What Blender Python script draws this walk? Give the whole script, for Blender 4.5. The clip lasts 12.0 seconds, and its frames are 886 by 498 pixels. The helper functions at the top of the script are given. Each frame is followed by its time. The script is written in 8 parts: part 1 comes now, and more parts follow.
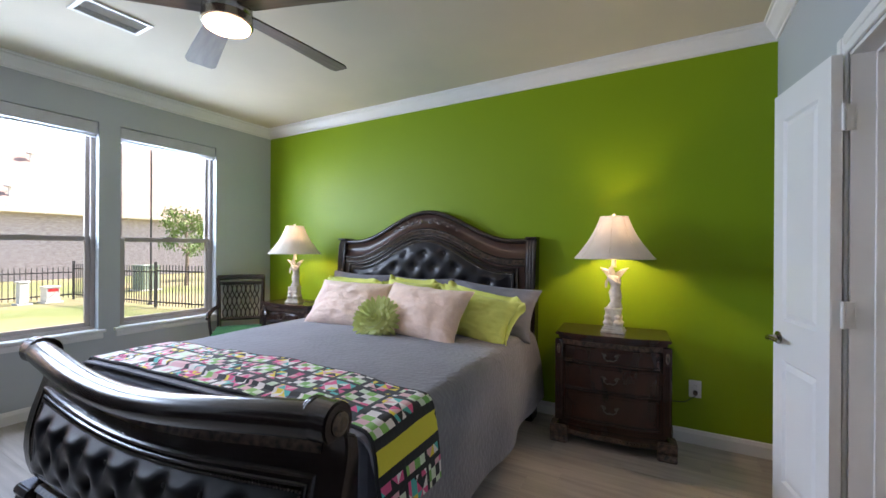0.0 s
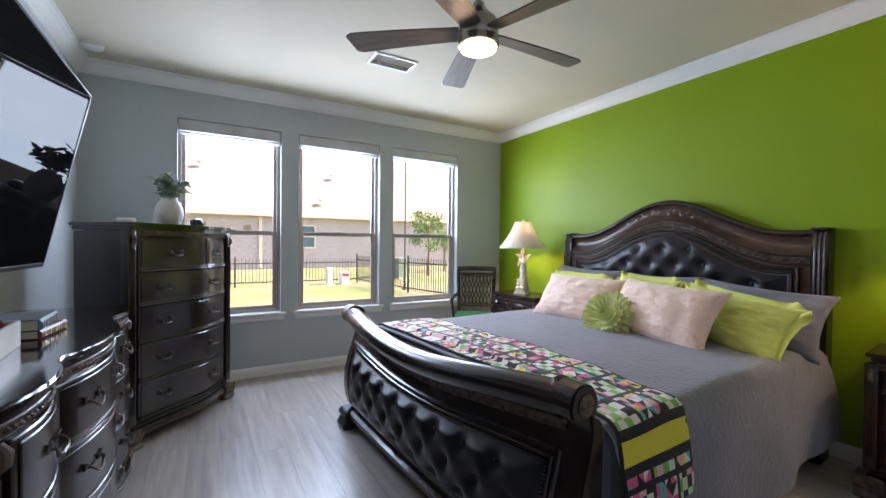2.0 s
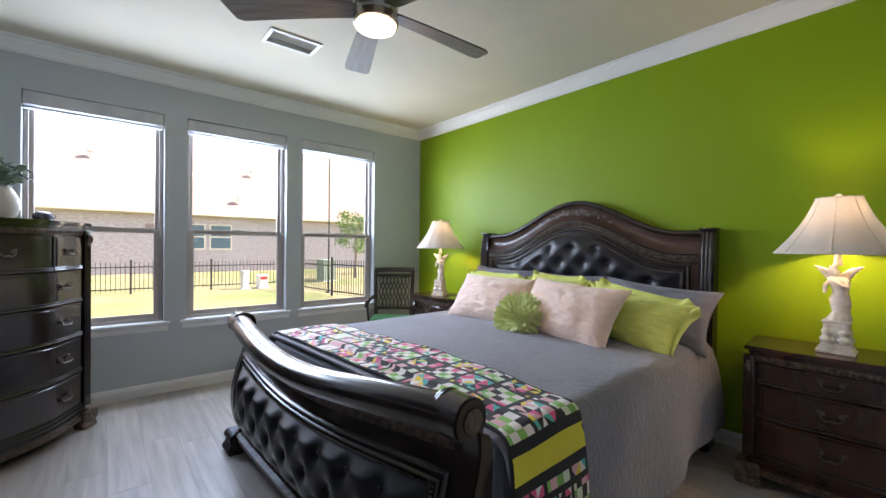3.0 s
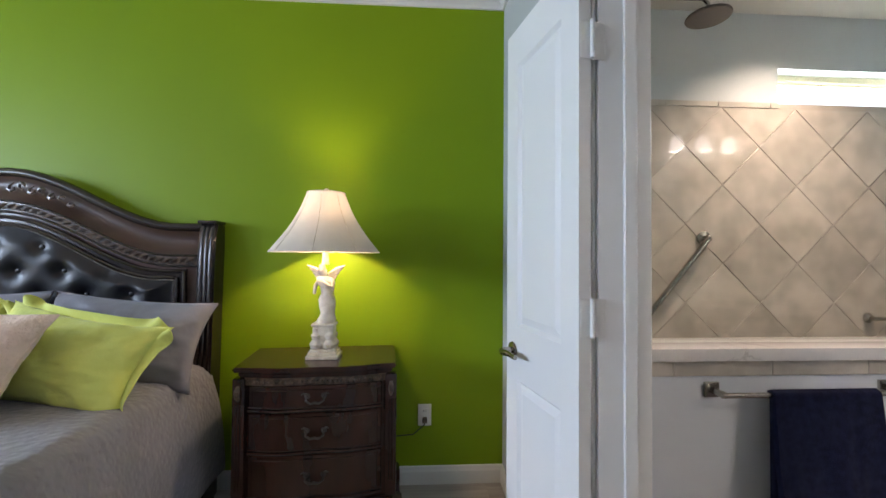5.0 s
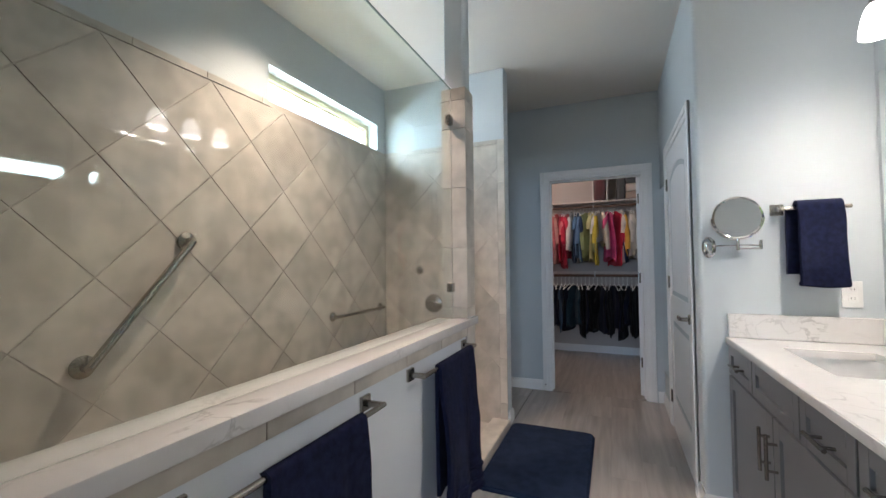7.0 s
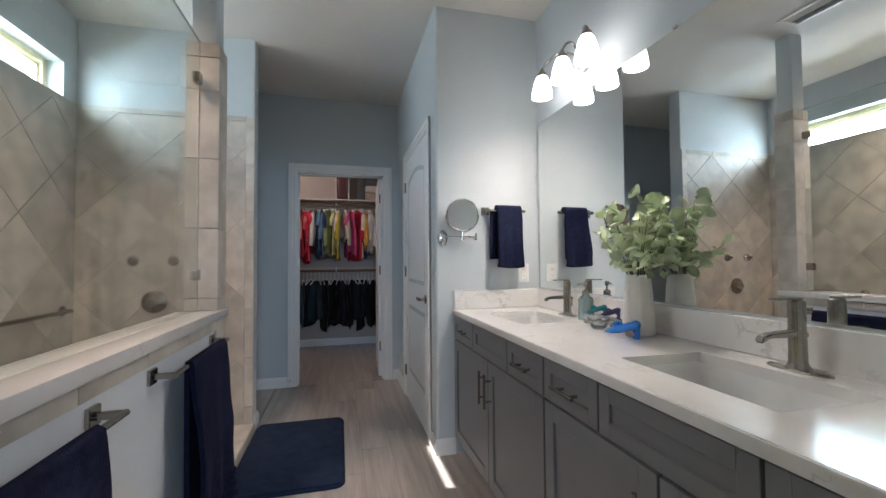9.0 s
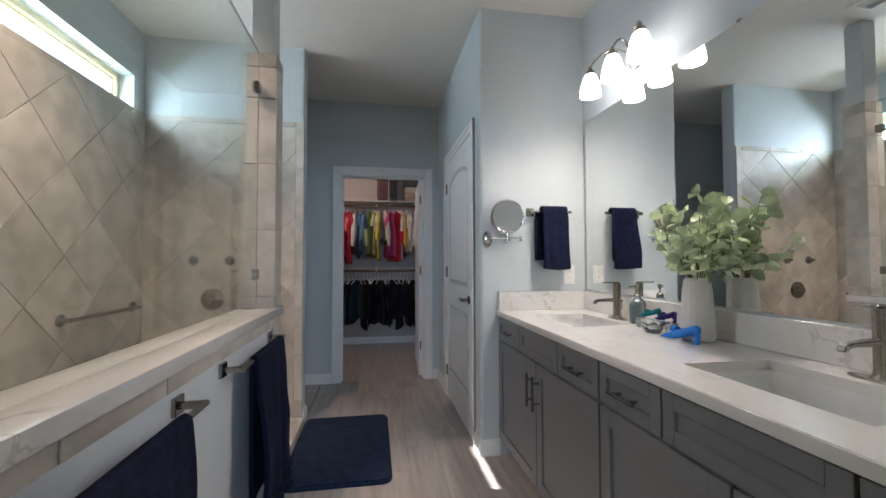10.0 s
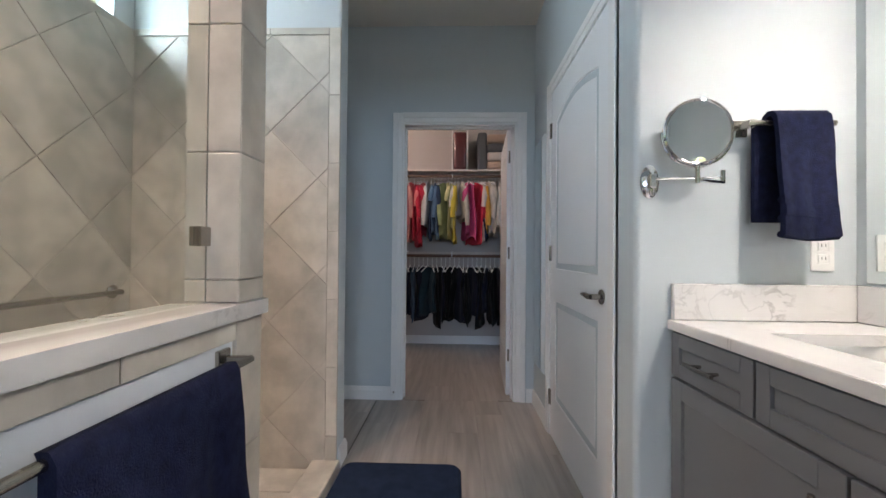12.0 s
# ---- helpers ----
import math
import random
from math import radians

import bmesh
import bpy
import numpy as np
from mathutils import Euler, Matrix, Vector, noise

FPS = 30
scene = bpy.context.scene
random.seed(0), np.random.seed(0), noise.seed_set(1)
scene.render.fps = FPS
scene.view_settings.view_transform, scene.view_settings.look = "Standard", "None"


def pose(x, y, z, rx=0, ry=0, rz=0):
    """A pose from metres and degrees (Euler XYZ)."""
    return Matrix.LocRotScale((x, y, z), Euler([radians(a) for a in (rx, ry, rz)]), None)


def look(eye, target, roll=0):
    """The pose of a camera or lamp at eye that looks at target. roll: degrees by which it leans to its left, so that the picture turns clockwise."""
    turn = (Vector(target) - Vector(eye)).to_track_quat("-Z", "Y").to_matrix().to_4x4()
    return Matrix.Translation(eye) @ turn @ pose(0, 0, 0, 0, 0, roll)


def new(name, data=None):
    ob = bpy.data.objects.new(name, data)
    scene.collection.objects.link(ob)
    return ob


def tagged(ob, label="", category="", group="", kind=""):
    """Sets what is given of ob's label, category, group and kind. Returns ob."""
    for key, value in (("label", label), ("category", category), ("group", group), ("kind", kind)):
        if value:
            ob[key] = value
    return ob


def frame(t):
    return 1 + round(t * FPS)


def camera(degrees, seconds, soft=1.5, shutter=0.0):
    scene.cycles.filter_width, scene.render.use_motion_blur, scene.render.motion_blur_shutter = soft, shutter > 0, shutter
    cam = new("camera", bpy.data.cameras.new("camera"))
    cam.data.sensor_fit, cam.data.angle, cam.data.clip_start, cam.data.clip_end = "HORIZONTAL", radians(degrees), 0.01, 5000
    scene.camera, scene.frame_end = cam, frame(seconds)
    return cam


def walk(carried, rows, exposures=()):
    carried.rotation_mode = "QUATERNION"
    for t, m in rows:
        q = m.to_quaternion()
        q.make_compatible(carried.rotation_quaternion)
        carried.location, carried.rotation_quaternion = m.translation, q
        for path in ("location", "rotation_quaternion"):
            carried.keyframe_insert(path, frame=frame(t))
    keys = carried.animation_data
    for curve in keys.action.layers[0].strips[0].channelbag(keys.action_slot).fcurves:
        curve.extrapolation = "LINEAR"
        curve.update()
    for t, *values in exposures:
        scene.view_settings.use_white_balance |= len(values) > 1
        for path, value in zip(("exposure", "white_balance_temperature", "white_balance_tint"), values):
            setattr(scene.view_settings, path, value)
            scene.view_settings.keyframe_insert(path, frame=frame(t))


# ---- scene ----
cam = camera(95.2, 12.0)
EXPOSURES = [(0.0, 2.15, 7150, 26), (1.0, 2.1, 7200, 26), (2.0, 2.2, 7300, 26), (2.7, 2.2, 7300, 26), (4.5, 2.35, 7150, 25), (5.0, 2.45, 7000, 22), (5.5, 2.6, 6800, 19), (6.0, 2.7, 6650, 18),
             (6.5, 2.65, 6550, 16), (7.0, 2.4, 6500, 15), (7.7, 2.3, 6500, 15), (9.5, 2.15, 6500, 15), (11.0, 2.25, 6500, 15), (12.0, 2.55, 6550, 15)]
PATH = [
    (0, (4.123, -3.17, 1.308), (3.137, -1.43, 1.306), 0.3),
    (0.5, (4.285, -3.296, 1.333), (2.932, -1.823, 1.317), 0.5),
    (1, (4.327, -3.369, 1.339), (2.756, -2.131, 1.32), 0.6),
    (1.5, (4.251, -3.365, 1.308), (2.558, -2.302, 1.288), 0.6),
    (2, (4.113, -3.291, 1.281), (2.389, -2.277, 1.258), 0.5),
    (2.5, (4.028, -3.169, 1.267), (2.349, -2.081, 1.25), 0.5),
    (2.7, (4.033, -3.126, 1.267), (2.405, -1.965, 1.252), 0.5),
    (4.3, (4.181, -2.523, 1.226), (3.492, -0.645, 1.246), 0.8),
    (4.5, (4.167, -2.416, 1.222), (3.691, -0.474, 1.249), 0.7),
    (5, (4.221, -2.172, 1.227), (4.342, -0.176, 1.267), 0.4),
    (5.5, (4.394, -1.926, 1.226), (5.119, -0.063, 1.271), 0.0),
    (6, (4.506, -1.771, 1.232), (5.762, -0.215, 1.288), -0.5),
    (6.5, (4.595, -1.676, 1.251), (6.225, -0.519, 1.309), -0.5),
    (7, (4.682, -1.64, 1.249), (6.525, -0.866, 1.31), -0.6),
    (7.5, (4.668, -1.583, 1.253), (6.633, -1.216, 1.31), -0.6),
    (9.3, (4.644, -1.451, 1.146), (6.574, -1.975, 1.207), -0.4),
    (9.5, (4.645, -1.435, 1.141), (6.58, -1.939, 1.198), -0.4),
    (10, (4.644, -1.4, 1.168), (6.615, -1.732, 1.23), -0.1),
    (10.5, (4.75, -1.449, 1.168), (6.743, -1.61, 1.218), -0.2),
    (11, (4.97, -1.521, 1.122), (6.969, -1.551, 1.165), 0.1),
    (11.5, (5.32, -1.47, 1.084), (7.319, -1.433, 1.113), 0.2),
    (12, (5.731, -1.463, 1.071), (7.73, -1.4, 1.093), 0.5),
]
walk(cam, [(t, look(eye, target, roll)) for t, eye, target, roll in PATH], EXPOSURES)

# ---- world, sun, lamps of the place ----
world = bpy.data.worlds.new("world")
scene.world = world
world.use_nodes = True
wn = world.node_tree
wn.nodes.clear()
sky = wn.nodes.new("ShaderNodeTexSky")
sky.sky_type, sky.sun_disc = "NISHITA", False
sky.sun_elevation, sky.sun_rotation = radians(44.8), radians(9.2)
sky.dust_density = 1.5
wbg = wn.nodes.new("ShaderNodeBackground")
wbg.inputs["Strength"].default_value = 0.15
wout = wn.nodes.new("ShaderNodeOutputWorld")
wn.links.new(sky.outputs[0], wbg.inputs[0])
wn.links.new(wbg.outputs[0], wout.inputs[0])
sun = new("sun", bpy.data.lights.new("sun", "SUN"))
sun.data.energy, sun.data.angle, sun.data.color = 5.0, radians(0.5), (1.0, 0.95, 0.87)
sun.matrix_world = look((0.17 * 20, 20.9, 21), (0, 0, 0))


def sky_lamp(name, x, y, z, w, h, direction, power, color=(0.80, 0.90, 1.0)):
    """Area lamp in a window's opening that stands in for the sky's light."""
    ob = new(name, bpy.data.lights.new(name, "AREA"))
    ob.data.shape, ob.data.size, ob.data.size_y = "RECTANGLE", w, h
    ob.data.energy, ob.data.color = power, color
    ob.matrix_world = look((x, y, z), Vector((x, y, z)) + Vector(direction))
    return ob


def bulb(name, place, power, color, radius=0.03):
    ob = new(name, bpy.data.lights.new(name, "POINT"))
    ob.data.energy, ob.data.color, ob.data.shadow_soft_size = power, color, radius
    ob.location = place
    return ob


WARM = (1.0, 0.80, 0.55)
for wy in (-3.075, -2.058, -1.046):
    sky_lamp("window_light", -0.42, wy, 1.98, 0.84, 0.85, (1, 0, -0.10), 15.0, (0.53, 0.75, 1.0))
sky_lamp("window_light_shower", 7.015, 0.37, 2.28, 1.1, 0.24, (0, -1, -0.6), 8, (0.70, 0.88, 1.0))
bulb("fan_bulb", (2.375, -2.066, 2.262), 1.3, (1.0, 0.80, 0.60), 0.06)
for lx, ly in ((3.777, -0.203), (0.75, -0.305)):
    bulb("table_lamp_bulb", (lx, ly, 1.425), 2.5, WARM, 0.03)
for vx, vp in ((6.70, 0.12), (6.485, 1.2), (6.27, 9.0)):
    bulb("vanity_bulb", (vx, -2.58, 2.125), vp, (1.0, 0.92, 0.84), 0.028)
shower_can = new("shower_bulb", bpy.data.lights.new("shower_bulb", "SPOT"))
shower_can.data.energy, shower_can.data.color, shower_can.data.shadow_soft_size = 23, (1.0, 0.80, 0.66), 0.05
shower_can.data.spot_size, shower_can.data.spot_blend = radians(125), 1.0
shower_can.location = (6.385, -0.27, 2.70)
bulb("closet_bulb", (9.3, -0.6, 2.62), 3.6, (1.0, 0.80, 0.70), 0.08)

# ---- materials ----
def shader(name, color=(0.8, 0.8, 0.8), rough=0.5, metal=0.0, color2=None, scale=6.0, detail=4.0, bump=0.0, bump_scale=80.0,
           coat=0.0, bump_dist=0.002, stretch=(1, 1, 1), rough_var=0.0, per_object=0.0, spec=0.5, sheen=0.0, contrast=(0.35, 0.65)):
    """Principled material: two colours mixed by noise at one scale, fine relief at another."""
    m = bpy.data.materials.new(name)
    m.use_nodes = True
    nt = m.node_tree
    b = nt.nodes["Principled BSDF"]
    b.inputs["Roughness"].default_value, b.inputs["Metallic"].default_value = rough, metal
    b.inputs["Specular IOR Level"].default_value = spec
    b.inputs["Coat Weight"].default_value = coat
    b.inputs["Coat Roughness"].default_value = 0.12
    b.inputs["Sheen Weight"].default_value = sheen
    tc = nt.nodes.new("ShaderNodeTexCoord")
    mp = nt.nodes.new("ShaderNodeMapping")
    mp.inputs["Scale"].default_value = stretch
    nt.links.new(tc.outputs["Object"], mp.inputs["Vector"])
    vec = mp.outputs["Vector"]
    if per_object:
        oi = nt.nodes.new("ShaderNodeObjectInfo")
        ad = nt.nodes.new("ShaderNodeVectorMath")
        ad.operation = "MULTIPLY_ADD"
        comb = nt.nodes.new("ShaderNodeCombineXYZ")
        for k in "XYZ":
            nt.links.new(oi.outputs["Random"], comb.inputs[k])
        ad.inputs[1].default_value = (37, 53, 71)
        nt.links.new(comb.outputs[0], ad.inputs[0])
        nt.links.new(vec, ad.inputs[2])
        vec = ad.outputs[0]
    n1 = nt.nodes.new("ShaderNodeTexNoise")
    n1.inputs["Scale"].default_value, n1.inputs["Detail"].default_value = scale, detail
    nt.links.new(vec, n1.inputs["Vector"])
    ramp = nt.nodes.new("ShaderNodeValToRGB")
    ramp.color_ramp.elements[0].position, ramp.color_ramp.elements[1].position = contrast
    c2 = color2 or tuple(c * 0.86 for c in color)
    ramp.color_ramp.elements[0].color, ramp.color_ramp.elements[1].color = (*c2, 1), (*color, 1)
    nt.links.new(n1.outputs["Fac"], ramp.inputs["Fac"])
    col = ramp.outputs["Color"]
    if per_object:
        hsv = nt.nodes.new("ShaderNodeHueSaturation")
        mr = nt.nodes.new("ShaderNodeMapRange")
        mr.inputs["To Min"].default_value, mr.inputs["To Max"].default_value = 1 - per_object, 1 + per_object
        nt.links.new(oi.outputs["Random"], mr.inputs["Value"])
        nt.links.new(mr.outputs[0], hsv.inputs["Value"])
        nt.links.new(col, hsv.inputs["Color"])
        col = hsv.outputs["Color"]
    nt.links.new(col, b.inputs["Base Color"])
    if rough_var:
        mr2 = nt.nodes.new("ShaderNodeMapRange")
        mr2.inputs["To Min"].default_value, mr2.inputs["To Max"].default_value = rough - rough_var, rough + rough_var
        nt.links.new(n1.outputs["Fac"], mr2.inputs["Value"])
        nt.links.new(mr2.outputs[0], b.inputs["Roughness"])
    if bump:
        n2 = nt.nodes.new("ShaderNodeTexNoise")
        n2.inputs["Scale"].default_value, n2.inputs["Detail"].default_value = bump_scale, 3
        nt.links.new(vec, n2.inputs["Vector"])
        bp = nt.nodes.new("ShaderNodeBump")
        bp.inputs["Strength"].default_value, bp.inputs["Distance"].default_value = bump, bump_dist
        nt.links.new(n2.outputs["Fac"], bp.inputs["Height"])
        nt.links.new(bp.outputs["Normal"], b.inputs["Normal"])
    return m


def glow(name, color, strength):
    m = shader(name, color, 0.4)
    b = m.node_tree.nodes["Principled BSDF"]
    b.inputs["Emission Color"].default_value, b.inputs["Emission Strength"].default_value = (*color, 1), strength
    return m


def clear_pane(name, tint=(0.97, 0.99, 0.98), gloss=0.03):
    """Thin glass: clear through, with a mirror-like gloss that follows Fresnel."""
    m = bpy.data.materials.new(name)
    m.use_nodes = True
    nt = m.node_tree
    nt.nodes.clear()
    out, mix = nt.nodes.new("ShaderNodeOutputMaterial"), nt.nodes.new("ShaderNodeMixShader")
    tr, gl, lw = nt.nodes.new("ShaderNodeBsdfTransparent"), nt.nodes.new("ShaderNodeBsdfGlossy"), nt.nodes.new("ShaderNodeLayerWeight")
    tr.inputs["Color"].default_value, gl.inputs["Roughness"].default_value = (*tint, 1), gloss
    lw.inputs["Blend"].default_value = 0.5
    pw, ma = nt.nodes.new("ShaderNodeMath"), nt.nodes.new("ShaderNodeMath")
    pw.operation, pw.inputs[1].default_value = "POWER", 5.0
    ma.operation, ma.inputs[1].default_value, ma.inputs[2].default_value = "MULTIPLY_ADD", 0.97, 0.03
    nt.links.new(lw.outputs["Facing"], pw.inputs[0])
    nt.links.new(pw.outputs[0], ma.inputs[0])
    nt.links.new(ma.outputs[0], mix.inputs[0])
    nt.links.new(tr.outputs[0], mix.inputs[1])
    nt.links.new(gl.outputs[0], mix.inputs[2])
    nt.links.new(mix.outputs[0], out.inputs["Surface"])
    return m


def coated_screen(name):
    """Black panel behind an anti-glare coat that mirrors only a little."""
    m = bpy.data.materials.new(name)
    m.use_nodes = True
    nt = m.node_tree
    nt.nodes.clear()
    out, mix = nt.nodes.new("ShaderNodeOutputMaterial"), nt.nodes.new("ShaderNodeMixShader")
    df, gl = nt.nodes.new("ShaderNodeBsdfDiffuse"), nt.nodes.new("ShaderNodeBsdfGlossy")
    df.inputs["Color"].default_value, gl.inputs["Roughness"].default_value = (0.006, 0.006, 0.007, 1), 0.02
    mix.inputs[0].default_value = 0.03
    nt.links.new(df.outputs[0], mix.inputs[1])
    nt.links.new(gl.outputs[0], mix.inputs[2])
    nt.links.new(mix.outputs[0], out.inputs["Surface"])
    return m


def shade_cloth(name, color):
    """Lampshade cloth that lets part of the bulb's light through."""
    m = shader(name, color, 0.85, bump=0.15, bump_scale=600)
    nt = m.node_tree
    b, out = nt.nodes["Principled BSDF"], nt.nodes["Material Output"]
    tl, mix = nt.nodes.new("ShaderNodeBsdfTranslucent"), nt.nodes.new("ShaderNodeMixShader")
    tl.inputs["Color"].default_value = (*color, 1)
    mix.inputs[0].default_value = 0.055
    nt.links.new(b.outputs[0], mix.inputs[1])
    nt.links.new(tl.outputs[0], mix.inputs[2])
    nt.links.new(mix.outputs[0], out.inputs["Surface"])
    return m


def veined(name, base, vein, rough, scale=3.5):
    """White quartz with thin broken grey veins."""
    m = shader(name, base, rough, color2=tuple(c * 0.93 for c in base), scale=5, coat=0.3)
    nt = m.node_tree
    b = nt.nodes["Principled BSDF"]
    src = b.inputs["Base Color"].links[0].from_socket
    tc = nt.nodes["Texture Coordinate"]
    warp = nt.nodes.new("ShaderNodeTexNoise")
    warp.inputs["Scale"].default_value, warp.inputs["Detail"].default_value = scale, 8
    warp.inputs["Distortion"].default_value = 0.7
    nt.links.new(tc.outputs["Object"], warp.inputs["Vector"])
    ramp = nt.nodes.new("ShaderNodeValToRGB")
    e = ramp.color_ramp.elements
    e[0].position, e[0].color = 0.475, (0, 0, 0, 1)
    e[1].position, e[1].color = 0.525, (0, 0, 0, 1)
    mid = e.new(0.5)
    mid.color = (1, 1, 1, 1)
    nt.links.new(warp.outputs["Fac"], ramp.inputs["Fac"])
    brk = nt.nodes.new("ShaderNodeTexNoise")
    brk.inputs["Scale"].default_value = 6
    nt.links.new(tc.outputs["Object"], brk.inputs["Vector"])
    br = nt.nodes.new("ShaderNodeMapRange")
    br.inputs["From Min"].default_value, br.inputs["From Max"].default_value = 0.52, 0.68
    nt.links.new(brk.outputs["Fac"], br.inputs["Value"])
    mul = nt.nodes.new("ShaderNodeMath")
    mul.operation = "MULTIPLY"
    nt.links.new(ramp.outputs["Color"], mul.inputs[0])
    nt.links.new(br.outputs[0], mul.inputs[1])
    mix = nt.nodes.new("ShaderNodeMix")
    mix.data_type = "RGBA"
    nt.links.new(mul.outputs[0], mix.inputs["Factor"])
    nt.links.new(src, mix.inputs["A"])
    mix.inputs["B"].default_value = (*vein, 1)
    nt.links.new(mix.outputs["Result"], b.inputs["Base Color"])
    return m


M_WALL = shader("wall_paint_grey", (0.47, 0.51, 0.53), 0.6, color2=(0.45, 0.49, 0.51), scale=1.3, bump=0.12, bump_scale=220)
M_GREEN = shader("wall_paint_green", (0.215, 0.345, 0.005), 0.48, color2=(0.206, 0.332, 0.005), scale=1.3, bump=0.12, bump_scale=220, spec=0.3)
M_BATH = shader("bath_wall_paint", (0.53, 0.58, 0.60), 0.55, color2=(0.51, 0.56, 0.58), scale=1.3, bump=0.15, bump_scale=220)
M_CEIL = shader("ceiling_paint", (0.74, 0.70, 0.63), 0.8, color2=(0.70, 0.68, 0.64), scale=2, bump=0.25, bump_scale=160)
M_CLOSET = shader("closet_wall_paint", (0.46, 0.43, 0.41), 0.6, color2=(0.44, 0.41, 0.39), scale=1.3, bump=0.12, bump_scale=220)
# bath wall paint lightened to stand in for vanity light on the half wall
M_BATH_LIT = shader("bath_wall_paint_lit", (0.66, 0.70, 0.74), 0.5, color2=(0.64, 0.68, 0.72), scale=1.3, bump=0.12, bump_scale=220)
# off-white ceiling paint, toned creamy and darker in place of warm bounced light
M_CEIL_BOUNCE = shader("ceiling_paint_warm_bounce", (0.64, 0.58, 0.47), 0.8, color2=(0.60, 0.55, 0.45), scale=2, bump=0.25, bump_scale=160)
M_TRIM = shader("white_trim_paint", (0.80, 0.80, 0.79), 0.35, color2=(0.77, 0.77, 0.76), scale=3, bump=0.03)
M_DOOR = shader("white_door_paint", (0.80, 0.81, 0.82), 0.38, color2=(0.78, 0.79, 0.80), scale=3, bump=0.06, bump_scale=180)
M_PLANK = shader("grey_oak_plank", (0.46, 0.42, 0.385), 0.32, color2=(0.30, 0.268, 0.242), scale=3.0, detail=6, bump=0.05, bump_scale=60,
                 stretch=(0.7, 9, 1), per_object=0.09, rough_var=0.06, contrast=(0.28, 0.72))
M_JOINT = shader("plank_joint", (0.21, 0.195, 0.18), 0.8)
M_TILE = shader("beige_stone_tile", (0.57, 0.525, 0.46), 0.42, color2=(0.41, 0.375, 0.325), scale=7.0, detail=9, bump=0.10, bump_scale=40,
                per_object=0.10, contrast=(0.36, 0.64), rough_var=0.06)
M_GROUT = shader("grout", (0.52, 0.47, 0.41), 0.9, bump=0.3, bump_scale=300)
M_QUARTZ = veined("white_quartz", (0.74, 0.72, 0.70), (0.50, 0.48, 0.465), 0.16, 10.0)
M_CAB = shader("grey_cabinet_paint", (0.175, 0.178, 0.188), 0.34, color2=(0.163, 0.166, 0.176), scale=3, bump=0.02)
M_NICKEL = shader("brushed_nickel", (0.40, 0.37, 0.33), 0.25, 1.0, rough_var=0.06, scale=40, stretch=(1, 1, 8))
M_CHROME = shader("chrome", (0.78, 0.78, 0.79), 0.06, 1.0)
M_MIRROR = shader("mirror_silver", (0.90, 0.92, 0.91), 0.005, 1.0, color2=(0.90, 0.92, 0.91))
M_GLASS = clear_pane("clear_glass")
M_SHOWERGLASS = clear_pane("shower_glass", (0.95, 0.98, 0.965), 0.01)
M_GLASSEDGE = shader("glass_edge", (0.30, 0.36, 0.34), 0.15)
M_PORCELAIN = shader("white_porcelain", (0.82, 0.82, 0.81), 0.1, coat=0.5)
M_WOOD = shader("dark_espresso_wood", (0.024, 0.014, 0.012), 0.25, color2=(0.015, 0.009, 0.008), scale=4, detail=6, bump=0.02, bump_scale=50,
                stretch=(1, 1, 6), coat=0.35, rough_var=0.02, spec=0.5)
M_POLISH = shader("polished_espresso_top", (0.018, 0.010, 0.008), 0.09, color2=(0.012, 0.007, 0.006), scale=4, detail=6, stretch=(6, 1, 1), coat=0.6)
M_CHERRY = shader("dark_cherry_wood", (0.044, 0.016, 0.011), 0.24, color2=(0.030, 0.012, 0.009), scale=3, detail=6, bump=0.06, bump_scale=50,
                  stretch=(3, 1, 1), coat=0.35, rough_var=0.05)
M_BROWN = shader("brown_mahogany", (0.085, 0.040, 0.028), 0.36, color2=(0.050, 0.024, 0.018), scale=3, detail=6, bump=0.03, bump_scale=50, stretch=(1, 1, 4), coat=0.25, rough_var=0.03)
M_CARVE = shader("worn_carved_wood", (0.15, 0.095, 0.062), 0.42, color2=(0.030, 0.019, 0.015), scale=40, bump=0.5, bump_scale=90, coat=0.3)
M_LEATHER = shader("black_leather", (0.013, 0.013, 0.018), 0.36, color2=(0.007, 0.007, 0.009), scale=12, bump=0.2, bump_scale=260, rough_var=0.06, spec=0.36)
M_PEWTER = shader("dark_pewter", (0.11, 0.095, 0.085), 0.38, 1.0, scale=60)
M_COVER = shader("grey_quilted_cotton", (0.165, 0.165, 0.185), 0.9, color2=(0.145, 0.145, 0.165), scale=5, bump=0.5, bump_scale=420, sheen=0.25)
M_GREYPIL = shader("grey_sateen", (0.19, 0.185, 0.215), 0.65, color2=(0.165, 0.16, 0.19), scale=5, bump=0.5, bump_scale=9, bump_dist=0.02, sheen=0.2)
M_LIME = shader("lime_cotton", (0.68, 0.72, 0.18), 0.85, color2=(0.62, 0.66, 0.15), scale=8, bump=0.6, bump_scale=14, bump_dist=0.02, sheen=0.2)
M_BLUSH = shader("blush_plush", (0.93, 0.70, 0.58), 0.95, color2=(0.86, 0.63, 0.52), scale=24, bump=0.8, bump_scale=60, bump_dist=0.010, sheen=0.3)
M_FELT = shader("green_felt", (0.62, 0.68, 0.28), 0.95, color2=(0.54, 0.61, 0.22), scale=20, bump=0.3, bump_scale=400, sheen=0.3)
M_IVORY = shader("ivory_resin", (0.78, 0.72, 0.62), 0.5, color2=(0.60, 0.52, 0.42), scale=30, bump=0.3, bump_scale=120)
M_SHADE = shade_cloth("lampshade_cloth", (0.72, 0.65, 0.57))
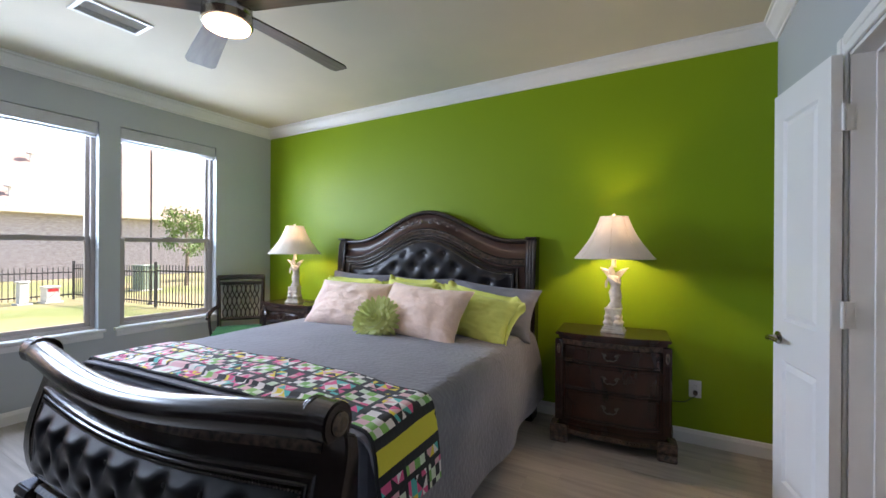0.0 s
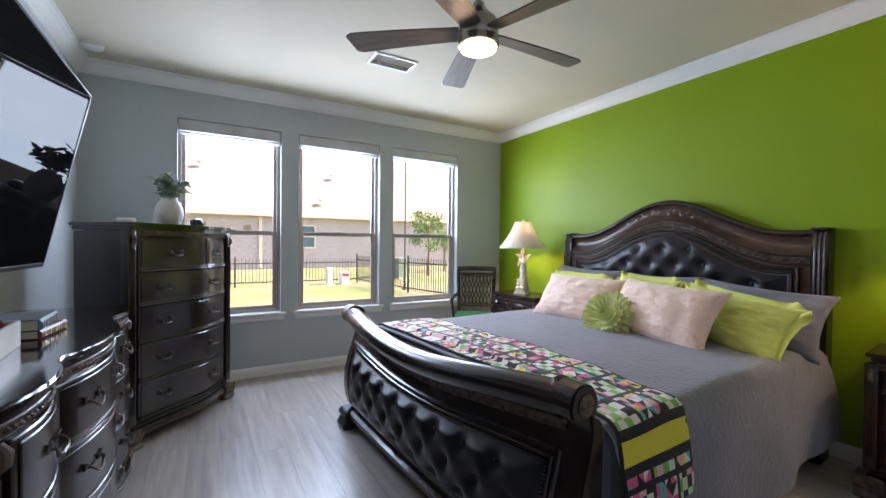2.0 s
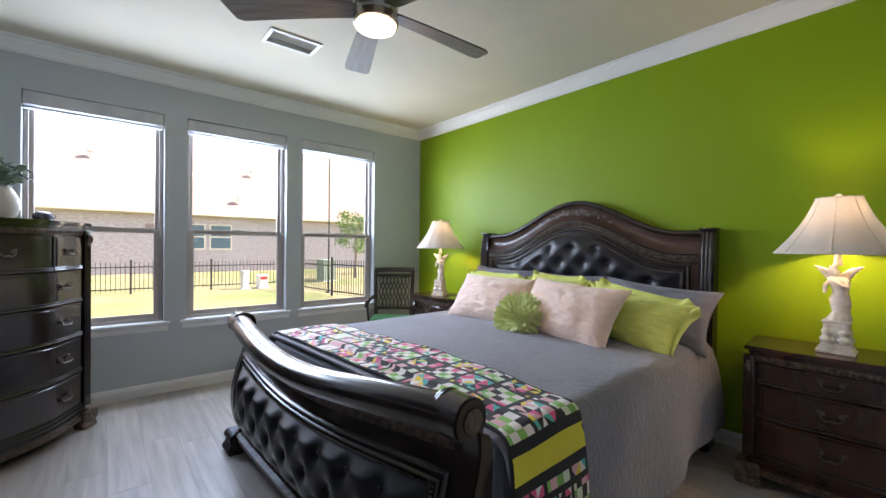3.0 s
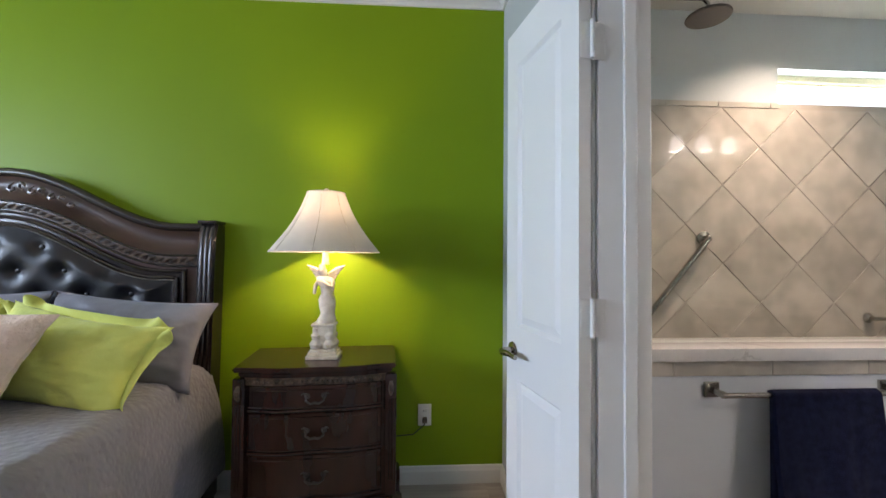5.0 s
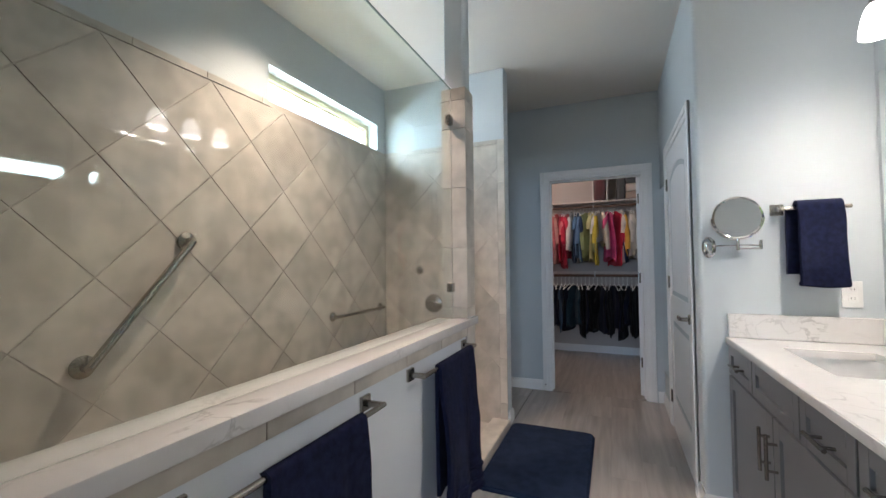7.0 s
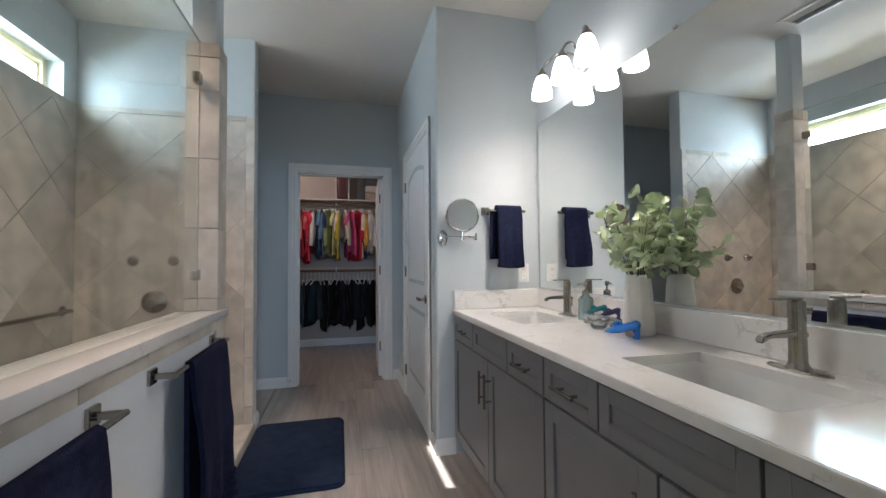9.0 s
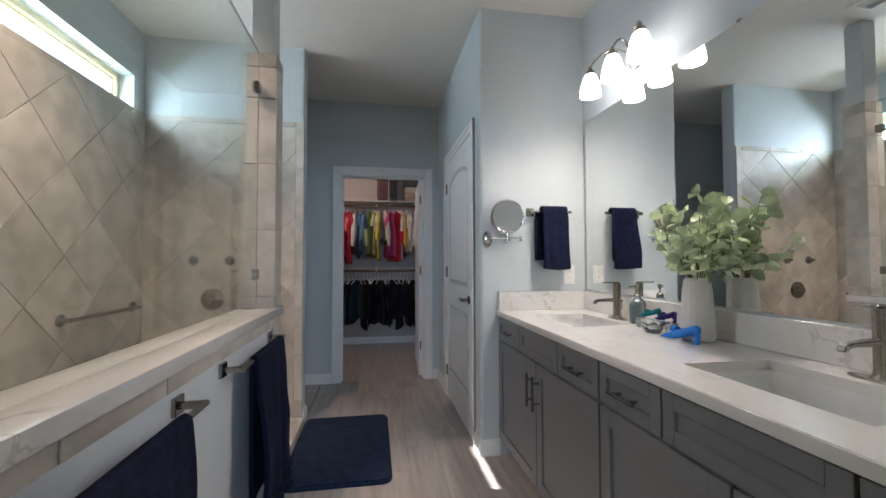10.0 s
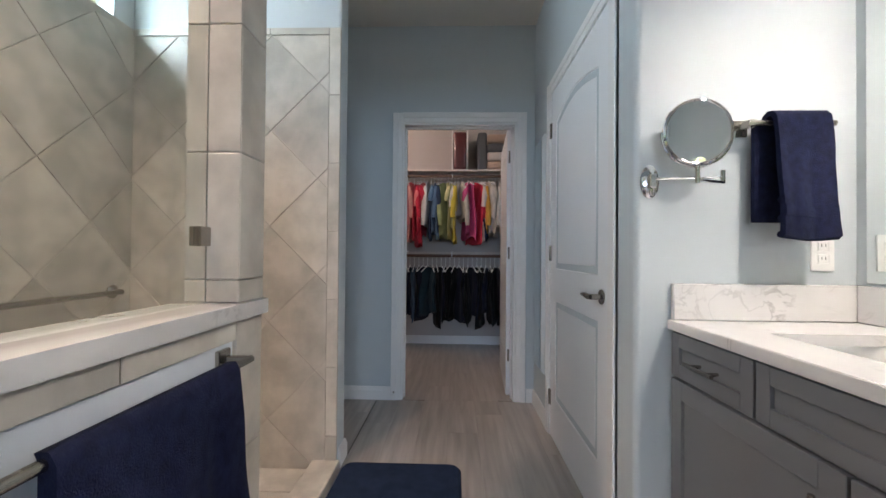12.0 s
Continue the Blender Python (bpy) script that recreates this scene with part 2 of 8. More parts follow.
M_NAVY = shader("navy_terry", (0.008, 0.011, 0.034), 0.95, color2=(0.004, 0.006, 0.020), scale=45, bump=0.7, bump_scale=300, bump_dist=0.003, sheen=0.0, spec=0.15)
M_MAT = shader("navy_plush_mat", (0.012, 0.022, 0.052), 1.0, color2=(0.007, 0.014, 0.036), scale=18, bump=1.0, bump_scale=240, sheen=0.02, spec=0.2)
M_BLADE = shader("grey_brown_fan_blade", (0.13, 0.108, 0.096), 0.5, color2=(0.085, 0.068, 0.060), scale=5, detail=6, stretch=(1, 8, 1), bump=0.05)
M_FANLIGHT = glow("fan_light_glass", (1.0, 0.66, 0.42), 4.0)
M_BULBGLASS = glow("opal_glass", (1.0, 0.97, 0.94), 1.6)
M_PLASTIC = shader("white_plastic", (0.80, 0.80, 0.78), 0.35)
M_BLACK = shader("black_plastic", (0.012, 0.012, 0.013), 0.35)
M_VENTDARK = shader("grey_duct", (0.16, 0.16, 0.17), 0.6)
M_SCREEN = coated_screen("tv_screen")
M_FRAME = shader("bronze_window_vinyl", (0.40, 0.355, 0.325), 0.45, color2=(0.36, 0.32, 0.29), scale=5)
M_BLIND = shader("white_blind", (0.58, 0.59, 0.61), 0.5)
M_CREAMVINYL = shader("cream_window_vinyl", (0.80, 0.72, 0.50), 0.45)

# ---- building helpers ----
def box(bm, x0, y0, z0, x1, y1, z1, bevel=0.0, seg=1):
    r = bmesh.ops.create_cube(bm, size=1)
    vs = r["verts"]
    for v in vs:
        v.co = Vector((x0 + (v.co.x + 0.5) * (x1 - x0), y0 + (v.co.y + 0.5) * (y1 - y0), z0 + (v.co.z + 0.5) * (z1 - z0)))
    if bevel:
        es = list({e for v in vs for e in v.link_edges})
        bmesh.ops.bevel(bm, geom=es, offset=bevel, segments=seg, affect="EDGES", profile=0.6)
    return bm


def bx(*a, **k):
    return box(bmesh.new(), *a, **k)


def prism(pts, axis, a, b, bm=None, bevel=0.0, seg=1):
    """Polygon of 2D points pushed along an axis from a to b. For x: points are (y, z); y: (x, z); z: (x, y)."""
    own = bmesh.new()
    put = {"x": lambda p, c: (c, p[0], p[1]), "y": lambda p, c: (p[0], c, p[1]), "z": lambda p, c: (p[0], p[1], c)}[axis]
    va = [own.verts.new(put(p, a)) for p in pts]
    vb = [own.verts.new(put(p, b)) for p in pts]
    n = len(pts)
    own.faces.new(va)
    own.faces.new(list(reversed(vb)))
    for i in range(n):
        own.faces.new((va[i], vb[i], vb[(i + 1) % n], va[(i + 1) % n]))
    bmesh.ops.recalc_face_normals(own, faces=own.faces)
    if bevel:
        es = [e for e in own.edges if len(e.link_faces) == 2 and e.calc_face_angle(0) > 0.6]
        bmesh.ops.bevel(own, geom=es, offset=bevel, segments=seg, affect="EDGES", clamp_overlap=True)
    if bm is None:
        return own
    merge(bm, own)
    return bm


def merge(bm, other, m=None):
    me = bpy.data.meshes.new("tmp")
    if m is not None:
        other.transform(m)
    other.to_mesh(me)
    bm.from_mesh(me)
    bpy.data.meshes.remove(me)
    other.free()
    return bm


def lathe(profile, seg=24, bm=None, cx=0, cy=0, squash=1.0):
    """Turned body from (radius, z) pairs."""
    bm = bm or bmesh.new()
    rings = []
    for r, z in profile:
        rings.append([bm.verts.new((cx + r * math.cos(2 * math.pi * k / seg), cy + squash * r * math.sin(2 * math.pi * k / seg), z)) for k in range(seg)])
    for a, b in zip(rings, rings[1:]):
        for k in range(seg):
            bm.faces.new((a[k], a[(k + 1) % seg], b[(k + 1) % seg], b[k]))
    bm.faces.new(list(reversed(rings[0])))
    bm.faces.new(rings[-1])
    return bm


def tube(pts, r, seg=8, bm=None, closed=False):
    """Round bar along points; r is one radius or one for each point."""
    bm = bm or bmesh.new()
    pts = [Vector(p) for p in pts]
    n = len(pts)
    rs = r if isinstance(r, (list, tuple)) else [r] * n
    rings, up = [], None
    for i, p in enumerate(pts):
        a = pts[(i - 1) % n] if closed or i else p
        b = pts[(i + 1) % n] if closed or i < n - 1 else p
        d = (b - a).normalized()
        if up is None:
            up = d.orthogonal().normalized()
        up = (up - d * up.dot(d)).normalized()
        side = d.cross(up)
        rings.append([bm.verts.new(p + rs[i] * (math.cos(2 * math.pi * k / seg) * up + math.sin(2 * math.pi * k / seg) * side)) for k in range(seg)])
    pairs = list(zip(rings, rings[1:])) + ([(rings[-1], rings[0])] if closed else [])
    for a, b in pairs:
        for k in range(seg):
            bm.faces.new((a[k], a[(k + 1) % seg], b[(k + 1) % seg], b[k]))
    if not closed:
        bm.faces.new(list(reversed(rings[0])))
        bm.faces.new(rings[-1])
    return bm


def grid_surface(nu, nv, f, thick=0.0, bm=None, wrap=False):
    """Surface from f(u, v) with u and v in 0..1; thick closes it into a sheet along z of its normals."""
    bm = bm or bmesh.new()
    vs = [[bm.verts.new(f(i / (nu - 1), j / (nv - 1))) for j in range(nv)] for i in range(nu)]
    for i in range(nu - 1):
        for j in range(nv - 1):
            bm.faces.new((vs[i][j], vs[i + 1][j], vs[i + 1][j + 1], vs[i][j + 1]))
    bm.normal_update()
    if thick:
        bmesh.ops.solidify(bm, geom=bm.faces[:], thickness=thick)
    return bm


def link(name, bm, material, smooth=False, angle=40):
    me = bpy.data.meshes.new(name)
    bmesh.ops.recalc_face_normals(bm, faces=bm.faces)
    bm.to_mesh(me)
    bm.free()
    if material:
        me.materials.append(material)
    if smooth:
        me.polygons.foreach_set("use_smooth", [True] * len(me.polygons))
        me.set_sharp_from_angle(angle=radians(angle))
    return new(name, me)


def part(name, bm, material, parent, label="", smooth=False, angle=40):
    ob = link(name, bm, material, smooth, angle)
    ob.parent = parent
    if label:
        ob["label"] = label
    return ob


def thing(name, label, category, group="", m=None):
    ob = new(name)
    ob.empty_display_size = 0.1
    if m is not None:
        ob.matrix_world = m
    return tagged(ob, label, category, group)


def single(name, bm, material, label, category, group="", m=None, smooth=False, kind="", angle=40):
    ob = link(name, bm, material, smooth, angle)
    if m is not None:
        ob.matrix_world = m
    return tagged(ob, label, category, group, kind)


def struct(name, bm, material, label, category="", smooth=False):
    return tagged(link(name, bm, material, smooth), label, category or name.split("_")[0], "", "structure")


# ---- structure ----
CEIL_BED, CEIL_BATH, DOORX0, DOORX1 = 2.715, 2.745, 4.69, 4.83
SOUTH, WEST, NORTH = -4.16, -0.098, 0.048
WINDOWS = ((-3.50, -2.651), (-2.488, -1.629), (-1.476, -0.617))
WZ0, WZ1 = 0.605, 2.365


def wall_with_openings(bm, axis, a0, a1, c0, c1, z0, z1, holes):
    """Wall along an axis from a0 to a1, thickness c0..c1, with rectangular holes (s, e, zs, ze)."""
    def put(s, e, zs, ze):
        if e - s > 1e-4 and ze - zs > 1e-4:
            box(bm, *((c0, s, zs, c1, e, ze) if axis == "y" else (s, c0, zs, e, c1, ze)))
    at = a0
    for s, e, zs, ze in sorted(holes):
        put(at, s, z0, z1)
        put(s, e, z0, zs)
        put(s, e, ze, z1)
        at = e
    put(at, a1, z0, z1)
    return bm


struct("wall_west", wall_with_openings(bmesh.new(), "y", SOUTH - 0.15, NORTH + 0.15, WEST - 0.15, WEST, -0.1, 2.9, [(a, b, WZ0, WZ1) for a, b in WINDOWS]),
       M_WALL, "grey painted bedroom wall with three tall windows", "wall")
struct("wall_north", bx(WEST, NORTH, -0.1, DOORX0, NORTH + 0.15, 2.9), M_GREEN, "bright green painted accent wall behind the bed", "wall")
struct("wall_south", bx(WEST, SOUTH - 0.15, -0.1, DOORX0, SOUTH, 2.9), M_WALL, "grey painted bedroom wall behind the dresser", "wall")
OPEN_S, OPEN_N, OPEN_TOP = -2.05, -1.13, 2.04
bm = bmesh.new()
wall_with_openings(bm, "y", SOUTH - 0.15, 0.33, DOORX0, DOORX1, -0.1, 2.9, [(OPEN_S, OPEN_N, -0.1, OPEN_TOP)])
struct("wall_east", bm, M_WALL, "grey painted wall with the bathroom doorway", "wall")
struct("ceiling_bedroom", bx(WEST, SOUTH, CEIL_BED, DOORX0, NORTH, CEIL_BED + 0.12), M_CEIL_BOUNCE, "off-white textured bedroom ceiling with warm bounce light in its colour", "ceiling")

# bathroom shell
SH_N, SH_E = 0.18, 7.72
HALF_S, HALF_N = -0.905, -0.76
COR_S, VAN_S, SIDE_X, CLO_X = -2.035, -2.72, 7.04, 8.69
SWIN = (6.43, 7.60, 2.155, 2.408)
struct("wall_shower_north", wall_with_openings(bmesh.new(), "x", DOORX1, 8.81, SH_N, SH_N + 0.15, -0.1, 2.9, [SWIN]),
       M_BATH, "pale blue-grey shower wall with a high strip window", "wall")
struct("wall_shower_east", bx(SH_E, -0.885, -0.1, 7.85, SH_N, 2.9, bevel=0.012, seg=2), M_BATH, "pale blue-grey wall at the end of the shower", "wall")
struct("wall_closet", wall_with_openings(bmesh.new(), "y", COR_S - 0.12, SH_N, CLO_X, CLO_X + 0.12, -0.1, 2.9, [(-1.90, -1.068, -0.1, 2.03)]),
       M_BATH, "blue-grey wall with the closet doorway", "wall")
struct("wall_corridor", bx(SIDE_X + 0.12, COR_S - 0.12, -0.1, CLO_X, COR_S, 2.9), M_BATH, "blue-grey wall with a closed white door", "wall")
corner = [(SIDE_X + 0.02 - 0.02 * math.sin(radians(a)), COR_S - 0.02 + 0.02 * math.cos(radians(a))) for a in range(0, 91, 15)]
struct("wall_vanity_side", prism([(SIDE_X, VAN_S - 0.15), (SIDE_X + 0.12, VAN_S - 0.15), (SIDE_X + 0.12, COR_S)] + corner, "z", -0.1, 2.9), M_BATH, "pale blue-grey wall beside the vanity", "wall")
struct("wall_vanity", bx(DOORX1, VAN_S - 0.15, -0.1, SIDE_X, VAN_S, 2.9), M_BATH, "pale blue-grey wall behind the vanity mirror", "wall")
struct("ceiling_bathroom", bx(DOORX1, VAN_S, CEIL_BATH, CLO_X, SH_N, CEIL_BATH + 0.12), M_CEIL, "off-white textured bathroom ceiling", "ceiling")
struct("wall_half", bx(DOORX1, HALF_S, -0.1, 6.735, HALF_N, 0.90), M_BATH_LIT, "low pale blue-grey painted shower wall", "wall")

# closet shell
CL_E = 10.55
struct("wall_closet_east", bx(CL_E, -2.72, -0.1, CL_E + 0.12, 0.0, 2.9), M_CLOSET, "grey closet back wall", "wall")
struct("wall_closet_north", bx(CLO_X + 0.12, -0.12, -0.1, CL_E, 0.0, 2.9), M_CLOSET, "grey closet side wall", "wall")
struct("wall_closet_south", bx(CLO_X + 0.12, -2.72, -0.1, CL_E, -2.60, 2.9), M_CLOSET, "grey closet side wall", "wall")
struct("ceiling_closet", bx(CLO_X + 0.12, -2.60, CEIL_BATH, CL_E, -0.12, CEIL_BATH + 0.1), M_CEIL, "off-white closet ceiling", "ceiling")

# subfloor under the planks
struct("subfloor", bx(-0.24, -4.27, -0.12, 10.67, 0.33, -0.008), M_JOINT, "dark joints under the plank floor", "floor")


def sweep_profile(name, pts, profile, material, label, category="trim", parent=None):
    """Moulding: a profile (out, up) carried along corners (x, y); out is to the left of the way walked, mitred at corners."""
    bm = bmesh.new()
    n = len(pts)
    rows = []
    for i in range(n):
        p = Vector(pts[i])
        d0 = (p - Vector(pts[i - 1])).normalized() if i else None
        d1 = (Vector(pts[i + 1]) - p).normalized() if i < n - 1 else None
        d0, d1 = d0 or d1, d1 or d0
        n0, n1 = Vector((-d0.y, d0.x)), Vector((-d1.y, d1.x))
        nn = (n0 + n1).normalized()
        nn = nn / max(0.3, nn.dot(n0))
        rows.append([bm.verts.new((p.x + nn.x * o, p.y + nn.y * o, u)) for o, u in profile])
    k = len(profile)
    for a, b in zip(rows, rows[1:]):
        for j in range(k):
            bm.faces.new((a[j], a[(j + 1) % k], b[(j + 1) % k], b[j]))
    bm.faces.new(rows[0])
    bm.faces.new(list(reversed(rows[-1])))
    return struct(name, bm, material, label, category)


def crown_profile(top, h=0.105, d=0.085):
    return [(0.0, top - h), (0.012, top - h), (0.014, top - h + 0.016), (0.030, top - h + 0.030), (0.055, top - 0.040), (0.070, top - 0.026),
            (0.072, top - 0.012), (d, top - 0.010), (d, top), (0.0, top)]


BASE = [(0.0, 0.0), (0.014, 0.0), (0.014, 0.068), (0.010, 0.080), (0.008, 0.090), (0.004, 0.096), (0.0, 0.096)]
loop = [(WEST, NORTH), (WEST, SOUTH), (DOORX0, SOUTH), (DOORX0, NORTH), (WEST, NORTH)]
sweep_profile("trim_crown", loop, crown_profile(CEIL_BED), M_TRIM, "white painted crown moulding round the bedroom ceiling", "crown moulding")
sweep_profile("baseboard_bedroom", [(DOORX0, OPEN_N + 0.075), (DOORX0, NORTH), (WEST, NORTH), (WEST, SOUTH), (DOORX0, SOUTH), (DOORX0, OPEN_S - 0.075)],
              BASE, M_TRIM, "white painted baseboard round the bedroom", "baseboard")
sweep_profile("baseboard_corridor", [(7.165, COR_S), (SIDE_X, COR_S), (SIDE_X, -2.15)], [(-o, u) for o, u in BASE], M_TRIM, "white painted baseboard by the vanity", "baseboard")
sweep_profile("baseboard_hall", [(CLO_X, -1.98), (CLO_X, COR_S), (8.25, COR_S)], [(-o, u) for o, u in BASE], M_TRIM, "white painted baseboard in the passage", "baseboard")
sweep_profile("baseboard_niche", [(CLO_X, -0.992), (CLO_X, SH_N), (7.85, SH_N), (7.85, -0.885), (7.735, -0.885)], BASE, M_TRIM, "white painted baseboard in the passage", "baseboard")
sweep_profile("baseboard_closet", [(CL_E, -0.12), (CL_E, -2.60)], [(-o, u) for o, u in BASE], M_TRIM, "white painted baseboard in the closet", "baseboard")


def casing(name, axis, s, e, top, face, out, label, w=0.072, t=0.018, bottom=0.0):
    """Door casing of three boards with a stepped face round an opening on a wall face; out is +1 or -1 along the wall's normal."""
    ob = tagged(new(name), label, "door casing", "", "structure")

    def board(a0, a1, z0, z1, inner):
        bm = bmesh.new()
        for lo, hi, tt in ((0.0, 1.0, t * 0.7), (0.45, 0.965, t)):
            if inner == "top":
                q = (a0, a1, z0 + (z1 - z0) * lo, z1)
            elif inner == "low":
                q = (a0, a0 + (a1 - a0) * (1 - lo), z0, z1)
            else:
                q = (a0 + (a1 - a0) * lo, a1, z0, z1)
            c0, c1 = sorted((face, face + out * tt))
            if axis == "y":
                box(bm, c0, q[0], q[2], c1, q[1], q[3], bevel=0.003)
            else:
                box(bm, q[0], c0, q[2], q[1], c1, q[3], bevel=0.003)
        return bm
    part("board", board(s - w, s, bottom, top + w, "low"), M_TRIM, ob)
    part("board", board(e, e + w, bottom, top + w, "high"), M_TRIM, ob)
    part("board", board(s, e, top, top + w, "top"), M_TRIM, ob)
    return ob


def jamb(name, axis, s, e, top, c0, c1, label, t=0.014):
    bm = bmesh.new()
    for a0, a1, z0, z1 in ((s, s + t, 0, top), (e - t, e, 0, top), (s + t, e - t, top - t, top)):
        box(bm, *((c0, a0, z0, c1, a1, z1) if axis == "y" else (a0, c0, z0, a1, c1, z1)))
    mid = (c0 + c1) / 2
    for a0, a1, z0, z1 in ((s + t, s + t + 0.011, 0, top - t), (e - t - 0.011, e - t, 0, top - t), (s + t, e - t, top - t - 0.011, top - t)):
        box(bm, *((mid - 0.005, a0, z0, mid + 0.03, a1, z1) if axis == "y" else (a0, mid - 0.005, z0, a1, mid + 0.03, z1)), bevel=0.002)
    return struct(name, bm, M_TRIM, label, "door jamb")


casing("trim_casing_bedroom", "y", OPEN_S, OPEN_N, OPEN_TOP, DOORX0, -1, "white painted casing round the bathroom doorway")
casing("trim_casing_bathroom", "y", OPEN_S, OPEN_N, OPEN_TOP, DOORX1, 1, "white painted casing round the bathroom doorway")
jamb("trim_jamb_bedroom", "y", OPEN_S, OPEN_N, OPEN_TOP, DOORX0, DOORX1, "white painted jamb of the bathroom doorway")
casing("trim_casing_closet", "y", -1.90, -1.068, 2.03, CLO_X, -1, "white painted casing round the closet doorway")
jamb("trim_jamb_closet", "y", -1.90, -1.068, 2.03, CLO_X, CLO_X + 0.12, "white painted jamb of the closet doorway")
casing("trim_casing_hall", "x", 7.245, 8.17, 2.03, COR_S, 1, "white painted casing round the closed door")


def panel_door(name, w, h, label, m, arch=True, hinge_left=True, knob_side=1, t=0.035):
    """Moulded two-panel door, hinge edge at x = 0, face to -y, standing on z = 0. Panels are sunk with a sloped edge; upper one arched."""
    ob = thing(name, label, "door", "", m)
    st, bot, lock0, lock1, toph = min(0.115, w * 0.19), 0.24, 0.80, 0.98, 0.13

    def ring(x0, x1, z0, z1, curve):
        pts = [(x0, z0), (x1, z0), (x1, z1)]
        if curve:
            pts += [(x1 + (x0 - x1) * k / 10, z1 + curve * math.sin(math.pi * k / 10)) for k in range(1, 10)]
        pts.append((x0, z1))
        return pts
    panels = [(st, w - st, bot, lock0, 0.0), (st, w - st, lock1, h - toph - (0.07 if arch else 0), 0.06 if arch else 0.0)]
    body = bx(0, 0.011, 0, w, t - 0.011, h)
    part("core", body, M_DOOR, ob)
    for side, y0, y1 in (("front", 0.0, 0.011), ("back", t - 0.011, t)):
        bm = bmesh.new()
        box(bm, 0, y0, 0, st, y1, h)
        box(bm, w - st, y0, 0, w, y1, h)
        box(bm, st, y0, 0, w - st, y1, bot)
        box(bm, st, y0, lock0, w - st, y1, lock1)
        top = panels[1]
        if arch:
            edge = ring(*top)[2:]
            prism([(w - st, h), *edge, (st, h)], "y", y0, y1, bm)
        else:
            box(bm, st, y0, h - toph, w - st, y1, h)
        part("face", bm, M_DOOR, ob)
        for p in panels:
            outer, inner = ring(*p), ring(p[0] + 0.038, p[1] - 0.038, p[2] + 0.038, p[3] - 0.038 + (0.01 if p[4] else 0), p[4] * 0.8)
            bm = bmesh.new()
            yo, yi = (y1 if side == "front" else y0), (y0 + 0.003 if side == "front" else y1 - 0.003)
            low = ring(p[0] + 0.012, p[1] - 0.012, p[2] + 0.012, p[3] - 0.012 + (0.003 if p[4] else 0), p[4] * 0.95)
            va = [bm.verts.new((x, y0 if side == "front" else y1, z)) for x, z in outer]
            vm = [bm.verts.new((x, yo, z)) for x, z in low]
            vb = [bm.verts.new((x, yi, z)) for x, z in inner]
            n = len(va)
            for r, q in ((va, vm), (vm, vb)):
                for k in range(n):
                    bm.faces.new((r[k], r[(k + 1) % n], q[(k + 1) % n], q[k]))
            bm.faces.new(vb)
            part("panel", bm, M_DOOR, ob)
    return ob


def lever(parent, x, z, side, direction, t=0.035):
    """Lever handle on a round rose; side -1 is the front face (y = 0)."""
    y = 0.0 if side < 0 else t
    bm = lathe([(0.0, 0), (0.026, 0), (0.030, 0.004), (0.028, 0.009), (0.012, 0.012), (0.011, 0.045), (0.0, 0.046)], 20)
    bm.transform(Matrix.Translation((x, y, z)) @ Matrix.Rotation(radians(90 if side < 0 else -90), 4, "X"))
    h = part("handle", bm, M_NICKEL, parent, "brushed nickel lever handle", True)
    yy = y + side * 0.045
    part("lever", tube([(x, yy, z), (x + direction * 0.02, yy + side * 0.006, z), (x + direction * 0.06, yy + side * 0.004, z + 0.004), (x + direction * 0.11, yy, z + 0.001)],
                       [0.0105, 0.0115, 0.010, 0.0075], 10), M_NICKEL, h, "", True)


def hinge(parent, x, y, z):
    h = part("hinge", lathe([(0.0, z - 0.05), (0.0065, z - 0.05), (0.0065, z + 0.05), (0.0, z + 0.05)], 12, cx=x, cy=y), M_TRIM, parent, "white painted hinge", True)
    return h


# bathroom door leaf, folded back nearly flat to the wall
leaf_w = 0.457
door_leaf = panel_door("door_1", leaf_w, 2.025, "narrow white two-panel door leaf standing wide open", None, arch=False)
door_leaf.matrix_world = pose(4.668, -1.146, 0.008, 0, 0, 0) @ Matrix.Rotation(radians(101), 4, "Z")
lever(door_leaf, leaf_w - 0.06, 0.895, 1, -1)
lever(door_leaf, leaf_w - 0.06, 0.895, -1, -1)

for hz in (0.22, 1.064, 1.79):
    h = hinge(door_leaf, -0.010, 0.001, hz)
    for k in range(4):
        part("knuckle", lathe([(0.0, hz - 0.0315 + 0.02 * k), (0.0072, hz - 0.0315 + 0.02 * k), (0.0072, hz - 0.0285 + 0.02 * k), (0.0, hz - 0.0285 + 0.02 * k)], 12, cx=-0.010, cy=0.001), M_TRIM, h, "", True)
    pl = part("hinge_plate", bx(-0.0025, 0.001, hz - 0.05, -0.0002, 0.032, hz + 0.05, bevel=0.001), M_TRIM, door_leaf, "white painted hinge plate")
    for sz in (-0.036, 0.0, 0.036):
        part("screw", bx(-0.0032, 0.018, hz + sz - 0.003, -0.0026, 0.024, hz + sz + 0.003), M_TRIM, pl)
for hz in (0.228, 1.072, 1.798):
    hp = thing("hinge_leaf", "white painted hinge plate on the doorway jamb", "hinge", "door hinges")
    part("plate", bx(4.672, -1.1465, hz - 0.05, 4.706, -1.1442, hz + 0.05, bevel=0.001), M_TRIM, hp)
    for sz in (-0.036, 0.0, 0.036):
        part("screw", bx(4.688, -1.1472, hz + sz - 0.003, 4.694, -1.1466, hz + sz + 0.003), M_TRIM, hp)

